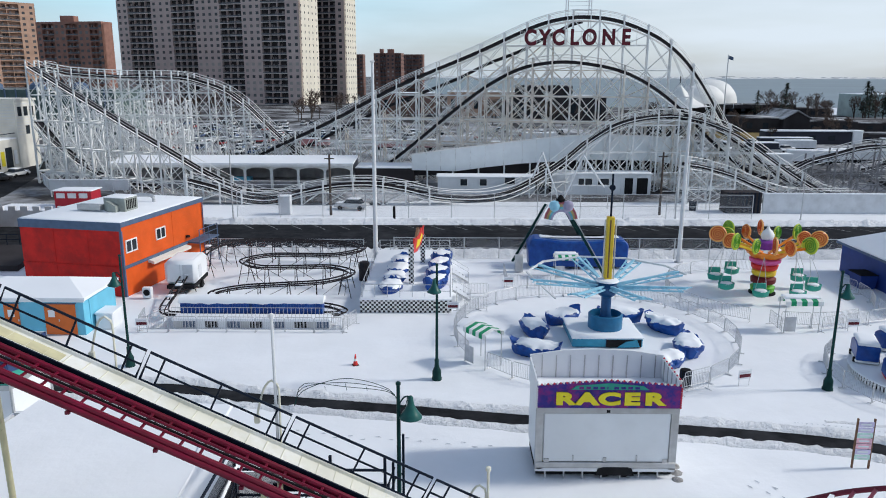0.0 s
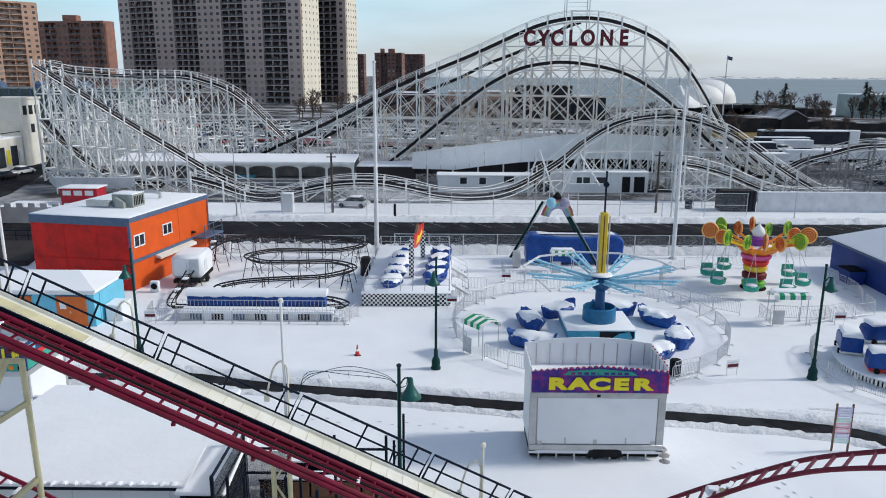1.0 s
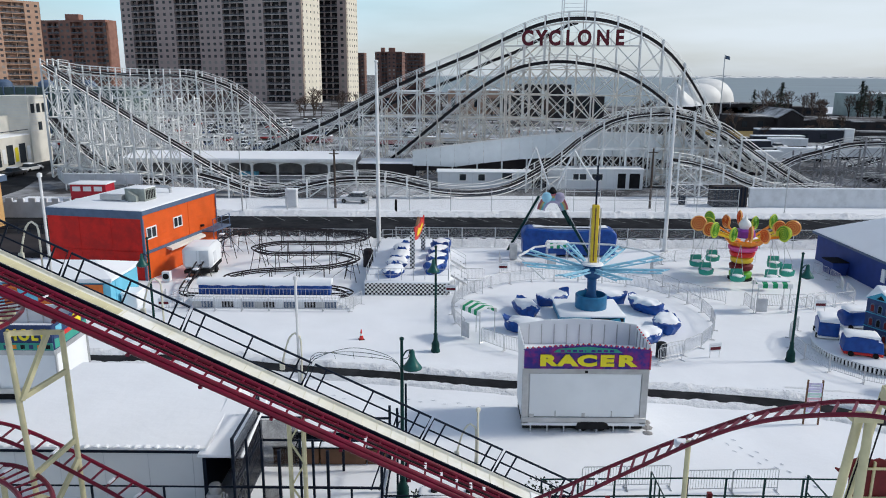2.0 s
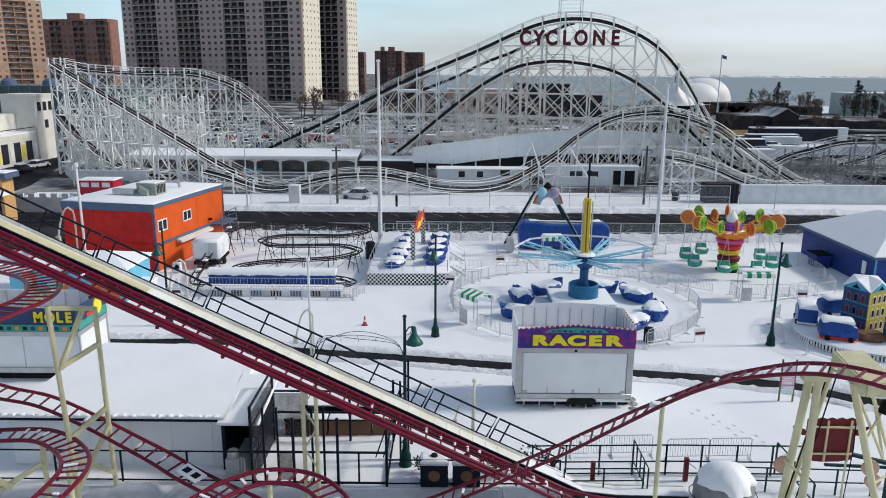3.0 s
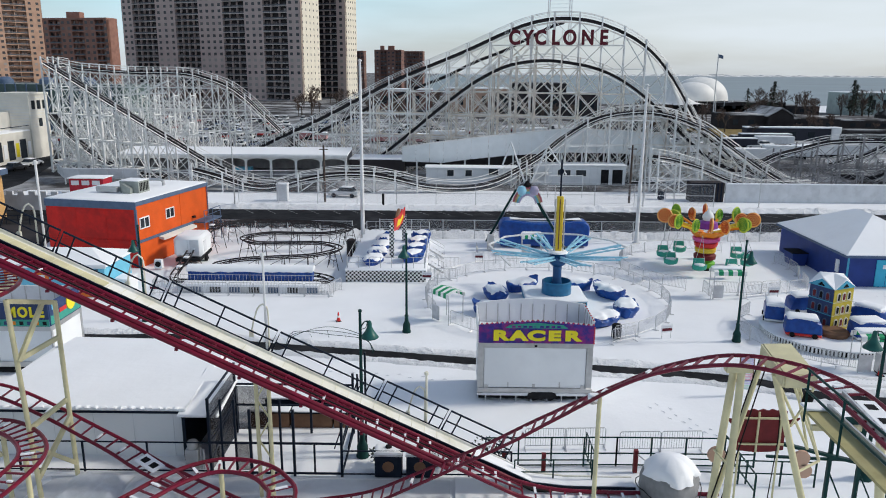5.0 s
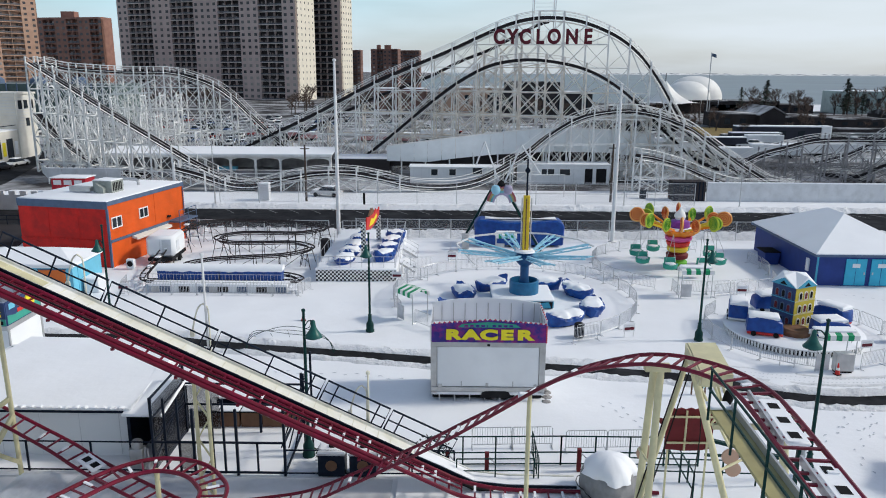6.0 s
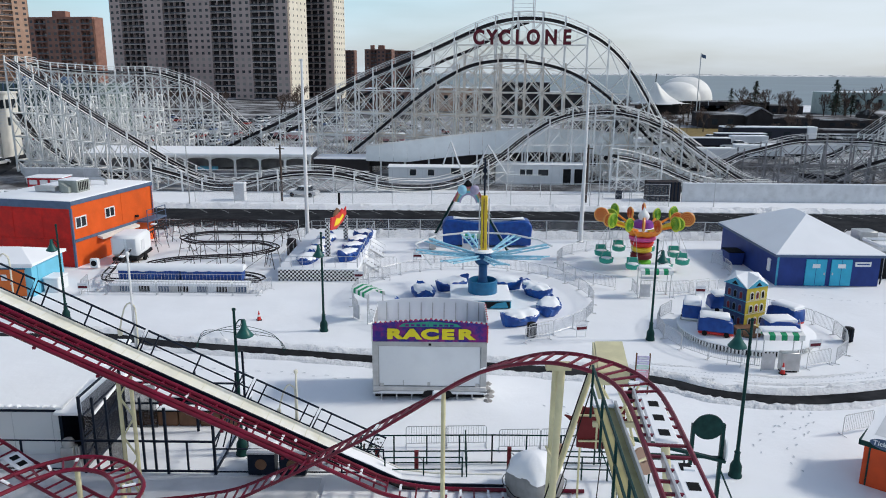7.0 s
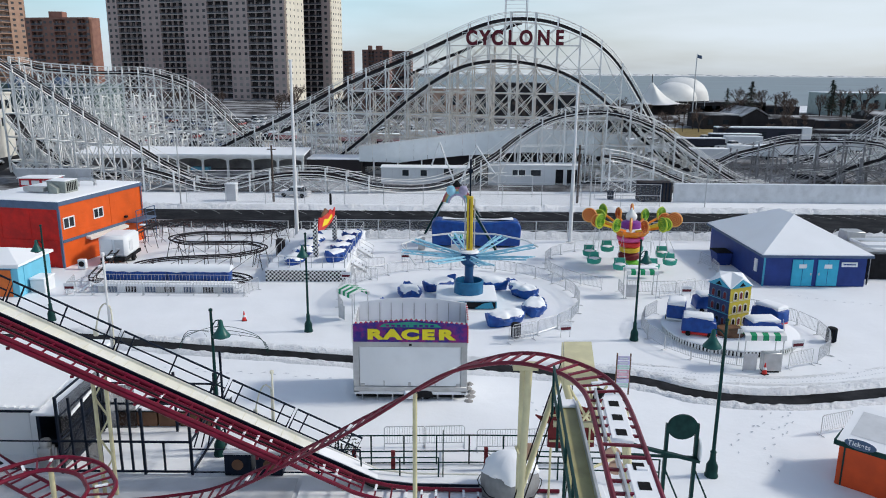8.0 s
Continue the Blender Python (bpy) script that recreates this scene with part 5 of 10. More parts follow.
# ---------------------------------------------------------------- the near red coaster
def tube_track(parent, pts, gauge=0.95, bank=0.0, tie=0.85, r=0.085, snow_ties=0.0, closed=False, spine=False, seed=3, snow_from=None):
    """Two steel rails with ladder ties; some ties carry snow."""
    curve = smooth_path(pts, 0.15, closed)
    l, rr = sides(curve, gauge / 2, bank, closed)
    rnd = random.Random(seed)
    part("rail", Geo().tube(l, r, 8, closed), RED_STEEL, parent, world_space=True)
    part("rail", Geo().tube(rr, r, 8, closed), RED_STEEL, parent, world_space=True)
    dist = 0
    k = 0
    for i in range(1, len(curve)):
        dist += (curve[i] - curve[i - 1]).length
        if dist >= tie:
            dist = 0
            k += 1
            g = Geo().beam(l[i], rr[i], 0.07, 0.06)
            t = part("tie", g, RED_STEEL, parent, world_space=True)
            wet = snow_ties if snow_from is None else (0.85 if curve[i].x > snow_from else 0.06)
            if rnd.random() < wet:
                up = Vector((0, 0, 0.07))
                f0 = rnd.uniform(0.1, 0.4)
                a, b = l[i].lerp(rr[i], f0), l[i].lerp(rr[i], f0 + rnd.uniform(0.2, 0.5))
                part("snow_strip", Geo().beam(a + up * 0.8, b + up * 0.8, 0.10, 0.05), SNOW_ROOF, t)
    if spine:
        part("spine", Geo().tube([p - Vector((0, 0, 0.42)) for p in curve], 0.15, 8, closed), RED_STEEL, parent, world_space=True)
        for i in range(4, len(curve), 8):
            part("bracket", Geo().beam(curve[i] - Vector((0, 0, 0.4)), curve[i], 0.06, 0.08), RED_STEEL, parent, world_space=True)
    return curve


def column(parent, foot, top, r=0.13, name="column"):
    return part(name, Geo().tube([foot, top], r, 10), CREAM, parent, world_space=True)


coaster = thing("steel_coaster", 3, 25, 0, label="crimson tubular steel coaster track on cream columns", category="roller coaster")
SLOPE = -0.487


def slope_z(x):
    return 2.27 + SLOPE * (x - 1.96)


main = [(x, 26.9, slope_z(x)) for x in (-26, -20, -14, -8, -2, 2.5)] + [(4.6, 26.87, 1.0), (5.6, 26.85, 0.56), (7.2, 26.8, 0.24), (9.5, 26.75, 0.18), (14, 26.7, 0.18)]
tube_track(coaster, main, 1.15, 0, 0.52, 0.09, snow_ties=0.3, seed=5, snow_from=-0.5)
heavy = [Vector((x, 26.28, slope_z(x) - 0.17)) for x in (-26, -20, -14, -8, -2, 2.5)]
part("spine", Geo().tube(smooth_path(heavy, 1.0), 0.115, 10), RED_STEEL, coaster, "heavy crimson tube beam", world_space=True)
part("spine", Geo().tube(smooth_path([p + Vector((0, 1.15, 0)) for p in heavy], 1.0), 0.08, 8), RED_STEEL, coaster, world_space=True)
for x in (0.33, -0.33):
    part("chain_guide", Geo().tube(smooth_path([(p[0], p[1] + x * 0.5, p[2] + 0.06) for p in main[:8]], 0.8), 0.045, 5), RED_STEEL, coaster, world_space=True)
for i in range(12):
    x = -25 + i * 2.4
    if x < 3:
        part("bolt_plate", Geo().box(-0.06, -0.05, -0.1, 0.06, 0.05, 0.0).turned(Matrix.Translation((x, 26.2, slope_z(x) - 0.27))), RED_STEEL, coaster, world_space=True)
part("chain", Geo().tube([(-26, 26.9, slope_z(-26) + 0.03), (3.6, 26.9, slope_z(3.6) + 0.03)], 0.05, 6), BLACK, coaster, "greasy black lift chain", world_space=True)
# walkway beside the slope: cream stringers, snow, railing panels
walk_pts = [(-26, slope_z(-26)), (-20, slope_z(-20)), (3.6, slope_z(3.6)), (4.9, 0.86), (6.1, 0.26), (7.6, 0.09), (10.6, 0.06)]
deck = thing("coaster_walkway", -4, 28, 0, label="sloping catwalk with snow beside the crimson track", category="walkway")
wl_geo, wl_edge, wl_edge2, trough = Geo(), Geo(), Geo(), Geo()
for (xa, za), (xb, zb) in zip(walk_pts, walk_pts[1:]):
    wl_geo.beam((xa, 28.11, za + 0.02), (xb, 28.11, zb + 0.02), 0.72, 0.10)
    trough.beam((xa, 27.56, za - 0.12), (xb, 27.56, zb - 0.12), 0.26, 0.06)
    wl_edge.beam((xa, 27.72, za + 0.0), (xb, 27.72, zb + 0.0), 0.06, 0.22)
    wl_edge2.beam((xa, 28.50, za + 0.06), (xb, 28.50, zb + 0.06), 0.07, 0.24)
for (xa, za), (xb, zb) in zip(walk_pts[2:], walk_pts[3:]):
    part("snow_drift", Geo().beam((xa, 28.12, za + 0.09), (xb + 0.03, 28.12, zb + 0.09), 0.70, 0.07), SNOW_ROOF, deck, "snow lying on the foot of the catwalk", world_space=True)
part("deck_snow", wl_geo, DUSTED, deck, "smooth snow on the catwalk", world_space=True)
part("stringer", wl_edge, NAVY_STEEL, deck, world_space=True)
part("chain_trough", trough, DARK_INSIDE, deck, "dark trough beside the deck", world_space=True)
part("stringer", wl_edge2, DUSTED, deck, "cream stringer dusted with snow", world_space=True)
part("deck_plate", Geo().beam((-26, 28.08, slope_z(-26) + 0.06), (-11.6, 28.08, slope_z(-11.6) + 0.06), 0.46, 0.06), CREAM, deck, "bare cream plating", world_space=True)
for i in range(52):
    x = -25 + i * 0.54
    part("cleat", Geo().beam((x, 27.76, slope_z(x) + 0.078), (x, 28.46, slope_z(x) + 0.078), 0.03, 0.025), PALE_CREAM, deck, world_space=True)
RAIL_X = [-22.4, -18.0, -13.75, -9.45, -5.0, -0.5, 2.28, 5.2]
LEAN = math.atan(-SLOPE)


def rail_point(x, h):
    """A point of the railing, h above the walkway and square to its slope."""
    return (x + h * math.sin(LEAN), 28.62, max(slope_z(x), 0.15 - h * 0.08) + h * math.cos(LEAN))


for xa, xb in zip(RAIL_X, RAIL_X[1:]):
    xa, xb = xa - 0.22, xb - 0.22
    rp = part("rail_panel", Geo().tube([rail_point(xa + 0.06, 0.1), rail_point(xa + 0.06, 1.15), rail_point(xb - 0.06, 1.15), rail_point(xb - 0.06, 0.1)], 0.045, 6), NAVY_STEEL, deck, "dark navy tubular railing panel", world_space=True)
    for h in (0.16, 0.64):
        part("mid_rail", Geo().tube([rail_point(xa + 0.06, h), rail_point(xb - 0.06, h)], 0.034, 6), NAVY_STEEL, rp)
    n = max(1, round((xb - xa) / 2.1))
    for x in [xa + 0.5] + [xa + (xb - xa) * k / n for k in range(1, n)] + [xb - 0.5]:
        part("post", Geo().tube([rail_point(x, 0.05), rail_point(x, 1.15)], 0.036, 6), NAVY_STEEL, rp)
for x, f in ((-5.1, 1), (-22.5, 0)):
    z = slope_z(x)
    if f:
        # lattice tower under the slope
        tw = Geo()
        for dx, dy in ((0.26, 0), (-0.26, 0)):
            tw.tube([(x + dx, 26.9 + dy, 0), (x + dx, 26.9 + dy, z - 0.25)], 0.085, 8)
        part("tower_leg", tw, CREAM, coaster, world_space=True)
        k = max(2, int(z / 0.9))
        for j in range(k):
            za, zb = (z - 0.3) * j / k, (z - 0.3) * (j + 1) / k
            s = 0.26 if j % 2 else -0.26
            part("lacing", Geo().beam((x - s, 26.9, za), (x + s, 26.9, zb), 0.06, 0.06), CREAM, coaster, world_space=True)
    else:
        column(coaster, (x, 26.9, 0), (x, 26.9, z - 0.2), 0.12)

# rising hill that crosses over the slope and turns
hill = [(-12, 22.5, 0.3), (-8, 24.4, 0.22), (-5, 25.5, 0.2), (-2.6, 26.0, 0.22), (-0.75, 26.15, 0.5), (1.05, 26.0, 1.4), (2.7, 25.7, 2.38), (4.51, 25.2, 3.6), (6.22, 24.7, 4.85), (7.8, 23.9, 6.18), (9.3, 22.6, 7.65), (10.5, 21.5, 8.5), (11.5, 20.75, 8.90), (12.4, 20.0, 9.03), (13.05, 19.1, 9.08),
        (13.36, 18.0, 9.1), (13.38, 16.8, 9.1), (13.25, 15, 9.1), (13.05, 12.6, 9.1), (12.85, 9.5, 9.1)]
tube_track(coaster, hill, 1.02, 0, 0.44, 0.068, snow_ties=0.13, seed=8)
for px0, y0, y1, skew in ((13.02, 15.1, 17.5, 6), (12.9, 11.9, 14.0, 5)):
    m_ = pose(px0, y0, 9.02, 0, 0, -skew)
    sp_ = part("snow_plate", Geo().box(0, 0, 0, 0.58, y1 - y0, 0.12).turned(m_), SNOW_ROOF, coaster, "snow caught on the brake plate", world_space=True, bevel=0.04)
    for k in range(3):
        part("plate_hole", Geo().box(0.16, 0.2 + k * 0.8, 0.122, 0.42, 0.52 + k * 0.8, 0.128).turned(m_), BLACK, sp_)
    part("brake_fin", Geo().box(-0.16, -0.1, 0.0, -0.10, y1 - y0 + 0.3, 0.22).turned(m_), GALV, coaster, world_space=True)
part("switch_plate", Geo().box(7.55, 23.8, 6.0, 7.95, 24.1, 6.25), SNOW_ROOF, coaster, "snow lodged at the joint plate", world_space=True, bevel=0.05)
for c, t in (((7.95, 23.85, 0), (7.95, 23.85, 6.25)), ((5.1, 25.0, 0), (5.1, 25.0, 4.2))):
    if c[0] > 6:
        column(coaster, c, t, 0.085)
# paired legs of the high turn
for foot, top, r in (((11.75, 22.9, 0), (11.58, 21.2, 8.5), 0.125), ((11.42, 20.5, 0), (11.72, 20.95, 8.6), 0.12), ((10.6, 21.3, 0), (13.35, 23.1, 8.3), 0.10),
                     ((15.4, 21.0, 0), (12.75, 20.9, 8.4), 0.115), ((14.9, 17.0, 0), (13.8, 17.0, 8.9), 0.12), ((13.3, 12.0, 0), (13.1, 12.0, 8.9), 0.14)):
    column(coaster, foot, top, r, "leg")
for a, b in (((11.48, 21.9, 5.2), (11.6, 20.75, 5.2)), ((13.2, 23.0, 8.0), (13.0, 20.9, 8.2)), ((13.0, 20.9, 7.9), (14.3, 21.3, 5.6)), ((13.3, 21.0, 8.3), (14.9, 21.6, 5.0)), ((14.3, 21.3, 5.6), (13.6, 21.5, 8.4)), ((13.45, 20.9, 6.6), (14.4, 21.6, 7.6)), ((13.9, 20.9, 5.0), (14.9, 21.6, 5.0)), ((14.9, 21.6, 5.0), (13.9, 22.4, 8.5))):
    part("brace", Geo().tube([a, b], 0.045, 6), CREAM, coaster, world_space=True)
for dx in (-0.14, 0.16):
    part("cable", Geo().tube([(13.3 + dx, 22.95, 8.2), (12.0 + dx * 1.2, 22.0, 4.4), (10.62 + dx, 21.2, 0.1)], 0.025, 5), BLACK, coaster, "black cable strapped to the leg", world_space=True)
part("cable", Geo().tube([(13.15, 21.2, 8.3), (13.25, 21.2, 6.0), (13.0, 21.3, 0.2)], 0.018, 5), BLACK, coaster, world_space=True)
part("drive_motor", Geo().lathe([(0.03, -0.24), (0.13, -0.23), (0.16, -0.14), (0.16, 0.14), (0.12, 0.22), (0.03, 0.23)], 14).turned(pose(14.05, 21.2, 7.45, 0, 20, 20)), BLACK, coaster, "black drive motor under the platform", world_space=True)
part("turn_beam", Geo().box(11.2, 20.8, 8.45, 12.0, 21.1, 8.65), CREAM, coaster, world_space=True)
# catwalk along the high turn
cat = thing("high_catwalk", 12.3, 17, 8.7, label="cream steel catwalk with yellow floor beside the high turn", category="walkway")
part("platform", Geo().prism([(12.70, 20.1), (13.66, 20.12), (14.04, 22.75), (13.09, 22.72)], 8.62, 8.72), CREAM, cat, "cream platform plate", world_space=True)
part("platform_edge", Geo().beam((12.70, 20.08, 8.5), (13.66, 20.1, 8.5), 0.06, 0.4), CREAM, cat, world_space=True)
part("platform_edge", Geo().beam((12.66, 20.1, 8.5), (13.05, 22.72, 8.5), 0.06, 0.4), CREAM, cat, world_space=True)
walk_line = [(12.30, 17.4, 8.84), (11.92, 13.0, 9.1), (11.6, 9.3, 9.34)]
for (xa, ya, za), (xb, yb, zb) in zip(walk_line, walk_line[1:]):
    part("floor", Geo().add([(xa - 0.27, ya, za - 0.08), (xa + 0.27, ya, za - 0.08), (xb + 0.27, yb, zb - 0.08), (xb - 0.27, yb, zb - 0.08), (xa - 0.27, ya, za), (xa + 0.27, ya, za), (xb + 0.27, yb, zb), (xb - 0.27, yb, zb)],
         [(0, 1, 2, 3), (7, 6, 5, 4), (0, 4, 5, 1), (1, 5, 6, 2), (2, 6, 7, 3), (3, 7, 4, 0)]), WORN_FLOOR, cat, "worn yellow grating floor", world_space=True)
    part("kerb_plate", Geo().beam((xa + 0.3, ya, za + 0.08), (xb + 0.3, yb, zb + 0.08), 0.06, 0.24), ALUMINIUM, cat, "grey kerb plate with snow", world_space=True)
    for h in (0.62, 1.2):
        part("hand_rail", Geo().tube([(xa - 0.36, ya, za + h), (xb - 0.36, yb, zb + h)], 0.035, 6), DARK_GREEN, cat, world_space=True)
    for f in (0.03, 0.5):
        x, y, z_ = xa + (xb - xa) * f, ya + (yb - ya) * f, za + (zb - za) * f
        part("post", Geo().tube([(x - 0.36, y, z_ - 0.25), (x - 0.36, y, z_ + 1.2)], 0.035, 6), DARK_GREEN, cat, world_space=True)
part("end_snow", Geo().box(12.0, 17.3, 8.85, 12.6, 17.75, 8.93), SNOW_ROOF, cat, world_space=True, bevel=0.03)
for y, x, z_ in ((16.8, 12.3, 8.8), (11.0, 11.75, 9.15)):
    part("bearer", Geo().beam((x - 0.4, y, z_ - 0.15), (13.2, y, z_ - 0.15), 0.1, 0.14), CREAM, cat, world_space=True)

# looping lower tracks on the far side
tube_track(coaster, [(-30, 32.5, 9.2), (-22, 31.6, 9.2), (-19.0, 30.6, 9.2), (-16.7, 29.2, 9.2), (-15.5, 27.6, 9.2), (-15.1, 26.0, 9.2), (-15.4, 24.0, 9.2), (-16.2, 21.5, 9.1), (-19, 19, 9.0), (-24, 17, 8.8)], 1.15, 0, 0.42, 0.085, snow_ties=0.1)
tube_track(coaster, [(-24, 28.9, 5.0), (-20, 28.8, 4.5), (-18.2, 28.5, 4.25), (-16.6, 28.5, 3.9), (-14.84, 28.45, 3.1), (-13.1, 28.3, 2.2), (-11.7, 28.0, 1.6), (-10.3, 27.4, 1.15), (-8.7, 26.6, 0.9), (-6.5, 25.3, 0.8), (-4, 23.5, 0.9), (-2, 20, 1.2)], 1.0, 0, 0.58, 0.075, snow_ties=0.2)
tube_track(coaster, [(-24, 25, 3.4), (-19.5, 26.5, 3.2), (-17.3, 26.85, 3.2), (-15.8, 26.8, 3.2), (-14.4, 25.9, 3.2), (-13.5, 24.7, 3.2), (-13.3, 23.2, 3.2), (-13.7, 21.0, 3.1), (-15, 18, 3)], 0.95, 0, 0.42, 0.085, snow_ties=0.3, seed=11)
tube_track(coaster, [(-12, 15, 3), (-9.8, 20, 2.8), (-8.6, 22.6, 2.65), (-7.6, 24.2, 2.6), (-6.4, 24.95, 2.6), (-5.0, 24.75, 2.6), (-4.0, 23.9, 2.6), (-3.5, 22.6, 2.6), (-4, 19, 2.5), (-6, 15, 2.4)], 0.95, 0, 0.42, 0.085, snow_ties=0.35, seed=17)
jp = part("switch_plate", Geo().box(-0.55, -0.33, 0, 0.55, 0.33, 0.06).turned(pose(-10.2, 27.35, 1.25, 0, 14, -28)), SNOW_ROOF, coaster, "snow-covered joint plate", world_space=True)
for dx in (-0.25, 0.25):
    part("plate_hole", Geo().box(dx - 0.15, -0.17, 0.062, dx + 0.15, 0.17, 0.066).turned(pose(-10.2, 27.35, 1.25, 0, 14, -28)), BLACK, jp)
for foot, top, r in (((-14.55, 26.6, 0), (-14.85, 26.5, 8.75), 0.10), ((-13.85, 28.3, 0), (-13.95, 28.3, 8.15), 0.10), ((-18.3, 24.5, 0), (-18.7, 24.5, 8.9), 0.20), ((-15.8, 26.6, 0), (-15.8, 26.6, 3.1), 0.10),
                     ((-13.6, 24.4, 0), (-13.6, 24.4, 3.1), 0.10), ((-6.3, 24.8, 0), (-6.3, 24.8, 2.5), 0.10), ((-4.1, 23.8, 0), (-4.1, 23.8, 2.5), 0.10), ((-9.2, 21.8, 0), (-9.2, 21.8, 2.6), 0.1)):
    column(coaster, foot, top, r)
for a, b in (((-14.76, 26.5, 6.2), (-13.9, 28.3, 6.6)), ((-14.65, 26.5, 3.2), (-13.9, 28.3, 3.75)), ((-14.58, 26.6, 0.9), (-13.85, 28.3, 3.0)), ((-14.62, 26.6, 2.4), (-13.85, 28.3, 0.7)), ((-14.85, 26.5, 8.7), (-14.0, 28.3, 8.1)), ((-14.65, 26.5, 6.2), (-14.2, 27.9, 8.3)),
             ((-13.4, 25.6, 0.5), (-4.0, 24.4, 0.45)), ((-18.4, 24.6, 0.8), (-15.8, 26.4, 2.2)), ((-18.5, 24.5, 4.0), (-16.6, 25.6, 1.6))):
    part("brace", Geo().beam(a, b, 0.14, 0.18), CREAM, coaster, world_space=True)
part("cross_arm", Geo().beam((-15.9, 28.6, 8.75), (-15.3, 26.2, 9.0), 0.3, 0.3), CREAM, coaster, world_space=True)


# ---------------------------------------------------------------- small repeated things
def checker_material(name, size):
    m = bpy.data.materials.new(name)
    m.use_nodes = True
    n, l = m.node_tree.nodes, m.node_tree.links
    tc, ck = n.new("ShaderNodeTexCoord"), n.new("ShaderNodeTexChecker")
    ck.inputs["Scale"].default_value = 1 / size
    ck.inputs["Color1"].default_value, ck.inputs["Color2"].default_value = (0.84, 0.84, 0.82, 1), (0.012, 0.012, 0.014, 1)
    l.new(tc.outputs["Object"], ck.inputs["Vector"])
    nz, mx = n.new("ShaderNodeTexNoise"), n.new("ShaderNodeMixRGB")
    nz.inputs["Scale"].default_value = 3
    mx.blend_type, mx.inputs["Fac"].default_value = "MULTIPLY", 0.15
    l.new(ck.outputs["Color"], mx.inputs["Color1"])
    l.new(nz.outputs["Color"], mx.inputs["Color2"])
    l.new(mx.outputs["Color"], n["Principled BSDF"].inputs["Base Color"])
    n["Principled BSDF"].inputs["Roughness"].default_value = 0.5
    return m


CHECKER = checker_material("black and white check", 0.172)


def street_lamp(x, y, h, arm, shade_drop=1.0, reach=0.42, first=[]):
    """Cast post with a bell shade hung on a short arm that points to arm (degrees)."""
    s = thing("street_lamp", x, y, 0, arm, "dark green cast lamp post with bell-shaped shade", "street lamp", "lamp posts")
    part("base", Geo().lathe([(0.30, 0), (0.30, 0.12), (0.26, 0.18), (0.26, 0.55), (0.20, 0.68), (0.14, 0.8), (0.12, 1.15), (0.15, 1.2), (0.09, 1.28)], 12), DARK_GREEN, s)
    part("post", Geo().lathe([(0.085, 1.25), (0.075, h * 0.6), (0.062, h - 0.1), (0.09, h - 0.08), (0.09, h), (0.03, h + 0.04)], 10), DARK_GREEN, s)
    z = h - shade_drop
    part("arm", Geo().tube(smooth_path([(0.03, 0, z + 0.15), (reach * 0.5, 0, z + 0.42), (reach, 0, z + 0.42)], 0.1), 0.03, 6), DARK_GREEN, s)
    part("arm_brace", Geo().tube(smooth_path([(0.03, 0, z + 0.05), (reach * 0.6, 0, z + 0.12), (reach * 0.75, 0, z + 0.40)], 0.1), 0.018, 5), DARK_GREEN, s)
    sh = part("shade", Geo().lathe([(0.04, z + 0.46), (0.09, z + 0.40), (0.11, z + 0.22), (0.13, z + 0.12), (0.20, z - 0.02), (0.29, z - 0.16), (0.40, z - 0.30), (0.40, z - 0.34), (0.30, z - 0.33)], 20, cx=reach), LAMP_GREEN, s, "dark teal bell shade")
    part("lens", Geo().lathe([(0.28, z - 0.32), (0.22, z - 0.42), (0.1, z - 0.47)], 14, cx=reach), GLASS_DARK, sh)
    return s


street_lamp(-1.5, 30.4, 7.2, 0, 0.95)
street_lamp(-0.42, 47.3, 7.0, 250, 1.2)
street_lamp(21.9, 46.2, 7.0, 5, 1.2)
street_lamp(21.1, 28.92, 7.47, 185, 0.9, 0.55)
street_lamp(-19.2, 49.07, 7.0, 190, 1.5)

barrier = None


def crowd_barrier(x, y, rz):
    """A steel crowd-control barrier two metres long."""
    global barrier
    if barrier is None:
        barrier = thing("crowd_barrier", x, y, 0, rz, "galvanised steel crowd barrier standing in the snow", "barrier", "crowd barriers")
        part("frame", Geo().tube([(-0.98, 0, 0.05), (-0.98, 0, 1.02), (-0.90, 0, 1.1), (0.90, 0, 1.1), (0.98, 0, 1.02), (0.98, 0, 0.05)], 0.022, 6), GALV, barrier)
        part("bottom_rail", Geo().tube([(-0.98, 0, 0.22), (0.98, 0, 0.22)], 0.018, 5), GALV, barrier)
        for e in (-0.98, 0.98):
            part("foot", Geo().tube([(e, -0.25, 0.03), (e, 0.25, 0.03)], 0.02, 5), GALV, barrier)
        bar = Geo().tube([(0, 0, 0.22), (0, 0, 1.1)], 0.010, 4).mesh("bar", GALV)
        for i in range(15):
            ob = part("bar", bar, None, barrier)
            ob.location = (-0.84 + i * 0.12, 0, 0)
        return barrier
    return copy_thing(barrier, pose(x, y, 0, 0, 0, rz))


def barrier_ring(cx, cy, r, a0, a1, skip=()):
    n = max(1, round(radians(a1 - a0) * r / 2.05))
    for i in range(n):
        a = a0 + (a1 - a0) * (i + 0.5) / n
        if any(s0 < a < s1 for s0, s1 in skip):
            continue
        crowd_barrier(cx + r * math.cos(radians(a)), cy + r * math.sin(radians(a)), a + 90)


def barrier_line(x0, y0, x1, y1):
    d = math.hypot(x1 - x0, y1 - y0)
    n = max(1, round(d / 2.05))
    for i in range(n):
        f = (i + 0.5) / n
        crowd_barrier(x0 + (x1 - x0) * f, y0 + (y1 - y0) * f, math.degrees(math.atan2(y1 - y0, x1 - x0)))


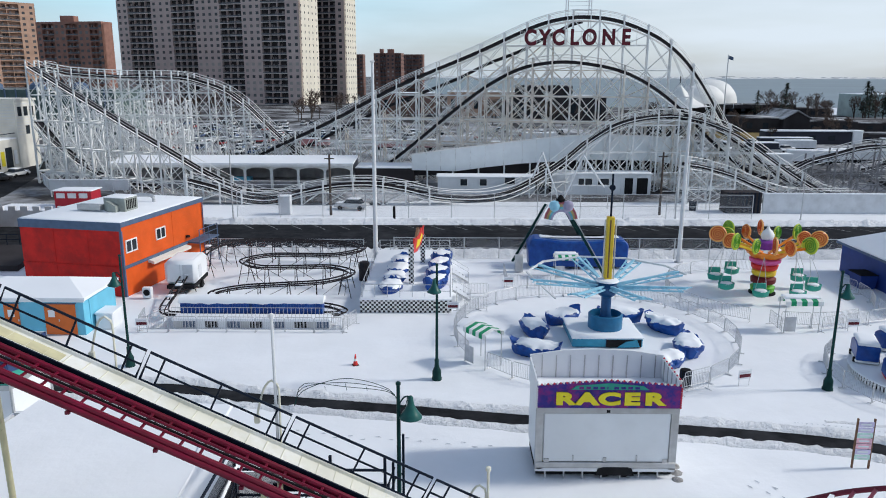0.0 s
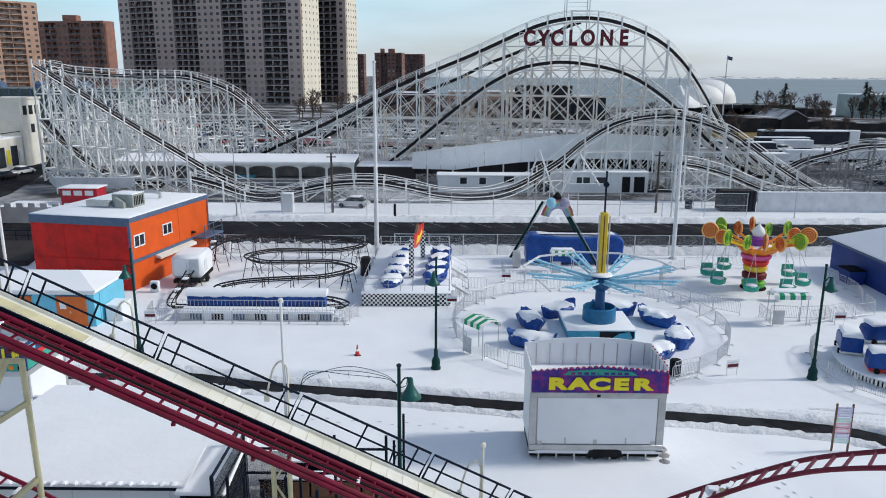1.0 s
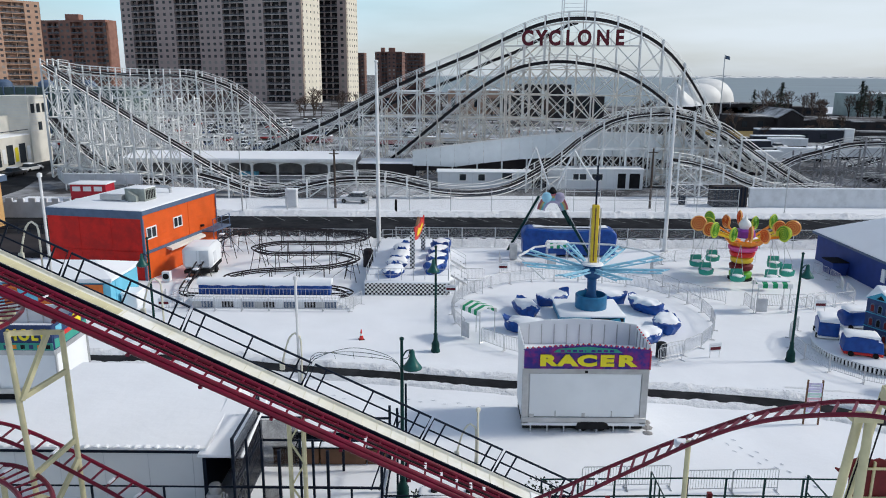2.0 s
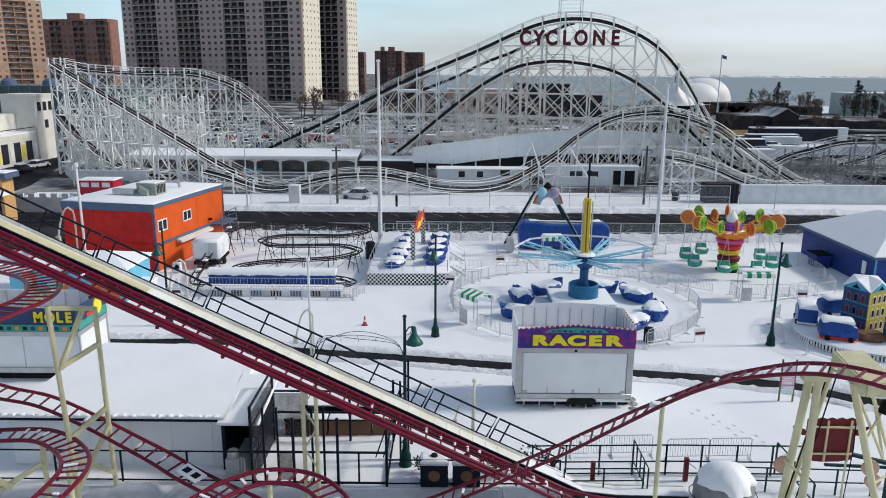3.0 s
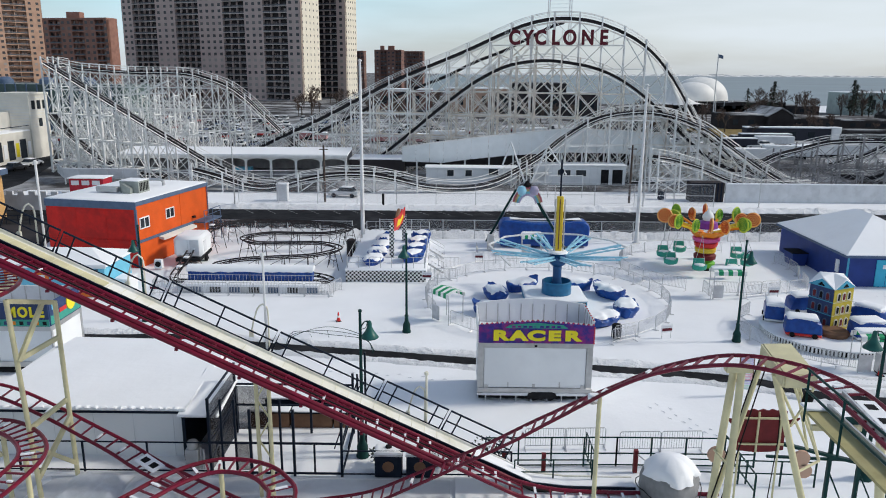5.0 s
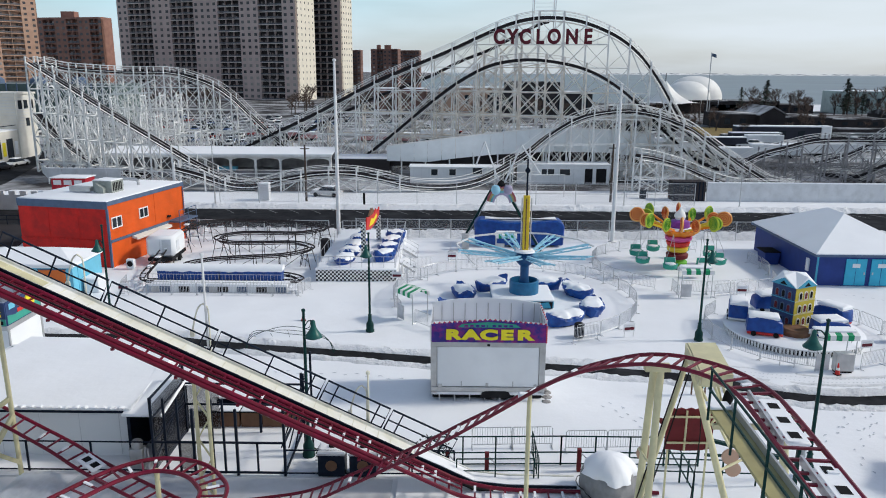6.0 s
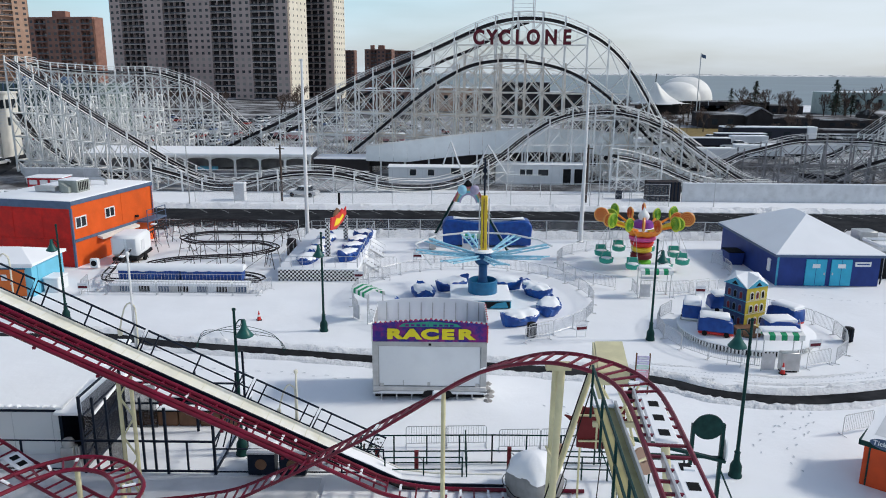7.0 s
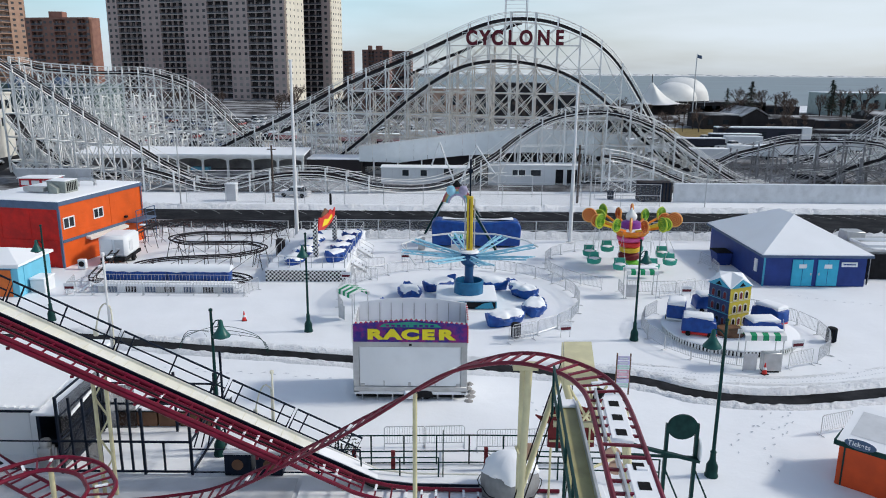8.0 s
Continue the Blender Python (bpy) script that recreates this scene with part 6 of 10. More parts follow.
barrier_ring(10.1, 54.7, 9.4, -155, 205, skip=((-160, -147), (200, 210), (-112, -62)))
barrier_line(13.2, 45.2, 15.2, 46.2)
barrier_ring(26.0, 64.6, 7.7, 60, 300, skip=((245, 262),))
barrier_ring(26.0, 64.6, 7.7, -30, 20)
barrier_line(23.4, 55.6, 23.4, 57.6)
barrier_line(26.2, 55.8, 32.4, 58.2)
barrier_line(32.4, 58.2, 33.0, 61.0)
barrier_ring(28.9, 47.2, 6.0, 130, 245)
barrier_ring(28.9, 47.2, 6.0, -55, 62)
barrier_line(25.7, 42.1, 27.3, 41.3)
barrier_line(29.8, 41.2, 32.4, 42.3)
barrier_line(31.3, 44.6, 33.3, 49.4)
for a in ((-21.2, 55.3, -7.0, 55.2), (-7.0, 55.2, -6.3, 57.2), (-21.2, 55.3, -21.6, 57.5), (1.0, 60.2, 3.4, 60.2), (0.9, 60.2, 0.9, 62.2), (1.5, 64.0, 3.5, 64.0), (5.0, 66.6, 8.8, 66.4), (5.2, 66.8, 5.2, 70.4)):
    barrier_line(*a)


def striped_booth(x, y, w, d, h, rz=0, name="ride_entrance", snowy=True):
    """A gate booth: four posts under a green and white striped canopy."""
    s = thing(name, x, y, 0, rz, "ride gate under a green and white striped canopy", "ride gate", "ride gates")
    for i in (-1, 1):
        for j in (-1, 1):
            part("post", Geo().tube([(i * w / 2, j * d / 2, 0), (i * w / 2, j * d / 2, h)], 0.035, 6), GALV, s)
    n = 7
    for k in range(n):
        x0, x1 = -w / 2 - 0.1 + (w + 0.2) * k / n, -w / 2 - 0.1 + (w + 0.2) * (k + 1) / n
        pr = [(-d / 2 - 0.12, h - 0.32), (-d / 2 - 0.1, h), (0, h + 0.22), (d / 2 + 0.1, h), (d / 2 + 0.12, h - 0.32), (d / 2 + 0.08, h - 0.02), (0, h + 0.19), (-d / 2 - 0.07, h - 0.02)]
        g = Geo().wall_prism([(p, q) for p, q in pr], x0, x1).turned(pose(0, 0, 0, 0, 0, -90) @ Matrix.Diagonal((1, 1, 1, 1)))
        part("canopy_stripe", g, GREEN_STRIPE if k % 2 else WHITE_CANVAS, s)
    if snowy:
        part("snow_patch", snow_cap([(-w / 2, -d / 3), (w / 2, -d / 3), (w / 2, d / 2), (-w / 2, d / 2)], h + 0.12, h + 0.24), SNOW_ROOF, s)
    part("gate_panel", Geo().box(-w / 2, -d / 2 - 0.02, 0.1, -w / 2 + 0.8, -d / 2 + 0.02, 1.15), GALV, s)
    return s


striped_booth(2.4, 49.8, 1.9, 1.3, 2.3, -52, snowy=False)
striped_booth(28.4, 41.5, 2.3, 1.0, 2.35)
striped_booth(24.8, 56.2, 2.4, 1.0, 2.3)
striped_booth(10.6, 69.9, 1.9, 1.0, 2.0)
box = thing("control_cabinet", 28.9, 41.0, 0, label="grey metal control cabinet beside the ride gate", category="cabinet")
part("body", Geo().box(-0.55, -0.2, 0.1, 0.55, 0.3, 1.25), ALUMINIUM, box, bevel=0.03)
part("foot", Geo().box(-0.5, -0.15, 0, 0.5, 0.25, 0.1), DARK_INSIDE, box)


def notice_board(x, y, rz, w=0.85, h=0.55, z=0.45):
    s = thing("notice_board", x, y, 0, rz, "small white notice with red band on the fence", "sign", "fence notices")
    part("panel", Geo().box(-w / 2, -0.02, z, w / 2, 0.02, z + h), WHITE_PANEL, s)
    part("band", Geo().box(-w / 2 + 0.06, -0.03, z + 0.1, w / 2 - 0.06, -0.02, z + h * 0.55), LETTER_RED, s)
    part("line", Geo().box(-w / 2 + 0.1, -0.03, z + h * 0.7, w / 2 - 0.1, -0.02, z + h * 0.82), GREY_WALL, s)
    for e in (-1, 1):
        part("leg", Geo().tube([(e * w * 0.4, 0.03, 0), (e * w * 0.4, 0.03, z + h)], 0.018, 5), GALV, s)


for a in ((5.3, 66.3, 0), (17.3, 46.6, 15), (28.5, 55.9, 0), (31.9, 43.9, 10), (0.6, 59.3, 0), (-20.9, 55.1, 0)):
    notice_board(*a)


def traffic_cone(x, y):
    s = thing("traffic_cone", x, y, 0, 20, "orange traffic cone with white band standing in snow", "traffic cone", "traffic cones")
    part("foot", Geo().box(-0.19, -0.19, 0, 0.19, 0.19, 0.04), BLACK, s, bevel=0.01)
    part("cone", Geo().lathe([(0.15, 0.04), (0.11, 0.28), (0.10, 0.28), (0.03, 0.72), (0.02, 0.72)], 14), CANDY_RED, s)
    part("band", Geo().lathe([(0.112, 0.30), (0.082, 0.45), (0.07, 0.45)], 14), WHITE_CANVAS, s)


traffic_cone(-5.45, 49.4)
traffic_cone(28.4, 40.6)


def flag_pole(x, y, h, r, mat=POLE_WHITE, label="tall white tapered steel pole beside the street", group="tall poles"):
    s = thing("tall_pole", x, y, 0, 0, label, "pole", group)
    part("shaft", Geo().lathe([(r, 0), (r * 0.9, h * 0.4), (r * 0.86, h * 0.402), (r * 0.55, h), (0.02, h + 0.02)], 10), mat, s)
    part("base_plate", Geo().lathe([(r * 1.9, 0), (r * 1.9, 0.08), (r * 1.2, 0.14)], 10), GALV, s)
    part("cap", Geo().lathe([(0.03, h), (r * 0.9, h + 0.05), (r * 0.9, h + 0.18), (0.02, h + 0.28)], 8), mat, s)
    return s


flag_pole(-6.6, 74.7, 18.4, 0.22)
flag_pole(22.3, 75.4, 16.2, 0.22)
flag_pole(-25.5, 93.6, 8.4, 0.10, GALV, "thin grey steel street pole")
for x, y, h in ((-14.6, 98.8, 7.7), (27.3, 99.9, 8.0)):
    s = thing("utility_pole", x, y, 0, 0, "dark weathered wooden utility pole", "utility pole", "utility poles")
    part("shaft", Geo().lathe([(0.17, 0), (0.12, h), (0.02, h + 0.02)], 8), BARK, s)
    part("cross_bar", Geo().box(-0.6, -0.05, h - 0.6, 0.6, 0.05, h - 0.48), BARK, s)
flag_pole(28.6, 97.5, 8.2, 0.09, GALV, "thin grey steel street pole")
flag_pole(44.0, 97.0, 6.0, 0.08, GALV, "thin grey steel street pole")

# chain-link fences on both sides of the street
def link_fence(x0, x1, y, h, bay, label):
    f = thing("chain_link_fence", (x0 + x1) / 2, y, 0, 0, label, "fence")
    n = round((x1 - x0) / bay)
    pm = Geo().tube([(0, 0, 0), (0, 0, h)], 0.05, 6).mesh("post", GALV)
    for i in range(n + 1):
        ob = part("post", pm, None, f, world_space=True)
        ob.location = (x0 + (x1 - x0) * i / n, y, 0)
    for z in (h - 0.05, h * 0.5):
        part("rail", Geo().tube([(x0, y, z), (x1, y, z)], 0.035, 5), GALV, f, world_space=True)
    part("mesh", Geo().face((x0, y + 0.01, 0.1), (x1, y + 0.01, 0.1), (x1, y + 0.01, h - 0.05), (x0, y + 0.01, h - 0.05)), WIRE, f, "fine chain link mesh", world_space=True)


link_fence(-26, 38, 97.2, 3.1, 5.2, "tall grey chain-link fence along the far pavement")
link_fence(-5, 46, 76.6, 2.1, 3.4, "grey chain-link fence between rides and street")
link_fence(-36, -8, 77.0, 1.8, 3.4, "grey chain-link fence behind the small coaster")


# ---------------------------------------------------------------- covered boats round the swing tower
def covered_boat(x, y, rz, seed, length=2.7, width=1.7, height=1.15, name="covered_ride_boat", label="ride boat under a blue tarpaulin heaped with snow", group="covered boats", snow=6):
    """A boat-shaped hull under a drawn tarpaulin, peaks at both ends, snow lying in the sag."""
    s = thing(name, x, y, 0.02, rz, label, "ride vehicle", group)
    rnd = random.Random(seed)
    peak = [rnd.uniform(0.15, 0.5) for _ in range(2)]
    shape = [(-0.66, 0.0), (-0.80, 0.22), (-0.97, 0.55), (-1.0, 0.78), (-0.88, 0.93), (-0.55, 0.94), (0, 0.90), (0.55, 0.94), (0.88, 0.93), (1.0, 0.78), (0.97, 0.55), (0.80, 0.22), (0.66, 0.0)]
    m, n = 22, len(shape)

    def top(u):
        ends = (peak[0] if u > 0 else peak[1]) * abs(u) ** 5
        return height * (0.86 + 0.14 * noise.noise((u * 2.1, seed, 0)) + ends)

    def wide(u):
        return width / 2 * max(0.10, (1 - abs(u) ** 2.4)) ** 0.62 * (1 + 0.09 * noise.noise((u * 3.3, seed, 5)))

    verts, faces = [], []
    for i in range(m):
        u = -1 + 2 * i / (m - 1)
        for k, (v, h) in enumerate(shape):
            crease = 0.11 * noise.noise((u * 4 + seed, v * 3, h * 3)) + 0.035 * math.sin(u * 17 + k * 1.9 + seed)
            verts.append((length / 2 * u * (0.86 + 0.16 * h) + crease * 0.6, wide(u) * v + crease, max(0, top(u) * h + (crease if h > 0.1 else 0))))
    for i in range(m - 1):
        faces += [(i * n + k, i * n + k + 1, (i + 1) * n + k + 1, (i + 1) * n + k) for k in range(n - 1)]
    faces += [tuple(range(n)), tuple(reversed(range((m - 1) * n, m * n)))]
    part("tarpaulin", Geo().add(verts, faces), TARP_BLUE, s, "creased blue tarpaulin", angle=42)
    part("hull", Geo().prism([(length * 0.40 * math.cos(a * math.tau / 16), width * 0.34 * math.sin(a * math.tau / 16)) for a in range(16)], 0.0, 0.14), DARK_INSIDE, s, "dark hull bottom")
    # snow in the sag of the cover, its edge ragged
    g, w = Geo(), 13
    sv, sf = [], []
    for i in range(m):
        u = -0.93 + 1.72 * i / (m - 1) + 0.10 * noise.noise((seed, i * 0.2, 1))
        reach = 0.56 + 0.05 * snow + 0.26 * noise.noise((u * 3.1, seed + 4, 2))
        for k in range(w):
            v = (-1 + 2 * k / (w - 1)) * reach
            v = v + (0.16 * noise.noise((u * 6, k, seed)) if k in (0, w - 1) else 0)
            edge = max(abs(-1 + 2 * k / (w - 1)), abs(-1 + 2 * i / (m - 1)))
            z = top(u) * (0.93 - 0.30 * max(0, abs(v) - 0.86)) + 0.26 * (1 - edge ** 3) + 0.07 * noise.noise((u * 3, v * 2.4, seed)) - 0.05 * edge ** 8
            sv.append((length / 2 * u, wide(u) * v, z))
    for i in range(m - 1):
        sf += [(i * w + k, (i + 1) * w + k, (i + 1) * w + k + 1, i * w + k + 1) for k in range(w - 1)]
    part("snow_cover", Geo().add(sv, sf), SNOW_ROOF, s, angle=80)
    return s


for i, (x, y, a) in enumerate(((6.2, 55.4, 100), (8.55, 57.9, 40), (5.85, 51.3, 160), (12.8, 58.3, -20), (15.4, 56.1, -60), (15.8, 52.0, -100), (13.4, 49.3, -150), (7.9, 48.6, 200))):
    covered_boat(x, y, a, 3.1 * i + 1, 3.3, 1.9, 0.85)

tower = thing("swing_tower_ride", 10.9, 54.6, 0, label="yellow-masted tower ride with pale blue arms and teal base", category="fairground ride")
part("base_box", Geo().box(8.4, 52.6, 0.05, 13.0, 56.6, 0.62), TEAL, tower, "teal skirted base", world_space=True, bevel=0.04)
part("base_dark", Geo().box(10.6, 52.55, 0.05, 12.9, 52.6, 0.55), DARK_INSIDE, tower, world_space=True)
part("torn_sheet", Geo().wall_prism([(11.3, 0.05), (12.8, 0.1), (12.6, 0.58), (11.9, 0.45)], 52.48, 52.54), TEAL, tower, world_space=True)
part("base_seam", Geo().box(10.58, 52.56, 0.05, 10.63, 52.6, 0.62), HUB_BLUE, tower, world_space=True)
part("base_snow", snow_cap([(8.35, 52.55), (13.05, 52.55), (13.05, 56.65), (8.35, 56.65)], 0.62, 0.76), SNOW_ROOF, tower, world_space=True)
part("tub", Geo().lathe([(1.1, 0), (1.15, 0.1), (1.15, 1.05), (1.05, 1.12), (1.05, 0.6), (0.4, 0.6)], 26).turned(Matrix.Translation((10.9, 54.6, 0.65))), TUB_BLUE, tower, "blue steel tub", world_space=True)
part("lower_column", Geo().lathe([(0.5, 1.2), (0.40, 1.6), (0.34, 1.9), (0.34, 2.9), (0.55, 3.05), (0.72, 3.3), (0.78, 3.7), (0.5, 3.95)], 16).turned(Matrix.Translation((10.9, 54.6, 0))), HUB_BLUE, tower, "deep blue hub column", world_space=True)
part("hub_snow", Geo().lathe([(0.78, 4.0), (0.7, 4.12), (0.3, 4.18)], 16).turned(Matrix.Translation((10.9, 54.6, 0))), SNOW_ROOF, tower, world_space=True)
part("mast", Geo().box(10.66, 54.36, 4.05, 11.14, 54.84, 8.4), YELLOW, tower, "yellow square mast", world_space=True, bevel=0.05)
for dx in (-0.36, 0.36):
    part("guide_rail", Geo().tube([(10.9 + dx, 54.5, 4.1), (10.9 + dx, 54.5, 8.2)], 0.05, 6), GALV, tower, world_space=True)
part("mast_slot", Geo().box(10.82, 54.33, 4.3, 10.9, 54.36, 8.2), BROWN_BOARD, tower, world_space=True)
part("top_pole", Geo().tube([(10.9, 54.6, 8.4), (10.9, 54.6, 11.2)], 0.07, 8), NAVY_STEEL, tower, "dark top pole", world_space=True)
part("top_wheel", Geo().lathe([(0.05, -0.06), (0.2, -0.06), (0.2, 0.06), (0.05, 0.06)], 12).turned(pose(10.9, 54.6, 10.3, 90, 0, 0)), NAVY_STEEL, tower, world_space=True)
for k in range(8):
    a = radians(k * 45 + 12)
    c, s = math.cos(a), math.sin(a)
    pt = lambda r, z, o=0.0: (10.9 + r * c - o * s, 54.6 + r * s + o * c, z)
    arm = part("arm", Geo().beam(pt(0.6, 3.75), pt(5.2, 4.35), 0.16, 0.12), PALE_BLUE, tower, "pale blue truss arm", world_space=True)
    for o in (-0.32, 0.32):
        part("chord", Geo().beam(pt(0.6, 3.55, o * 0.4), pt(5.2, 4.25, o * 1.7), 0.08, 0.1), PALE_BLUE, arm)
    for j in range(9):
        r = 0.9 + j * 0.5
        o = 0.13 + (r - 0.6) * 0.09
        sg = 1 if j % 2 else -1
        part("lacing", Geo().beam(pt(r, 3.65 + (r - 0.6) * 0.14, o * sg), pt(r + 0.5, 3.72 + (r - 0.6) * 0.14, -o * sg), 0.05, 0.06), PALE_BLUE, arm)
ringp = [(10.9 + 5.4 * math.cos(radians(a)), 54.6 + 5.4 * math.sin(radians(a)), 4.35) for a in (170, 135, 100, 65, 30, 5)]
for a, b in zip(ringp, ringp[1:]):
    part("light_bar", Geo().beam(a, b, 0.12, 0.12), POLE_WHITE, tower, "white light bar", world_space=True)
part("light_bar", Geo().beam(ringp[0], (6.9, 50.9, 3.9), 0.1, 0.1), POLE_WHITE, tower, world_space=True)

# ---------------------------------------------------------------- lollipop swing ride
CX, CY = 26.1, 65.4
candy = thing("lollipop_swing_ride", CX, CY, 0, label="clown-topped swing ride with spiral lollipops and mint gondolas", category="fairground ride")
part("floor_disc", Geo().lathe([(1.05, 0), (1.05, 0.1), (0.3, 0.12)], 24), DARK_INSIDE, candy)
part("pot", Geo().lathe([(0.76, 0.1), (0.92, 0.25), (0.96, 0.6), (0.76, 0.75), (0.72, 0.9)], 20), LIME, candy, "lime scalloped foot")
part("band", Geo().lathe([(0.68, 0.8), (0.96, 0.95), (1.00, 1.3), (0.80, 1.45), (0.76, 1.6)], 20), MAROON, candy, "red swollen band")
part("band", Geo().lathe([(0.76, 1.5), (0.92, 1.62), (0.96, 1.95), (0.80, 2.05)], 20), YELLOW, candy)
part("band", Geo().lathe([(0.80, 2.0), (1.00, 2.15), (1.08, 2.45), (0.92, 2.55)], 20), CANDY_RED, candy)
part("band", Geo().lathe([(0.92, 2.5), (1.20, 2.7), (1.24, 2.95), (0.96, 3.05)], 20), PINK, candy, "pink top bowl")
part("crown", Geo().lathe([(0.96, 3.0), (1.28, 3.2), (1.60, 3.6), (0.80, 3.7), (0.64, 4.0)], 20, wobble=lambda a, z: 1 + 0.12 * math.sin(8 * a)), CANDY_ORANGE, candy, "orange petal crown")
part("collar", Geo().lathe([(0.85, 3.7), (0.95, 3.9), (0.85, 4.35), (0.5, 4.5)], 18, wobble=lambda a, z: 1 + 0.05 * math.sin(9 * a)), material("violet enamel", (0.22, 0.04, 0.30), 0.4, vary=0.15), candy, "violet collar")
part("clown_figure", Geo().lathe([(0.4, 4.5), (0.52, 4.75), (0.5, 4.95), (0.36, 5.2), (0.22, 5.3), (0.15, 5.4), (0.04, 5.65)], 16), WHITE_CANVAS, candy, "plain white painted figure")
disc_mats = [(LOLLY_AMBER, LOLLY_RUST), (LOLLY_LIME, LOLLY_GREEN), (LOLLY_LIME, LOLLY_GREEN), (LOLLY_AMBER, LOLLY_RUST)]


def lollipop(az, reach, z, r, k):
    """A spiral disc at the end of an arm, standing edge-on to the ring."""
    a = radians(az)
    dx, y = reach * math.cos(a), reach * math.sin(a)
    m = pose(dx, y, z, 90, 0, az + 12 * math.sin(k * 2.3))
    d = part("lollipop", Geo().lathe([(0.05, -0.07), (r - 0.05, -0.07), (r, 0), (r - 0.05, 0.07), (0.05, 0.07)], 20).turned(m), disc_mats[k % 4][0], candy, "spiral lollipop disc")
    sp = [(0.06 * q / 4 * math.cos(q * 0.62) * r / 0.6, 0.06 * q / 4 * math.sin(q * 0.62) * r / 0.6, 0.075) for q in range(2, 36)]
    for sg in (1, -1):
        part("spiral", Geo().tube([Vector((p, q, c * sg)) for p, q, c in sp], 0.052, 5).turned(m), disc_mats[k % 4][1], d)
    part("stick", Geo().beam((dx * 0.24, y * 0.24, 3.55), (dx * 0.9, y * 0.9, z - 0.35), 0.12, 0.18), CANDY_ORANGE if k % 3 else YELLOW, candy, "painted flat arm")


for k in range(16):
    lollipop(k * 360 / 16 + 8, 3.8 if k % 2 else 3.2, 4.75 if k % 2 else 4.5, 0.70 if k % 2 else 0.64, k)
for k in range(8):
    a = radians(k * 45 + 20)
    gx, gy = 3.7 * math.cos(a), 3.7 * math.sin(a)
    gd = part("gondola", Geo().lathe([(0.3, 0), (0.55, 0.12), (0.62, 0.55), (0.56, 0.55), (0.45, 0.2), (0.1, 0.15)], 14).turned(pose(gx, gy, 0.65, 0, 0, 0) @ Matrix.Diagonal((1.1, 0.75, 1, 1))), MINT, candy, "mint swing gondola")
    part("gondola_back", Geo().box(gx - 0.5, gy + 0.28, 1.15, gx + 0.5, gy + 0.36, 1.7), MINT, gd, bevel=0.03)
    part("seat_snow", Geo().lathe([(0.5, 1.15), (0.42, 1.24), (0.1, 1.28)], 10, gx, gy), SNOW_ROOF, gd)
    for e in (-0.5, 0.5):
        part("hanger", Geo().tube([(gx + e, gy, 1.1), (gx + e * 0.6, gy, 2.0), (gx * 0.86, gy * 0.86, 3.7)], 0.022, 5), GALV, gd)
part("snow_dust", Geo().lathe([(1.4, 3.62), (1.0, 3.78), (0.85, 3.82)], 16), SNOW_ROOF, candy)

# ---------------------------------------------------------------- little town car ride
HX, HY = 28.8, 47.6
town = thing("town_car_ride", HX, HY, 0, label="round children's car ride with a painted model house", category="fairground ride")
part("deck", Geo().lathe([(4.5, 0.42), (4.5, 0.5), (4.4, 0.55), (0.5, 0.57)], 48), SNOW_ROOF, town, "snow-covered round deck")
part("skirt", Geo().lathe([(4.3, 0.0), (4.3, 0.42), (4.2, 0.42)], 48), DARK_INSIDE, town)
picket = Geo().box(-0.055, -0.02, 0.02, 0.055, 0.02, 0.52).mesh("picket", WHITE_CANVAS)
for k in range(120):
    a = k * math.tau / 120
    ob = part("picket", picket, None, town)
    ob.matrix_basis = pose(4.42 * math.cos(a), 4.42 * math.sin(a), 0, 0, 0, math.degrees(a) + 90)
house = thing("model_house", HX - 0.05, HY + 0.35, 0.55, 26, "three-storey model house, navy and yellow, snowy gables", "model house")
house.scale = (0.82, 0.82, 1.0)
part("block", Geo().box(-1.15, -1.15, 0, 1.15, 1.15, 3.0), HOUSE_NAVY, house, "dark navy painted sides")
part("yellow_panel", Geo().box(-1.17, -1.20, 0.0, 1.17, -1.15, 3.0), OLIVE_YELLOW, house, "yellow painted side")
part("roof", Geo().add([(-1.26, -1.26, 3.0), (1.26, -1.26, 3.0), (1.26, 1.26, 3.0), (-1.26, 1.26, 3.0), (0, -1.26, 3.68), (1.26, 0, 3.68), (0, 1.26, 3.68), (-1.26, 0, 3.68), (0, 0, 3.86)],
     [(3, 2, 1, 0), (0, 4, 8, 7), (4, 1, 5, 8), (8, 5, 2, 6), (7, 8, 6, 3), (0, 1, 4), (1, 2, 5), (2, 3, 6), (3, 0, 7)]), SNOW_ROOF, house, "cross-gabled roof under snow", angle=20)
for w in range(3):
    for st_ in range(3):
        z, u = 0.3 + st_ * 0.92, -0.82 + w * 0.62
        shape = [(u, z), (u + 0.4, z), (u + 0.4, z + 0.46), (u + 0.32, z + 0.56), (u + 0.2, z + 0.6), (u + 0.08, z + 0.56), (u, z + 0.46)]
        inner = [(u + 0.07, z + 0.06), (u + 0.33, z + 0.06), (u + 0.33, z + 0.44), (u + 0.2, z + 0.52), (u + 0.07, z + 0.44)]
        a = part("window", Geo().wall_prism(shape, -1.25, -1.20), STUCCO, house, "arched window with pale trim")
        part("pane", Geo().wall_prism(inner, -1.265, -1.25), MAROON if w % 2 else BLACK, a)
        b = part("window", Geo().wall_prism(shape, -1.20, -1.15).turned(pose(0, 0, 0, 0, 0, -90)), SLATE_TRIM, house, "arched window with grey trim")
        part("pane", Geo().wall_prism(inner, -1.215, -1.20).turned(pose(0, 0, 0, 0, 0, -90)), BLACK if w % 2 else MAROON, b)
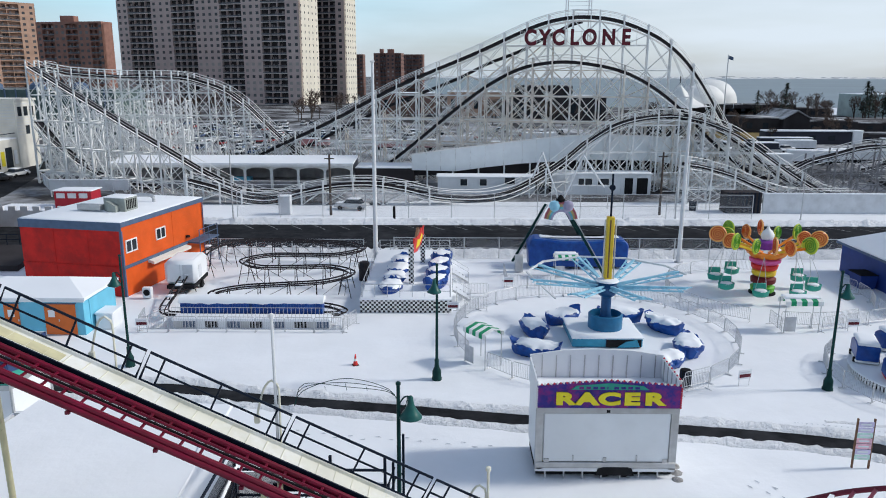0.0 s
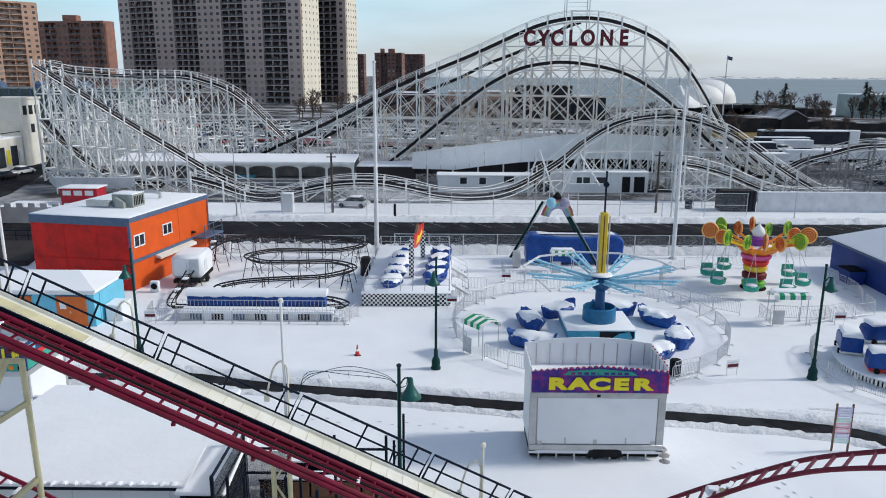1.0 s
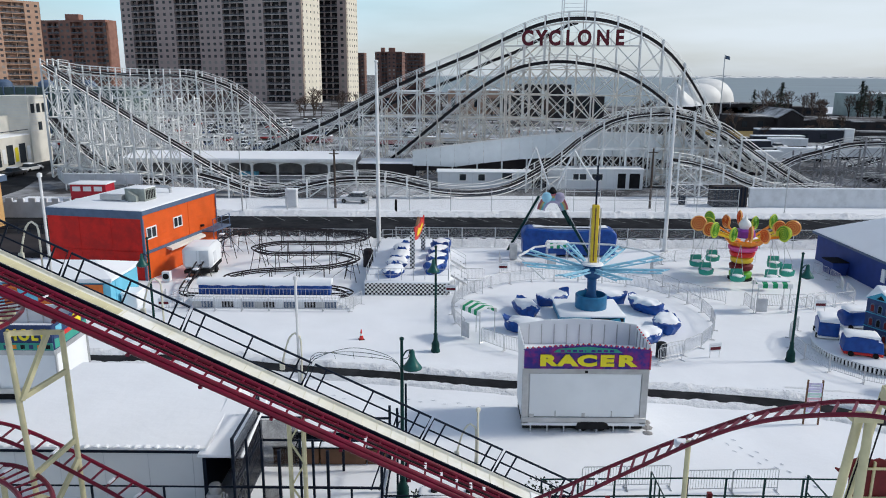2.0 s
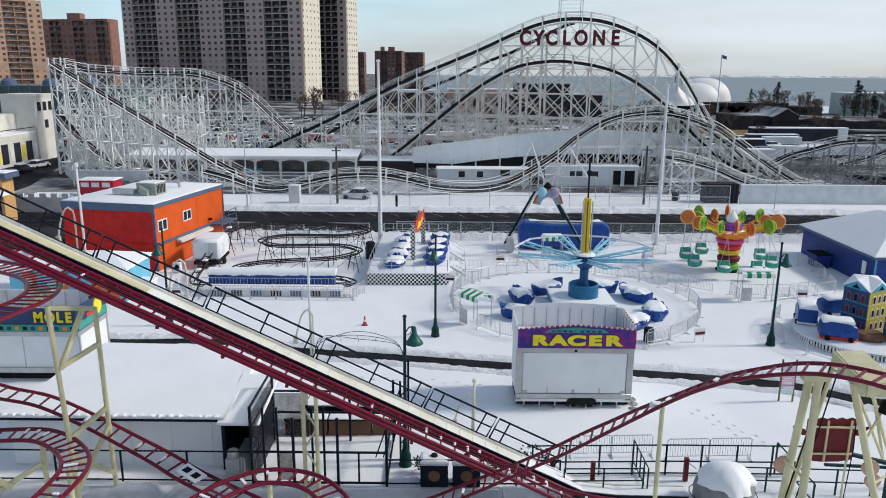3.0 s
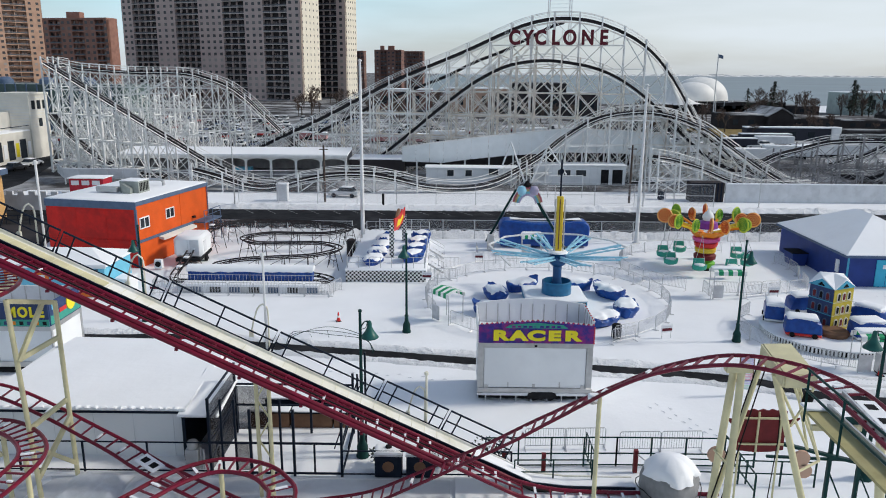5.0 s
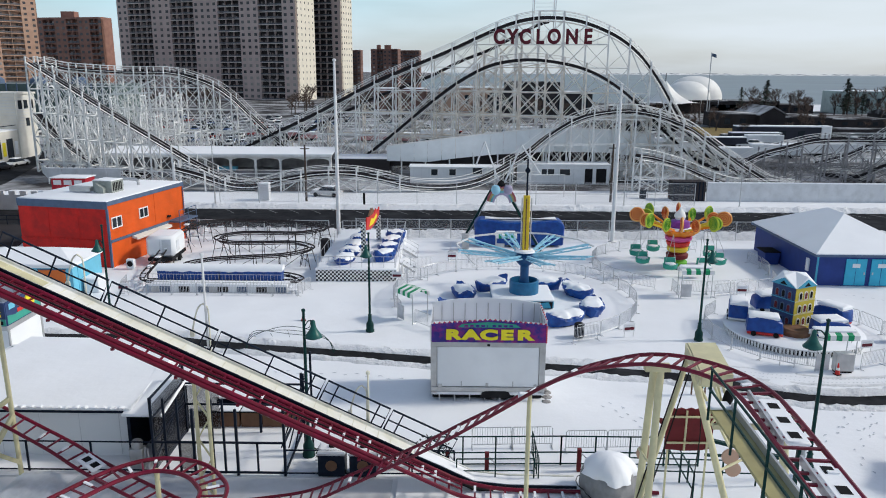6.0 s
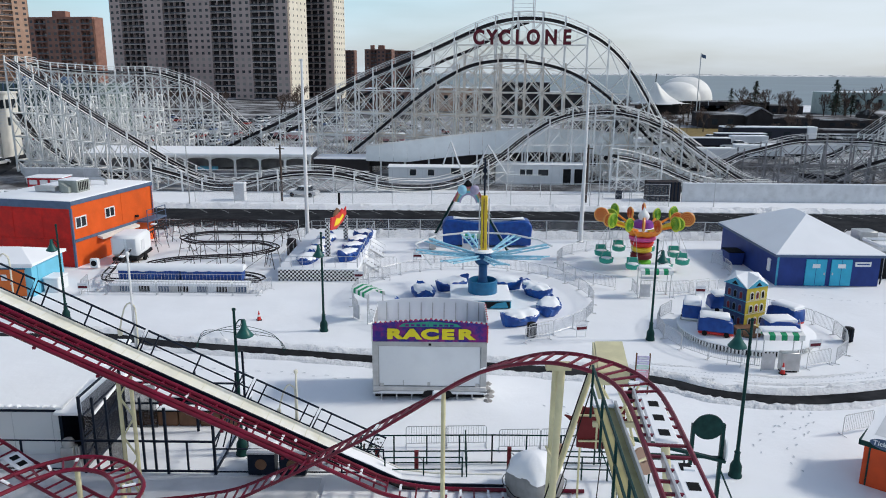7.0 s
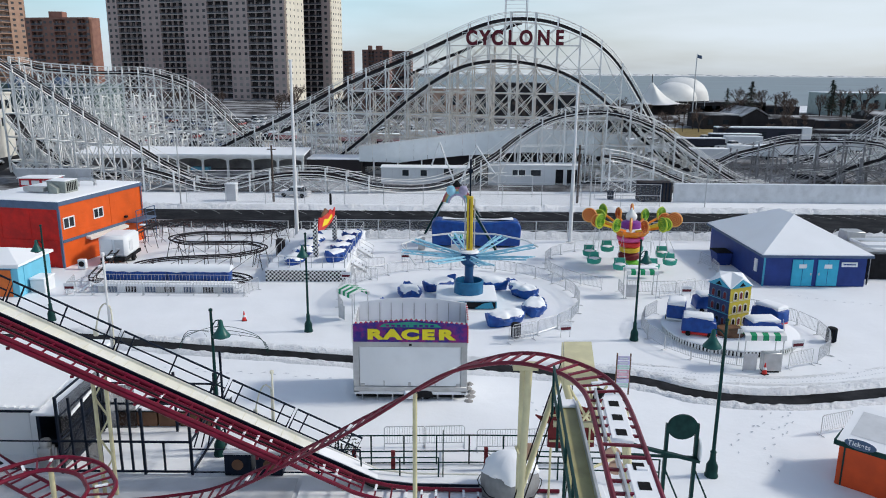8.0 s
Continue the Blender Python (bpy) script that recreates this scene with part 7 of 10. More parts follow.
for z in (0.2, 1.12, 2.04):
    part("string_course", Geo().box(-1.2, -1.24, z, 1.2, -1.2, z + 0.05), CREAM, house)
    part("string_course", Geo().box(-1.2, -1.15, z, -1.15, 1.2, z + 0.05), TEAL, house)
for m_ in (pose(0, 0, 0), pose(0, 0, 0, 0, 0, -90)):
    gt = part("gable_panel", Geo().wall_prism([(-1.2, 3.0), (1.2, 3.0), (0, 3.55)], -1.30, -1.27).turned(m_), TEAL, house, "teal gable panel")
    part("gable_light", Geo().wall_prism([(-0.35, 3.08), (0.35, 3.08), (0, 3.35)], -1.32, -1.30).turned(m_), BLACK, gt)


def covered_car(x, y, rz, seed, w=1.25, l=2.3, h=1.3, open_front=False):
    s = thing("covered_ride_car", x, y, 0.55, rz, "small ride car under a blue cover topped with snow", "ride vehicle", "covered ride cars")
    g = Geo()
    n = 6
    prof = [(-l / 2, 0.25), (-l / 2 + 0.05, h * 0.86), (-l / 4, h), (l * 0.2, h * 0.95), (l / 2 - 0.1, h * 0.78), (l / 2, 0.25)]
    g.wall_prism(prof, -w / 2, w / 2)
    part("cover", g, TARP_BLUE, s, "taut blue cover", bevel=0.07)
    part("snow_cover", snow_cap([(-l / 2 + 0.1, -w / 2 + 0.05), (l / 2 - 0.3, -w / 2 + 0.05), (l / 2 - 0.3, w / 2 - 0.05), (-l / 2 + 0.1, w / 2 - 0.05)], h - 0.12, h + 0.16, 0.4), SNOW_ROOF, s)
    part("body", Geo().box(-l / 2 + 0.05, -w / 2 - 0.02, 0.1, l / 2 - 0.02, w / 2 + 0.02, 0.28), CANDY_RED if seed % 2 else WHITE_CANVAS, s, "painted car body", bevel=0.06)
    for i in (-1, 1):
        for j in (-1, 1):
            part("wheel", Geo().lathe([(0.05, -0.06), (0.17, -0.06), (0.17, 0.06), (0.05, 0.06)], 12).turned(pose(i * l * 0.3, j * (w / 2 + 0.02), 0.17, 90, 0, 0)), BLACK, s)


for i, (x, y, a) in enumerate(((25.7, 49.5, 70), (26.2, 46.1, -18), (30.3, 45.6, 5), (32.0, 48.6, 120), (28.6, 51.2, 180))):
    covered_car(x, y, a, i)
bush = thing("model_shrub_bed", 28.3, 46.1, 0.55, 0, "brown scalloped border in front of the model house", "ornament")
part("border", Geo().lathe([(0.9, 0), (1.0, 0.3), (0.8, 0.45), (0.3, 0.4)], 18, wobble=lambda a, z: 1 + 0.08 * math.sin(9 * a)), BROWN_BOARD, bush)

# ---------------------------------------------------------------- swinging ship under blue cover
ship = thing("swinging_ship_ride", 12.2, 72.6, 0, label="swinging ship ride with blue covered hull and rainbow arch", category="fairground ride")
hull = [(7.7, 0.2), (7.6, 2.3), (7.9, 2.75), (8.4, 2.85), (11, 2.55), (13.5, 2.55), (15.9, 2.8), (16.5, 2.7), (16.8, 2.2), (16.7, 0.2)]
part("covered_hull", Geo().wall_prism(hull, 72.6, 74.8), TARP_BLUE, ship, "blue tarpaulin over the long hull", world_space=True, bevel=0.12)
part("hull_snow", Geo().wall_prism([(8.6, 2.70), (16.2, 2.62), (16.0, 2.86), (13.5, 2.62), (11, 2.62), (8.8, 2.88)], 73.4, 74.6), SNOW_ROOF, ship, world_space=True, bevel=0.05)
for y in (71.0, 75.4):
    for foot, top in (((6.4, y, 0), (9.4, y, 5.6)), ((14.2, y, 0), (10.9, y, 5.6)))[1 if y < 72 else 0:]:
        part("leg", Geo().beam(foot, top, 0.18, 0.22), DARK_GREEN, ship, "dark tapered steel leg", world_space=True)
        part("leg_stripe", Geo().beam(Vector(foot) + Vector((0.2, -0.16, 0)), Vector(top) + Vector((0.2, -0.16, 0)), 0.12, 0.06), ALUMINIUM, ship, world_space=True)
arch_mats = [material("faded rainbow " + w, c, 0.5, vary=0.3, scale=2.0) for w, c in (("rose", (0.42, 0.12, 0.14)), ("straw", (0.48, 0.38, 0.16)), ("aqua", (0.16, 0.42, 0.48)), ("lilac", (0.36, 0.33, 0.46)))]
for k, r in enumerate((1.55, 1.35, 1.15, 0.95)):
    g = Geo()
    pts = [(10.15 + (r * 0.9 - 0.1) * math.cos(radians(t)), 4.8 + (r - 0.1) * 1.1 * math.sin(radians(t))) for t in range(10, 171, 16)]
    out = [(10.15 + (r * 0.9 + 0.1) * math.cos(radians(t)), 4.8 + (r + 0.1) * 1.1 * math.sin(radians(t))) for t in range(170, 9, -16)]
    out.reverse()
    verts, faces, n_ = [], [], len(pts)
    for p, q in zip(pts, out):
        verts += [(p[0], 70.7, p[1]), (q[0], 70.7, q[1]), (q[0], 70.85, q[1]), (p[0], 70.85, p[1])]
    for i in range(n_ - 1):
        faces += [(4 * i + k, 4 * i + (k + 1) % 4, 4 * i + 4 + (k + 1) % 4, 4 * i + 4 + k) for k in range(4)]
    g.add(verts, faces + [(3, 2, 1, 0), (4 * n_ - 4, 4 * n_ - 3, 4 * n_ - 2, 4 * n_ - 1)])
    part("arch_band", g, arch_mats[k], ship, world_space=True)
for x, m in ((9.55, PALE_BLUE), (10.75, arch_mats[3])):
    part("balloon", Geo().lathe([(0.1, -0.5), (0.4, -0.3), (0.5, 0.05), (0.35, 0.42), (0.05, 0.52)], 14).turned(Matrix.Translation((x, 70.8, 6.2))), m, ship, "painted balloon figure", world_space=True)
part("top_figure", Geo().lathe([(0.2, 6.4), (0.36, 6.6), (0.4, 6.8), (0.2, 7.05), (0.05, 7.2)], 10, 10.1, 71.0), BLACK, ship, "black ornament at the top", world_space=True)
for a, b in (((10.0, 71.2, 6.6), (8.4, 71.2, 10.9)), ((10.3, 71.2, 6.6), (12.0, 71.2, 10.6)), ((12.0, 71.2, 10.6), (13.9, 71.2, 7.8)), ((8.4, 71.2, 10.9), (7.6, 71.2, 8.6))):
    part("light_pole", Geo().tube([a, b], 0.09, 6), POLE_WHITE, ship, "white light pole", world_space=True)
part("control_box", Geo().box(6.3, 71.2, 0.1, 7.0, 71.9, 1.6), ALUMINIUM, ship, world_space=True, bevel=0.04)

# ---------------------------------------------------------------- chequered dragster ride
drag = thing("dragster_ride", -2.9, 67.6, 0, label="raised chequered platform ride with covered cars and flags", category="fairground ride")
part("front_skirt", Geo().box(-6.35, 59.7, 0.0, 0.5, 59.8, 1.02), CHECKER, drag, "black and white chequered skirt", world_space=True)
part("side_skirt", Geo().box(-6.35, 59.8, 0, -6.25, 75.5, 1.02), CHECKER, drag, world_space=True)
part("side_skirt", Geo().box(0.4, 59.8, 0, 0.5, 75.5, 1.02), WHITE_PANEL, drag, world_space=True)
part("deck", snow_cap([(-6.4, 59.65), (0.55, 59.65), (0.55, 75.5), (-6.4, 75.5)], 0.98, 1.14), SNOW_ROOF, drag, "snow-covered deck", world_space=True)
for x, y, h in ((-2.7, 63.8, 3.2), (-2.0, 70.6, 2.5)):
    part("pylon", Geo().box(x - 0.2, y - 0.2, 1.1, x + 0.2, y + 0.2, 1.1 + h), CHECKER, drag, "chequered pylon", world_space=True)
# flame banner slung between the pylon heads, sagging along the depth of the platform
def flame(pts, off):
    p, q = Vector((-2.66, 63.9, 0)), Vector((-1.96, 70.5, 0))
    out = [p.lerp(q, u) + Vector((0, 0, z)) for u, z in pts]
    side = Vector((0.06 + off, 0, 0))
    n = len(out)
    return Geo().add([v - side for v in out] + [v + side for v in out], [tuple(range(n)), tuple(reversed(range(n, 2 * n)))] + [(k, n + k, n + (k + 1) % n, (k + 1) % n) for k in range(n)])


part("flame_sign", flame([(0.1, 3.4), (0.4, 3.1), (0.8, 3.3), (1.0, 3.8), (1.02, 4.5), (0.88, 4.15), (0.78, 4.6), (0.64, 4.25), (0.5, 4.95), (0.36, 4.3), (0.18, 4.5)], 0.0), CANDY_RED, drag, "faded red and yellow flame sign", world_space=True)
part("flame_core", flame([(0.28, 3.5), (0.55, 3.4), (0.85, 3.8), (0.78, 4.1), (0.6, 3.85), (0.42, 4.1)], 0.02), SIGN_YELLOW, drag, world_space=True)
part("flame_tip", flame([(0.3, 4.45), (0.5, 4.4), (0.62, 4.6), (0.5, 5.0)], 0.03), BROWN_BOARD, drag, world_space=True)
for i in range(4):
    y = 61.9 + i * 2.7
    covered_boat(-4.2 + i * 0.12, y, 84, i + 20, 2.9, 1.8, 0.62, "covered_dragster", "dragster car under a snowed-over blue cover", "covered dragsters", 9).location.z = 1.1
    covered_boat(-0.75 + i * 0.14, y + 0.9, 62, i + 40, 2.6, 1.8, 0.95, "covered_dragster", "dragster car under a blue cover with patchy snow", "covered dragsters", 4).location.z = 1.1
for y in (60.0, 75.2):
    for i in range(8):
        part("deck_post", Geo().tube([(-6.2 + i * 0.94, y, 1.0), (-6.2 + i * 0.94, y, 2.1)], 0.025, 5), GALV, drag, world_space=True)
    part("deck_rail", Geo().tube([(-6.2, y, 2.1), (0.4, y, 2.1)], 0.025, 5), GALV, drag, world_space=True)
    part("deck_rail", Geo().tube([(-6.2, y, 1.6), (0.4, y, 1.6)], 0.02, 5), GALV, drag, world_space=True)
for x in (-6.25, 0.42):
    for i in range(9):
        part("deck_post", Geo().tube([(x, 60.0 + i * 1.9, 1.0), (x, 60.0 + i * 1.9, 2.1)], 0.025, 5), GALV, drag, world_space=True)
    part("deck_rail", Geo().tube([(x, 60.0, 2.1), (x, 75.2, 2.1)], 0.025, 5), GALV, drag, world_space=True)
for y in (63.4, 68.6):
    st_ = thing("metal_steps", 1.2, y, 0, 0, "aluminium steps with snow up to the platform", "steps", "metal steps")
    for i in range(5):
        part("tread", Geo().box(-0.6 + i * 0.28, -0.7, 0.85 - i * 0.2, -0.3 + i * 0.28, 0.7, 0.9 - i * 0.2), SNOW_ROOF, st_)
    for j in (-0.7, 0.7):
        part("stringer", Geo().beam((-0.6, j, 0.85), (0.8, j, 0.0), 0.06, 0.16), ALUMINIUM, st_)
        part("hand_rail", Geo().tube([(-0.6, j, 0.9), (-0.6, j, 1.8), (0.8, j, 0.95), (0.8, j, 0)], 0.025, 5), GALV, st_)

# ---------------------------------------------------------------- small black coaster with its boarding stage
kc = thing("kiddie_coaster", -14, 66, 0, label="small black-railed children's coaster on spindly legs", category="roller coaster")
KP = [(-20.6, 58.4, 0.55), (-21.0, 62, 1.0), (-21.2, 67, 1.9), (-20.6, 72, 2.3), (-18.8, 74.6, 2.2), (-15.5, 75.2, 2.1), (-10.2, 75.0, 1.95), (-7.6, 72.8, 1.9), (-9.6, 70.6, 1.85), (-12.5, 70.4, 1.85), (-15.5, 70.3, 1.85), (-17.4, 68.4, 1.8), (-15.6, 66.4, 1.8),
      (-12.5, 66.4, 1.8), (-9.5, 66.5, 1.8), (-7.6, 64.6, 1.75), (-9.5, 62.7, 1.6), (-13, 62.5, 1.4), (-16.0, 62.2, 1.25), (-17.8, 60.9, 1.1), (-15.9, 59.6, 0.95), (-13, 59.4, 0.85), (-9, 59.3, 0.75), (-7.4, 58.2, 0.65), (-8.6, 57.6, 0.6), (-14, 57.6, 0.55), (-19, 57.6, 0.55)]
kcurve = smooth_path(KP, 0.35, True)
kl, kr = sides(kcurve, 0.3, 0, True)
part("rail", Geo().tube(kl, 0.07, 5, True), TRACK_DARK, kc, world_space=True)
part("rail", Geo().tube(kr, 0.07, 5, True), TRACK_DARK, kc, world_space=True)
part("spine", Geo().tube([p - Vector((0, 0, 0.22)) for p in kcurve], 0.05, 5, True), TRACK_DARK, kc, world_space=True)
for i in range(0, len(kcurve), 3):
    part("tie", Geo().beam(kl[i], kr[i], 0.05, 0.05), TRACK_DARK, kc, world_space=True)
for i in range(0, len(kcurve), 6):
    p, a, b = kcurve[i], kl[i], kr[i]
    if p.z > 0.8:
        g = Geo().tube([a, (a.x + (a.x - p.x) * 1.6, a.y + (a.y - p.y) * 1.6, 0)], 0.034, 5)
        g.tube([b, (b.x + (b.x - p.x) * 1.6, b.y + (b.y - p.y) * 1.6, 0)], 0.034, 5)
        g.tube([a.lerp(b, -0.4) - Vector((0, 0, p.z * 0.5)), a.lerp(b, 1.4) - Vector((0, 0, p.z * 0.5))], 0.022, 4)
        part("trestle", g, TRACK_DARK, kc, world_space=True)
for i in range(0, len(kcurve) - 6, 6):
    p, q = kcurve[i], kcurve[i + 6]
    if min(p.z, q.z) > 1.0:
        part("stay", Geo().tube([p - Vector((0, 0, 0.2)), (q.x, q.y, 0.1)], 0.02, 4), TRACK_DARK, kc, world_space=True)
for i in range(6):
    y = 60.5 + i * 1.9
    part("snow_block", Geo().box(-21.2, y, 0.85 + i * 0.34, -20.75, y + 0.5, 0.97 + i * 0.34), SNOW_ROOF, kc, world_space=True, bevel=0.03)
part("lift_frame", Geo().lathe([(0.5, 0), (0.45, 1.6), (0.3, 1.7)], 8, -7.0, 68.6), TRACK_DARK, kc, "dark covered drive", world_space=True)
stg = thing("boarding_stage", -13.4, 57, 0, label="low white boarding stage under snow with steps", category="platform")
part("deck", snow_cap([(-19.2, 55.9), (-8.0, 55.9), (-8.0, 57.1), (-19.2, 57.1)], 0.55, 0.72), SNOW_ROOF, stg, world_space=True)
part("skirt", Geo().box(-19.1, 56.06, 0, -8.1, 56.12, 0.55), GREY_WALL, stg, "grey skirting panels", world_space=True)
for i in range(7):
    x = -19.05 + i * 1.57
    part("skirt_panel", Geo().box(x, 55.99, 0.0, x + 0.62, 56.05, 0.56), WHITE_PANEL if i % 3 else ALUMINIUM, stg, world_space=True)
    part("opening", Geo().box(x + 0.66, 56.03, 0.04, x + 1.5, 56.055, 0.5), DARK_INSIDE if i % 2 else SLATE_TRIM, stg, world_space=True)
    for k in range(3):
        part("opening_bar", Geo().box(x + 0.8 + k * 0.24, 56.0, 0.02, x + 0.84 + k * 0.24, 56.028, 0.52), GALV, stg, world_space=True)
part("rail", Geo().tube([(-19.1, 55.95, 1.55), (-8.1, 55.95, 1.55)], 0.025, 5), GALV, stg, world_space=True)
for i in range(40):
    x = -19.1 + i * 0.28
    part("baluster", Geo().tube([(x, 55.95, 0.6), (x, 55.95, 1.55)], 0.012, 4), GALV, stg, world_space=True)
train = thing("covered_train", -13.9, 57.7, 0.6, 0, "coaster train under a pleated blue cover with snow", "ride vehicle")
for i in range(2):
    x0 = -19.0 + i * 5.15
    part("cover", Geo().wall_prism([(57.35, 0.3), (57.3, 1.5), (57.5, 1.72), (58.2, 1.72), (58.4, 1.5), (58.4, 0.3)], x0, x0 + 5.05).turned(Matrix(((0, 1, 0, 0), (1, 0, 0, 0), (0, 0, 1, 0), (0, 0, 0, 1)))), TARP_BLUE, train, "pleated blue cover", world_space=True, bevel=0.04)
    for j in range(25):
        x = x0 + 0.1 + j * 0.2
        part("pleat", Geo().box(x, 57.27, 0.75, x + 0.09, 57.32, 1.5), TARP_BLUE, train, world_space=True)
sv_, sf_ = [], []
for i in range(53):
    x = -19.08 + i * 0.2
    dip = 0.16 * abs(noise.noise((x * 0.8, 3, 1))) + 0.05 * noise.noise((x * 3.1, 7, 1))
    for y, z in ((57.24, 1.44 - dip), (57.26, 1.62), (57.5, 1.86 + 0.06 * noise.noise((x * 0.9, 1, 2))), (57.9, 1.92 + 0.06 * noise.noise((x, 5, 2))), (58.3, 1.8), (58.46, 1.5)):
        sv_.append((x, y, z))
for i in range(52):
    sf_ += [(i * 6 + k, i * 6 + 6 + k, i * 6 + 7 + k, i * 6 + k + 1) for k in range(5)]
sf_ += [tuple(range(6)), tuple(reversed(range(312, 318)))]
part("snow_cover", Geo().add(sv_, sf_), SNOW_ROOF, train, "wavy snow over the cover", world_space=True, angle=60)
for x in (-20.2, -7.4):
    s = thing("metal_steps", x, 56.4, 0, 180 if x < -10 else 0, "aluminium steps with snow up to the stage", "steps", "metal steps")
    for i in range(3):
        part("tread", Geo().box(-0.5 + i * 0.3, -0.5, 0.45 - i * 0.18, -0.2 + i * 0.3, 0.5, 0.5 - i * 0.18), SNOW_ROOF, s)
    for j in (-0.5, 0.5):
        part("hand_rail", Geo().tube([(-0.5, j, 0.5), (-0.5, j, 1.4), (0.6, j, 0.95), (0.6, j, 0)], 0.025, 5), GALV, s)

# ---------------------------------------------------------------- things round the near coaster
def rail_run(pts, h, label, mat=NAVY_STEEL, bay=1.8, mids=(0.5,), r=0.04, name="railing", top=True):
    s = thing(name, pts[0][0], pts[0][1], 0, 0, label, "railing", "navy railings" if mat is NAVY_STEEL else "")
    for a, b in zip(pts, pts[1:]):
        a, b = Vector(a), Vector(b)
        n = max(1, round((b - a).length / bay))
        for i in range(n + 1):
            p = a.lerp(b, i / n)
            part("post", Geo().beam((p.x, p.y, p.z), (p.x, p.y, p.z + h), r * 1.8), mat, s, world_space=True)
        for f in (1.0,) * top + tuple(mids):
            part("rail", Geo().beam((a.x, a.y, a.z + h * f), (b.x, b.y, b.z + h * f), r * 1.3, r * 1.3), mat, s, world_space=True)
    return s


rail_run([(-19.5, 28.75, 0), (-8.0, 28.75, 0)], 1.5, "navy steel railing in front of the shed", bay=2.9, mids=(0.08,))
cage = thing("queue_cage", -5, 30.5, 0, label="tall navy steel cage framing a queue area", category="cage")
for x in (-8.0, -6.2, -4.3, -2.2):
    for y in ((28.6, 32.6) if x != -6.2 else (28.6,)):
        part("post", Geo().beam((x, y, 0), (x, y, 3.7 if x < -7 else 3.2), 0.11), NAVY_STEEL, cage, world_space=True)
for a, b in (((-8.0, 28.6, 3.65), (-8.0, 32.6, 3.65)), ((-8.0, 28.6, 0.15), (-2.2, 28.6, 0.15)), ((-8.0, 28.6, 1.6), (-2.2, 28.6, 1.6)), ((-8.0, 32.6, 1.5), (-2.2, 32.6, 1.5)), ((-2.2, 28.6, 1.6), (-2.2, 32.6, 1.6)), ((-8.0, 32.6, 2.6), (-2.2, 32.6, 2.6)),
             ((-8.0, 28.6, 1.6), (-8.0, 32.6, 1.6)), ((-8.0, 28.6, 0.6), (-8.0, 32.6, 2.2)), ((-2.2, 28.6, 0.15), (-2.2, 32.6, 0.15)), ((-3.4, 28.6, 1.6), (-3.4, 28.6, 0.15))):
    part("beam", Geo().beam(a, b, 0.08), NAVY_STEEL, cage, world_space=True)
part("mesh_panel", Geo().box(-8.02, 28.85, 0.2, -7.98, 32.5, 3.3), MESH_DARK, cage, "dark mesh panel", world_space=True)
part("mesh_panel", Geo().box(-7.9, 32.56, 0.2, -6.3, 32.6, 2.5), MESH_DARK, cage, "dark mesh panel", world_space=True)
part("mesh_panel", Geo().box(-6.9, 28.7, 0.2, -6.3, 28.73, 1.55), MESH_DARK, cage, "dark mesh panel", world_space=True)
for z_ in (0.9, 1.8, 2.7):
    part("beam", Geo().beam((-8.0, 28.75, z_), (-8.0, 32.5, z_), 0.06), NAVY_STEEL, cage, world_space=True)
for x in (-7.5, -6.9, -5.4, -4.9):
    part("post", Geo().beam((x, 28.75, 0), (x, 28.75, 3.6), 0.09), NAVY_STEEL, cage, world_space=True)
def ground_sheet(x0, y0, x1, y1, seed, label):
    """A crumpled sheet lying on the ground, humped in the middle and dusted with snow."""
    ob = thing("tarpaulin_sheet", (x0 + x1) / 2, (y0 + y1) / 2, 0, 0, label, "tarpaulin", "ground sheets")
    n, m, v, f = 30, 18, [], []
    for j in range(m):
        for i in range(n):
            x, y = x0 + (x1 - x0) * i / (n - 1), y0 + (y1 - y0) * j / (m - 1)
            e = min(i, n - 1 - i, 2 * j, 2 * (m - 1 - j)) / 6
            z = 0.075 + min(1, e) * (0.16 + 0.16 * noise.noise((x * 0.9, y * 0.9, seed)) + 0.09 * abs(noise.noise((x * 2.6, y * 2.6, seed + 3))))
            v.append((x + 0.12 * noise.noise((x, y, seed + 7)), y + 0.15 * noise.noise((x * 1.3, y, seed + 9)), z))
    f = [(j * n + i, j * n + i + 1, (j + 1) * n + i + 1, (j + 1) * n + i) for j in range(m - 1) for i in range(n - 1)]
    part("sheet", Geo().add(v, f), DUSTED_TARP, ob, world_space=True, angle=50)


ground_sheet(-14.0, 26.5, -11.4, 28.5, 4, "crumpled pale tarpaulin dusted with snow on the yard")
ground_sheet(-11.3, 26.2, -8.8, 28.4, 9, "crumpled pale tarpaulin dusted with snow on the yard")
kit = thing("pump_unit", -9.0, 29.2, 0, 0, "grey steel pump unit with pipes and snow", "pump")
part("body", Geo().box(-0.3, -0.25, 0, 0.3, 0.25, 1.0), ALUMINIUM, kit, bevel=0.03)
part("hood", Geo().lathe([(0.24, 1.0), (0.26, 1.25), (0.2, 1.35), (0.05, 1.38)], 12), ALUMINIUM, kit)
for dx in (0.38, 0.5):
    part("pipe", Geo().tube([(dx, -0.1, 0), (dx, -0.1, 1.3 - dx * 0.6)], 0.045, 6), GALV, kit)
for i in range(5):
    x = -7.6 + i * 1.08
    tb = thing("crate", x + 0.5, 33.5, 0, 0, "brown wooden crate with snow on top", "crate", "brown crates")
    part("body", Geo().box(-0.5, -0.35, 0, 0.5, 0.35, 0.78), BROWN_BOARD, tb, bevel=0.02)
    part("rim", Geo().box(-0.53, -0.38, 0.78, 0.53, 0.38, 0.84), DARK_INSIDE, tb)
    part("snow_cover", snow_cap([(-0.5, -0.35), (0.5, -0.35), (0.5, 0.35), (-0.5, 0.35)], 0.84, 0.92), SNOW_ROOF, tb)
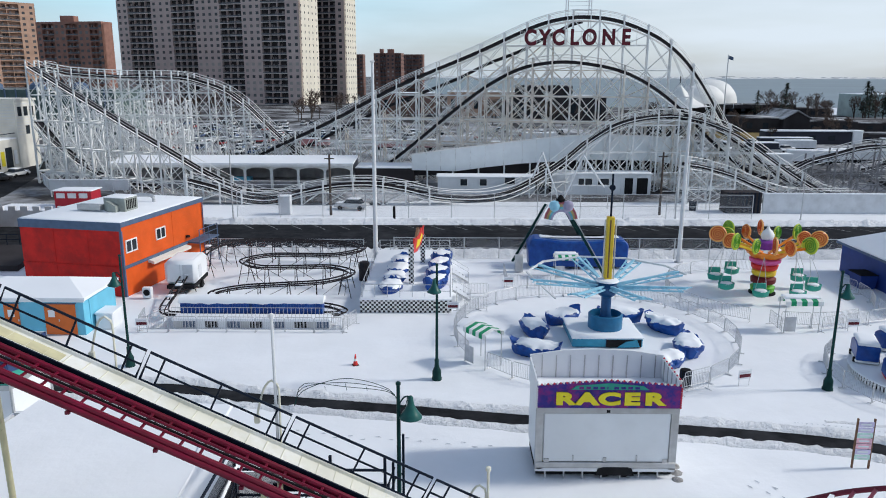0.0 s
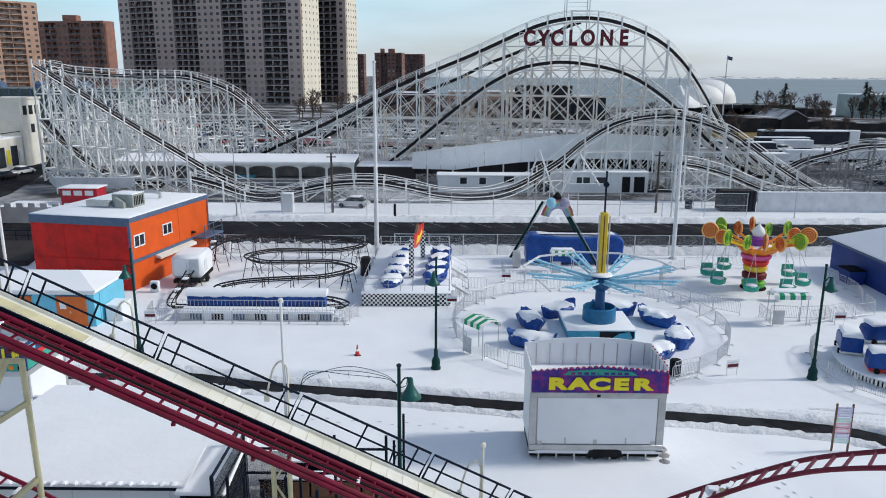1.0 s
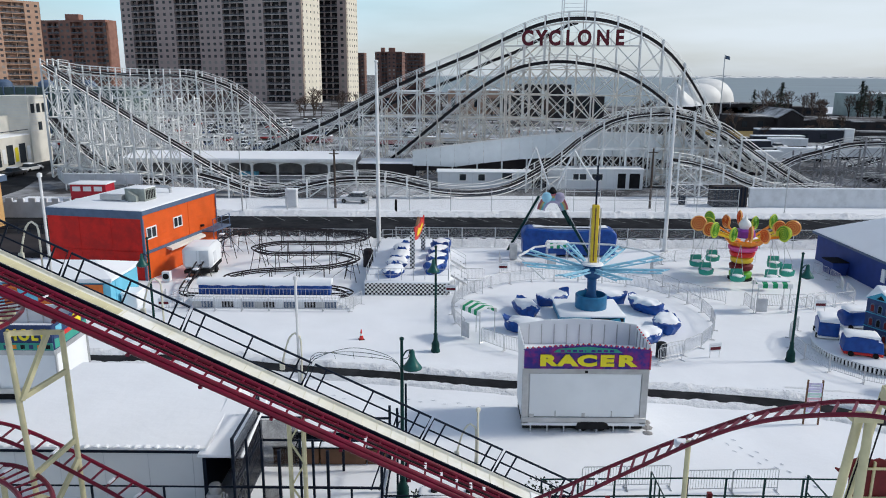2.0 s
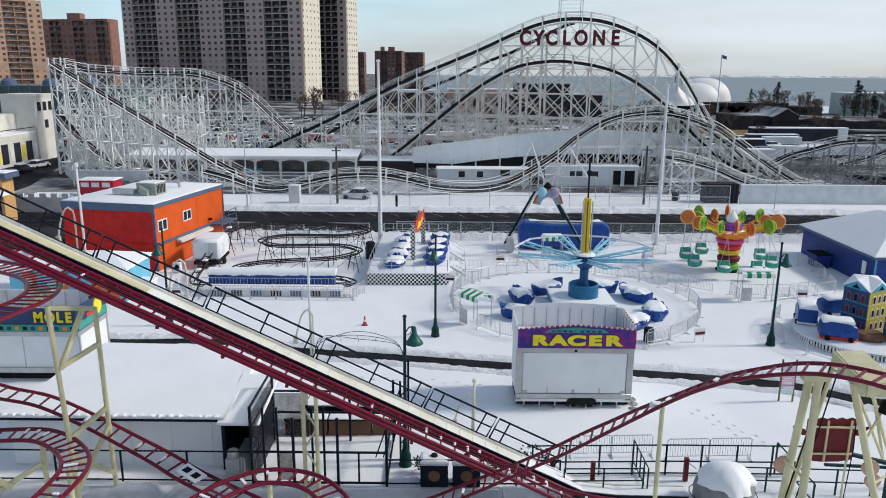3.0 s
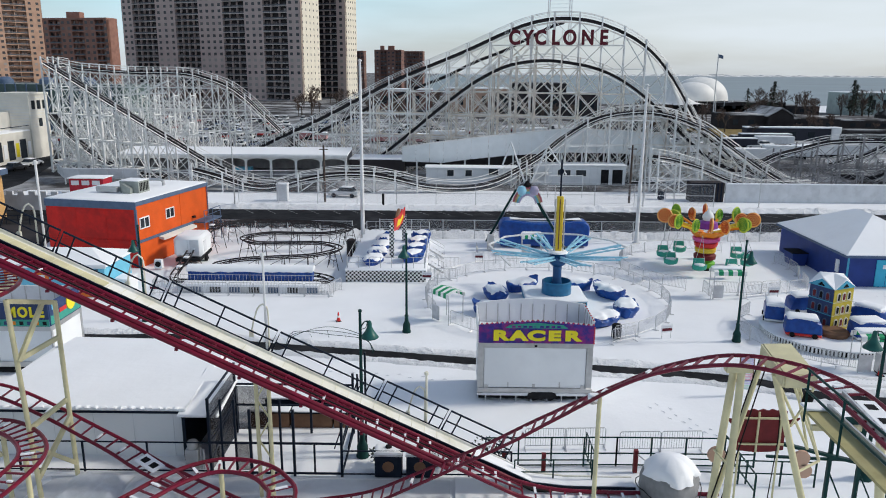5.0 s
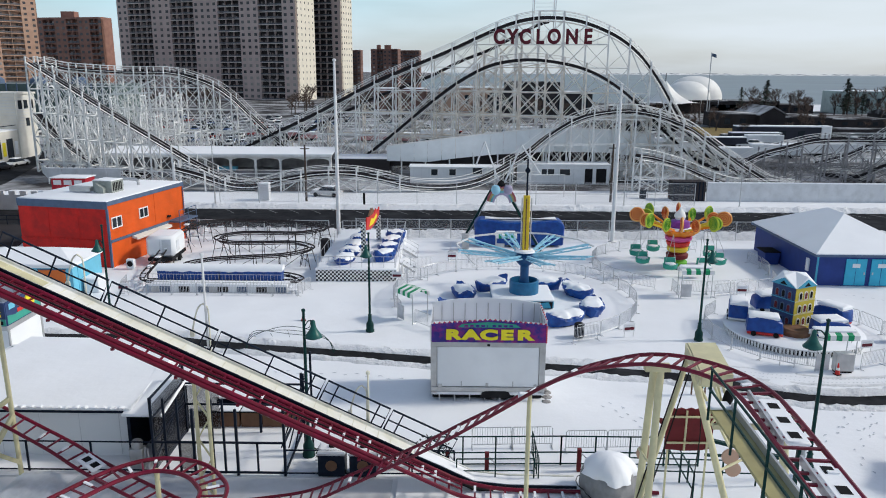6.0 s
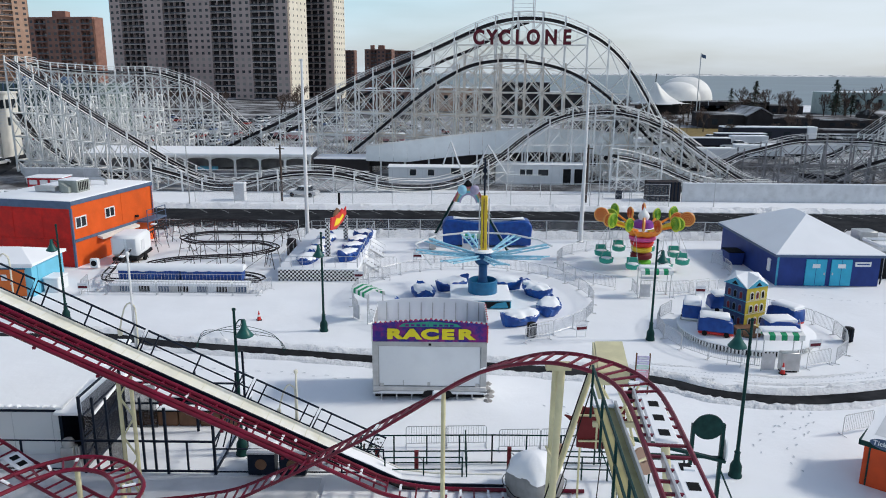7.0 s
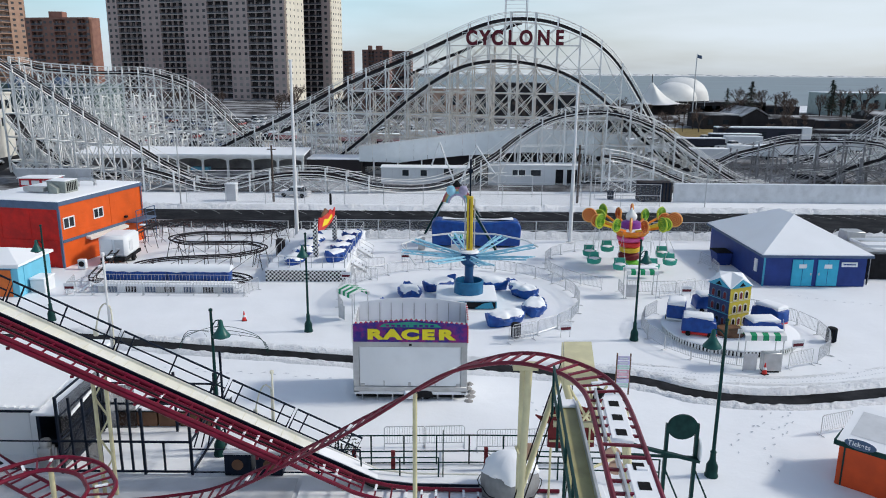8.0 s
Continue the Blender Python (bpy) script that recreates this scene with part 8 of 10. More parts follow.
ctr = thing("counter", -4.6, 34.6, 0, 0, "dark counter with snowy top behind the crates", "counter")
part("body", Geo().box(-2.4, -0.3, 0, 2.4, 0.3, 1.05), NAVY_STEEL, ctr)
part("top", Geo().box(-2.5, -0.4, 1.05, 2.5, 0.4, 1.12), SNOW_ROOF, ctr)
for x in (-0.15, 1.25):
    k = thing("drinks_chest", x, 28.95, 0, 0, "dark blue chest with round rust mark, snow on lid", "chest", "drinks chests")
    part("body", Geo().box(-0.6, -0.4, 0, 0.6, 0.4, 1.05), NAVY_STEEL, k, bevel=0.04)
    part("round_mark", Geo().lathe([(0.05, 0), (0.26, 0), (0.26, 0.02), (0.05, 0.02)], 18).turned(pose(0, -0.41, 0.55, 90, 0, 0)), BROWN_BOARD, k, "plain round rust mark")
    part("lid", Geo().box(-0.63, -0.43, 1.05, 0.63, 0.43, 1.12), GALV, k)
    part("snow_cover", snow_cap([(-0.6, -0.4), (0.6, -0.4), (0.6, 0.4), (-0.6, 0.4)], 1.12, 1.28, 0.2), SNOW_ROOF, k)
    part("finial", Geo().lathe([(0.16, 1.25), (0.14, 1.36), (0.05, 1.42)], 10), DARK_INSIDE, k)
rail_run([(-2.2, 28.62, 0), (5.3, 28.72, 0)], 1.25, "navy steel railing beside the catwalk", bay=1.9, mids=(0.1,))
rail_run([(4.2, 29.6, 0), (10.2, 29.8, 0), (16.5, 29.8, 0)], 1.45, "dark green steel railing along the queue", DARK_GREEN, 1.55, (0.45, 0.05), 0.038)
rail_run([(5.4, 28.2, 0), (8.8, 28.3, 0)], 1.15, "dark green queue railing", DARK_GREEN, 1.7, (0.5, 0.1), 0.034)
rail_run([(9.0, 28.3, 0), (9.0, 30.8, 0)], 1.15, "dark green queue railing", DARK_GREEN, 0.6, (0.1,), 0.03)
rail_run([(12.6, 28.4, 0), (18.5, 28.2, 0)], 1.2, "dark green queue railing", DARK_GREEN, 1.6, (0.5,), 0.034)
rail_run([(15.2, 26.6, 0), (15.2, 30.0, 0)], 1.5, "dark green queue railing", DARK_GREEN, 1.7, (0.5,), 0.036)
barrier_line(6.2, 31.2, 10.0, 31.4)
barrier_line(10.6, 31.0, 14.6, 31.2)
for x, y in ((5.0, 29.0), (6.76, 28.9), (10.95, 29.3)):
    tb = thing("turnstile_post", x, y, 0, 0, "red turnstile post in snow", "turnstile", "turnstiles")
    part("post", Geo().box(-0.09, -0.09, 0, 0.09, 0.09, 1.1), MAROON, tb)
    part("arm", Geo().beam((0, 0, 0.95), (0.35, -0.3, 0.75), 0.05), GALV, tb)
cover = thing("covered_machine", 11.85, 27.1, 0, 15, "machine under a grey tarpaulin with thick smooth snow", "covered machine")
bulge = lambda a, z: 1 + 0.07 * math.sin(3 * a + 1) + 0.035 * math.sin(7 * a + z * 3) + 0.03 * math.sin(13 * a + 5 * z)
part("tarpaulin", Geo().lathe([(1.0, 0), (1.15, 0.1), (1.20, 0.65), (1.16, 1.0), (1.06, 1.3), (0.85, 1.62), (0.5, 1.85), (0.1, 1.92)], 40, wobble=bulge), GREY_TARP, cover, "grey creased tarpaulin", angle=70)
part("snow_cover", Geo().lathe([(1.02, 1.22), (1.12, 1.28), (1.05, 1.5), (0.82, 1.78), (0.45, 2.02), (0.1, 2.08)], 40, wobble=lambda a, z: bulge(a, z) * (1 + (0.10 * math.sin(4 * a + 2) + 0.05 * math.sin(9 * a) if z < 1.4 else 0.03 * math.sin(4 * a + 2)))), SNOW_ROOF, cover, "thick smooth snow", angle=70)
part("cord", Geo().tube([(1.33 * math.cos(k * math.tau / 24) * bulge(k * math.tau / 24, 0.6), 1.33 * math.sin(k * math.tau / 24) * bulge(k * math.tau / 24, 0.6), 0.6) for k in range(24)], 0.02, 5, closed=True), BLACK, cover)
solid("pavement_station", Geo().box(2.8, 25.6, -0.02, 16.0, 28.6, 0.07), SNOW_ROOF, "flat snowy station pad beside the track", "platform", "structure", bevel=0.02)

for px_, pz0, pz1, mat in ((-14.3, 8.0, 13.8, POLE_WHITE), (-5.3, 4.0, 10.05, POLE_WHITE), (1.53, 1.2, 4.85, PALE_CREAM)):
    s = thing("light_standard", px_, 28.74, 0, 0, "slim pale light standard rising beside the catwalk", "pole", "catwalk poles")
    part("shaft", Geo().tube([(0, 0, max(slope_z(px_), 0) - 0.1), (0, 0, pz1)], 0.05 if mat is POLE_WHITE else 0.045, 8), mat, s)
    part("cap", Geo().lathe([(0.09, pz1), (0.09, pz1 + 0.12), (0.03, pz1 + 0.16)], 8), mat, s)
for ax, az in ((-14.6, 12.05), (-10.3, 9.95), (-5.2, 7.85), (1.45, 4.2)):
    s = thing("arc_lamp", ax, 28.74, 0, 0, "pale curved arm lamp beside the catwalk", "lamp", "arc lamps")
    part("stem", Geo().tube([(0, 0, slope_z(ax) - 0.1), (0.02, 0, az - 0.35)], 0.036, 7), PALE_CREAM, s)
    part("arm", Geo().tube(smooth_path([(0.02, 0, az - 0.4), (-0.02, 0, az - 0.02), (-0.2, 0, az + 0.12), (-0.42, 0, az - 0.08), (-0.6, 0, az - 0.6), (-0.72, 0, az - 1.1)], 0.12), 0.038, 7), PALE_CREAM, s)
    part("lamp_head", Geo().box(-0.82, -0.07, az - 1.35, -0.64, 0.07, az - 1.05), PALE_CREAM, s, bevel=0.02)
tre = thing("wire_trellis", -5.2, 43.2, 0, 0, "thin wire trellis arch bent over the snow", "trellis")
for k in range(3):
    part("hoop", Geo().tube(smooth_path([(-2.8, k * 0.25, 0), (-2.3, k * 0.25, 1.05 + 0.1 * k), (0, k * 0.25, 1.8 - 0.35 * k), (2.3, k * 0.25, 1.2 - 0.2 * k), (2.9, k * 0.25, 0)], 0.3), 0.018, 4), DARK_GREEN, tre)
for x in (-2.2, -1.1, 0, 1.1, 2.2):
    part("tie_wire", Geo().tube([(x, 0, 1.55 - abs(x) * 0.2), (x, 0.5, 0.9)], 0.012, 4), DARK_GREEN, tre)
net = thing("ladder_frame", -2.0, 30.9, 0, 0, "dark braced ladder frame beside the lamp post", "frame")
for x in (0.25, 0.62):
    part("upright", Geo().beam((x, 0, 0), (x, 0, 5.0 if x > 0.5 else 3.9), 0.09), NAVY_STEEL, net)
for z in (0.8, 1.6, 2.4, 3.2):
    part("rung", Geo().beam((0.25, 0, z), (0.62, 0, z + 0.3), 0.05), NAVY_STEEL, net)
for x, z in ((-0.9, 3.7), (-0.55, 3.2), (-0.25, 2.6)):
    part("brace", Geo().beam((x, 0, 0.1), (0.3, 0, z), 0.06), NAVY_STEEL, net)
rb = thing("ornate_sign_back", 13.6, 23.2, 0, 0, "maroon scalloped sign board seen from its cream-framed back", "sign")
ev = [(-0.84 + i * 0.168, 0.78 + (0.06 if i % 2 else 0.0)) for i in range(11)]
part("board", Geo().wall_prism([(-0.84, -0.75), (-0.2, -0.82), (0.4, -0.8), (0.84, -0.72)] + ev[::-1], -0.03, 0.03).turned(Matrix.Translation((0, 0, 5.25))), MAROON, rb, "maroon scalloped board")
for x in (-0.15, 0.65):
    part("batten", Geo().box(x - 0.03, -0.09, 4.45, x + 0.03, -0.03, 6.0), CREAM, rb)
for z in (4.75, 5.75):
    part("batten", Geo().box(-0.8, -0.12, z, 0.8, -0.06, z + 0.06), CREAM, rb)
for x in (-0.7, 0.7):
    part("post", Geo().tube([(x, 0.06, 0), (x, 0.06, 5.4)], 0.04, 6), CREAM, rb)
for x, sg in ((-1.05, -1), (1.05, 1)):
    part("finial", Geo().lathe([(0.02, -0.35), (0.12, -0.1), (0.03, 0.3)], 8).turned(pose(x, 0, 5.6, 0, 60 * sg, 0)), MAROON, rb)
for a in ((-1.5, 4.3, 0.32), (1.55, 4.2, 0.3), (1.7, 3.7, 0.28)):
    part("scroll", Geo().lathe([(0.05, -0.05), (a[2], -0.05), (a[2], 0.05), (0.05, 0.05)], 14).turned(pose(a[0], 0, a[1], 90, 0, 0)), BRICK_PALE, rb, "round tan scroll")
gs = thing("gate_sign", 18.9, 26.9, -0.6, 0, "dark green gate frame with round sign top", "sign")
for x in (-0.62, 0.62):
    part("post", Geo().box(x - 0.07, -0.07, 0.58, x + 0.07, 0.07, 4.2), DARK_GREEN, gs)
part("round_board", Geo().lathe([(0.02, -0.05), (0.60, -0.05), (0.60, 0.05), (0.02, 0.05)], 28).turned(pose(0, 0, 4.05, 90, 0, 0) @ Matrix.Diagonal((1.05, 0.92, 1, 1))), DARK_GREEN, gs, "round dark sign board")
part("cross_board", Geo().box(-0.55, -0.035, 3.75, 0.55, 0.035, 4.2), DARK_GREEN, gs)
part("side_disc", Geo().lathe([(0.02, -0.03), (0.42, -0.03), (0.42, 0.03), (0.02, 0.03)], 20).turned(pose(0.75, 0, 3.0, 0, 90, 0) @ Matrix.Diagonal((1.3, 0.8, 1, 1))), WHITE_PANEL, gs, "pale oval disc")
part("canopy_bar", Geo().beam((-3.2, -0.2, 3.6), (0.75, -0.2, 2.6), 0.2, 0.12), DARK_GREEN, gs)
part("canopy_bar", Geo().beam((-3.2, 0.1, 2.75), (0.6, 0.1, 2.6), 0.1, 0.1), DARK_GREEN, gs)
for x in (-0.62, 0.62):
    part("stay", Geo().beam((x, 0, 2.2), (x + 0.7, -0.3, 0.58), 0.06), DARK_GREEN, gs)
oh = thing("snack_booth", 26.62, 28.5, 0, -42, "red-orange booth with a slanted roof and sign reading Tickets", "booth")
part("body", Geo().box(-0.12, -0.2, 0, 4.7, 2.8, 2.0), VERMILION, oh, "red-orange painted body")
part("front_panel", Geo().box(0.15, -0.24, 0.1, 2.2, -0.2, 1.9), VERMILION, oh)
part("panel_batten", Geo().box(0.08, -0.26, 0.05, 0.15, -0.2, 1.95), DARK_GREEN, oh)
part("panel_batten", Geo().box(2.2, -0.26, 0.05, 2.27, -0.2, 1.95), DARK_GREEN, oh)
part("roof", Geo().add([(-0.25, -0.35, 1.98), (4.9, -0.35, 1.98), (4.9, 3.1, 2.45), (-0.25, 3.1, 2.45), (-0.25, -0.35, 2.12), (4.9, -0.35, 2.12), (4.9, 3.1, 2.6), (-0.25, 3.1, 2.6)], [(3, 2, 1, 0), (4, 5, 6, 7), (0, 1, 5, 4), (1, 2, 6, 5), (2, 3, 7, 6), (3, 0, 4, 7)]), SNOW_ROOF, oh, "slanted snowy roof")
part("fascia", Geo().box(-0.3, -0.42, 1.94, 4.9, -0.35, 2.16), DARK_GREEN, oh)
part("fascia", Geo().box(-0.32, -0.42, 1.94, -0.25, 0.9, 2.2), DARK_GREEN, oh)
part("oval_sign", Geo().lathe([(0.02, -0.03), (0.62, -0.03), (0.62, 0.03), (0.02, 0.03)], 24).turned(pose(0.72, -0.5, 2.28, 62, 0, 0) @ Matrix.Diagonal((1.0, 0.34, 1, 1))), SLATE_TRIM, oh, "slate blue oval sign")
for i, ch in enumerate("Tickets"):
    letter(ch, 0.27, WHITE_PANEL, oh, oh.matrix_basis @ pose(0.32 + (0, 0.12, 0.21, 0.33, 0.46, 0.59, 0.69)[i] * 1.08, -0.59, 2.222, -28, 0, 0), 0.012, 0.95, bold=0.008)
part("side_window", Geo().box(-0.15, 0.7, 0.9, -0.12, 1.9, 1.7), DARK_INSIDE, oh)
part("roof_panel", Geo().add([(0.1, 0.4, 2.235), (2.4, 0.4, 2.235), (2.4, 2.6, 2.54), (0.1, 2.6, 2.54)], [(0, 1, 2, 3)]), GREY_WALL, oh, "bare grey roof panel")
part("hatch", Geo().box(2.5, -0.24, 0.7, 4.2, -0.2, 1.7), DARK_INSIDE, oh)
part("side_ring", Geo().lathe([(0.3, -0.04), (0.36, -0.04), (0.36, 0.04), (0.3, 0.04)], 16).turned(pose(-0.17, 0.9, 1.0, 0, 90, 0)), POLE_WHITE, oh)
crowd_barrier(28.9, 33.2, 20)
ds = thing("direction_sign", 19.05, 37.55, 0, -3, "stacked coloured direction boards between two posts", "sign")
FADED = [material("faded " + w + " board", c, 0.6, vary=0.25, scale=3.0) for w, c in (("mint", (0.60, 0.80, 0.72)), ("rose", (0.85, 0.50, 0.58)), ("lilac", (0.66, 0.60, 0.80)))]
for x in (-0.37, 0.37):
    part("post", Geo().box(x - 0.035, -0.04, 0, x + 0.035, 0.04, 2.45), BROWN_BOARD, ds)
for i in range(7):
    b = part("board", Geo().box(-0.34, -0.06, 0.45 + i * 0.27, 0.34, -0.03, 0.68 + i * 0.27), FADED[(i * 2 + i // 3) % 3], ds, "pastel direction board")
    part("worn_mark", Geo().box(-0.24, -0.07, 0.53 + i * 0.27, 0.22, -0.06, 0.60 + i * 0.27), WHITE_PANEL, b)
for x, y in ((13.9, 46.6), (35.3, 46.3)):
    t_ = thing("rubbish_bin", x, y, 0, 0, "black slatted rubbish bin by the fence", "bin", "rubbish bins")
    part("body", Geo().lathe([(0.26, 0), (0.3, 0.05), (0.32, 0.95), (0.28, 1.0), (0.1, 1.02)], 14), BLACK, t_)
    for k in range(14):
        a = k * math.tau / 14
        part("slat", Geo().box(-0.03, -0.015, 0.05, 0.03, 0.015, 0.95).turned(pose(0.325 * math.cos(a), 0.325 * math.sin(a), 0, 0, 0, math.degrees(a) + 90)), NAVY_STEEL, t_)
for x, y, sc in ((2.6, 29.6, 1.0), (4.3, 29.9, 1.2), (-0.6, 29.65, 0.7)):
    sh = thing("garland_shrub", x, y, 0, 0, "dark evergreen shrub dusted with snow", "shrub", "evergreen shrubs")
    g, rnd = Geo(), random.Random(int(x * 10))
    sn = Geo()
    for i in range(220):
        a, u, r = rnd.random() * math.tau, rnd.random(), rnd.random() ** 0.5
        p = Vector((0.75 * sc * r * math.cos(a), 0.5 * sc * r * math.sin(a), 0.25 + 1.1 * sc * u * (1 - 0.5 * r)))
        d = Vector((rnd.uniform(-1, 1), rnd.uniform(-1, 1), rnd.uniform(-0.2, 1))).normalized() * 0.16
        s_ = d.cross(Vector((0, 0, 1))).normalized() * 0.05
        (sn if i % 5 == 0 else g).add([p, p + d * 0.5 + s_, p + d, p + d * 0.5 - s_], [(0, 1, 2, 3)])
    part("needles", g, PINE, sh)
    tagged(part("snow_dusting", sn, SNOW_ROOF, sh), kind="stuff")
    part("stem", Geo().tube([(0, 0, 0), (0, 0, 0.8)], 0.05, 5), BARK, sh)

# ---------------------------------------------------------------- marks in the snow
# pressed snow, its blue-grey painting the shadow that a real dent would hold
PRINT_SHADE = material("pressed snow with dent shade", (0.52, 0.56, 0.62), 0.5, vary=0.25, scale=6.0, bump=0.2)


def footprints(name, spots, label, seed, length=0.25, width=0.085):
    """Flat sole marks, coloured darker for the shade of a dent, with a crumbled rim of snow pushed up round each."""
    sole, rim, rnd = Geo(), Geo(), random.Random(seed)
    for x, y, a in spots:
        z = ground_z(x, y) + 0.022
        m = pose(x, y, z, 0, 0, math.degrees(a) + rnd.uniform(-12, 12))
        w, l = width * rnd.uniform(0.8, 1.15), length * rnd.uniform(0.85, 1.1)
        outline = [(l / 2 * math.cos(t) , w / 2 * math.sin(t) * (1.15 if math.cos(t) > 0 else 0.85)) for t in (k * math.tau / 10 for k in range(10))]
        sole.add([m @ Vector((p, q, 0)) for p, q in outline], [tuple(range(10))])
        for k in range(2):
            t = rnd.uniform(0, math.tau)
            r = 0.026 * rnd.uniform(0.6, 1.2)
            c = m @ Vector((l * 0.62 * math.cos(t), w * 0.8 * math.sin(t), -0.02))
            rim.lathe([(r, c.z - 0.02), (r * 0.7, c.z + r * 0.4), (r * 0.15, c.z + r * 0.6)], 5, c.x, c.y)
    solid(name, sole, PRINT_SHADE, label, "snow marks", "stuff")
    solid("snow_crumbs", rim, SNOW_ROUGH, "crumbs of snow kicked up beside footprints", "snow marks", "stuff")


def trail(pts, step=0.62):
    c, out, d, sgn = smooth_path([(x, y, 0) for x, y in pts], 0.1), [], 0, 1
    for p, q in zip(c, c[1:]):
        d += (q - p).length
        if d > step:
            d, sgn = 0, -sgn
            n = (q - p).normalized()
            out.append((p.x - n.y * 0.14 * sgn, p.y + n.x * 0.14 * sgn, math.atan2(n.y, n.x)))
    return out


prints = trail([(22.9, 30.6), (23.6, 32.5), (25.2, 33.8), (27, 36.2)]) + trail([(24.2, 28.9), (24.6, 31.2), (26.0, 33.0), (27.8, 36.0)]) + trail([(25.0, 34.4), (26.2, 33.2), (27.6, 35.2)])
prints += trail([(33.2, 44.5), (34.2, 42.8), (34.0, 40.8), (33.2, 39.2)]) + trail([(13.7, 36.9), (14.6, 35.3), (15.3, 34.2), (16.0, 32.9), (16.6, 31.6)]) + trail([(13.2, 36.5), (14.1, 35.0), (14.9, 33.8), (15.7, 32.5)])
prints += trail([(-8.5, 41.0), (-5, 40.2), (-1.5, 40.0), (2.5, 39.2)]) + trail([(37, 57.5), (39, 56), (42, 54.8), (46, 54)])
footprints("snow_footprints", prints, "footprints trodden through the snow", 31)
treads = []
for dy in (0.0, 0.5):
    c = smooth_path([(x, y + dy, 0) for x, y in ((18.2, 41.6), (20.6, 41.0), (23.5, 40.1), (27.5, 39.4), (31.5, 39.7), (36.0, 41.0), (42, 43.4))], 0.24)
    treads += [(p.x, p.y, math.atan2(q.y - p.y, q.x - p.x)) for p, q in zip(c, c[1:])]
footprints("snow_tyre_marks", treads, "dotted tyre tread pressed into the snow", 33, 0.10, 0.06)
for off in (0.0, 1.6):
    c = smooth_path([(x, y, 0.0) for x, y in ((19.8, 41.4 + off * 0.5), (23, 39.9 + off), (28, 39.0 + off * 0.7), (34, 39.8 + off * 0.8), (42, 42.4 + off), (52, 46 + off))], 0.16)
    snow_bank("snow_wheel_track", c, 0.42, 0.045, "shallow wheel track pressed into the snow", 40 + off, 0.16)


# ---------------------------------------------------------------- buildings round the wooden coaster
stn = thing("coaster_station", -26, 120, 0, label="long white station shed with snow roof and arched openings", category="building")
SX0, SX1 = -52.6, -14.5
part("roof", Geo().add([(SX0, 121.0, 3.6), (SX1, 121.0, 3.7), (SX1, 127.4, 4.25), (SX0, 127.4, 4.15), (SX0, 121.0, 3.85), (SX1, 121.0, 3.95), (SX1, 127.4, 4.55), (SX0, 127.4, 4.45)],
     [(3, 2, 1, 0), (4, 5, 6, 7), (0, 1, 5, 4), (1, 2, 6, 5), (2, 3, 7, 6), (3, 0, 4, 7)]), SNOW_ROOF, stn, "long roof under snow", world_space=True)
part("fascia", Geo().beam((SX0, 120.95, 3.35), (SX1, 120.95, 3.65), 0.12, 0.4), WHITE_TIMBER, stn, world_space=True)
part("back_wall", Geo().box(SX0, 126.9, 0, SX1, 127.2, 4.1), SHADED_TIMBER, stn, world_space=True)
part("floor", Geo().box(SX0, 121.8, 0, SX1, 126.9, 0.9), SHADED_TIMBER, stn, world_space=True)
for i in range(10):
    x = SX0 + 0.3 + i * (SX1 - SX0 - 0.6) / 9
    part("pillar", Geo().box(x - 0.18, 121.2, 0, x + 0.18, 121.55, 3.45), WHITE_TIMBER, stn, world_space=True)
    if i < 9:
        w = (SX1 - SX0 - 0.6) / 9
        pts = [(x + 0.18, 3.35)] + [(x + w / 2 - (w / 2 - 0.18) * math.cos(radians(t)), 2.7 + 0.5 * math.sin(radians(t))) for t in range(0, 181, 20)] + [(x + w - 0.18, 3.35)]
        part("arch", Geo().wall_prism(pts, 121.25, 121.4), WHITE_TIMBER, stn, world_space=True)
part("blue_stall", Geo().box(-34, 122.6, 0.4, -31, 124.0, 1.5), SKY_BLUE, stn, "blue covered stall inside", world_space=True)
dk = thing("dark_annexe", -10, 125, 0, label="low dark annexe with snow beside the station", category="building")
part("wall", Geo().box(-14.4, 122.6, 0, -5.2, 129, 3.0), DARK_WALL_AND_GAP, dk, world_space=True)
part("roof_snow", snow_cap([(-14.4, 122.6), (-5.2, 122.6), (-5.2, 129), (-14.4, 129)], 3.0, 3.2), SNOW_ROOF, dk, world_space=True)
for i in range(4):
    part("rail", Geo().tube([(-36, 112.6, 0.7 + i * 0.55), (-4, 112.6, 0.7 + i * 0.55)], 0.05, 4), WHITE_TIMBER, dk, world_space=True)

rp = thing("ramp_fence", 16, 121.5, 0, label="long pale panelled wall rising along the coaster ramp", category="wall")
RT = [(-5.43, 5.36, 2.9), (1.37, 6.25, 2.74), (5.98, 6.82, 3.37), (11.73, 7.55, 4), (18.11, 8.23, 4.42), (22.3, 8.5, 4.62), (31.09, 8.29, 4.52), (38.51, 7.55, 3.63)]
for (xa, ta, ba), (xb, tb, bb_) in zip(RT, RT[1:]):
    n = max(1, round((xb - xa) / 2.4))
    for i in range(n):
        f0, f1 = i / n, (i + 1) / n
        x0, x1 = xa + (xb - xa) * f0 + 0.02, xa + (xb - xa) * f1 - 0.02
        part("panel", Geo().wall_prism([(x0, ba + (bb_ - ba) * f0), (x1, ba + (bb_ - ba) * f1), (x1, ta + (tb - ta) * f1), (x0, ta + (tb - ta) * f0)], 121.4, 121.55), RAMP_PANEL, rp, world_space=True)
for (xa, ta, ba), (xb, tb, bb_) in zip(RT, RT[1:]):
    part("top_rail", Geo().beam((xa, 121.35, ta), (xb, 121.35, tb), 0.2, 0.18), WHITE_TIMBER, rp, world_space=True)
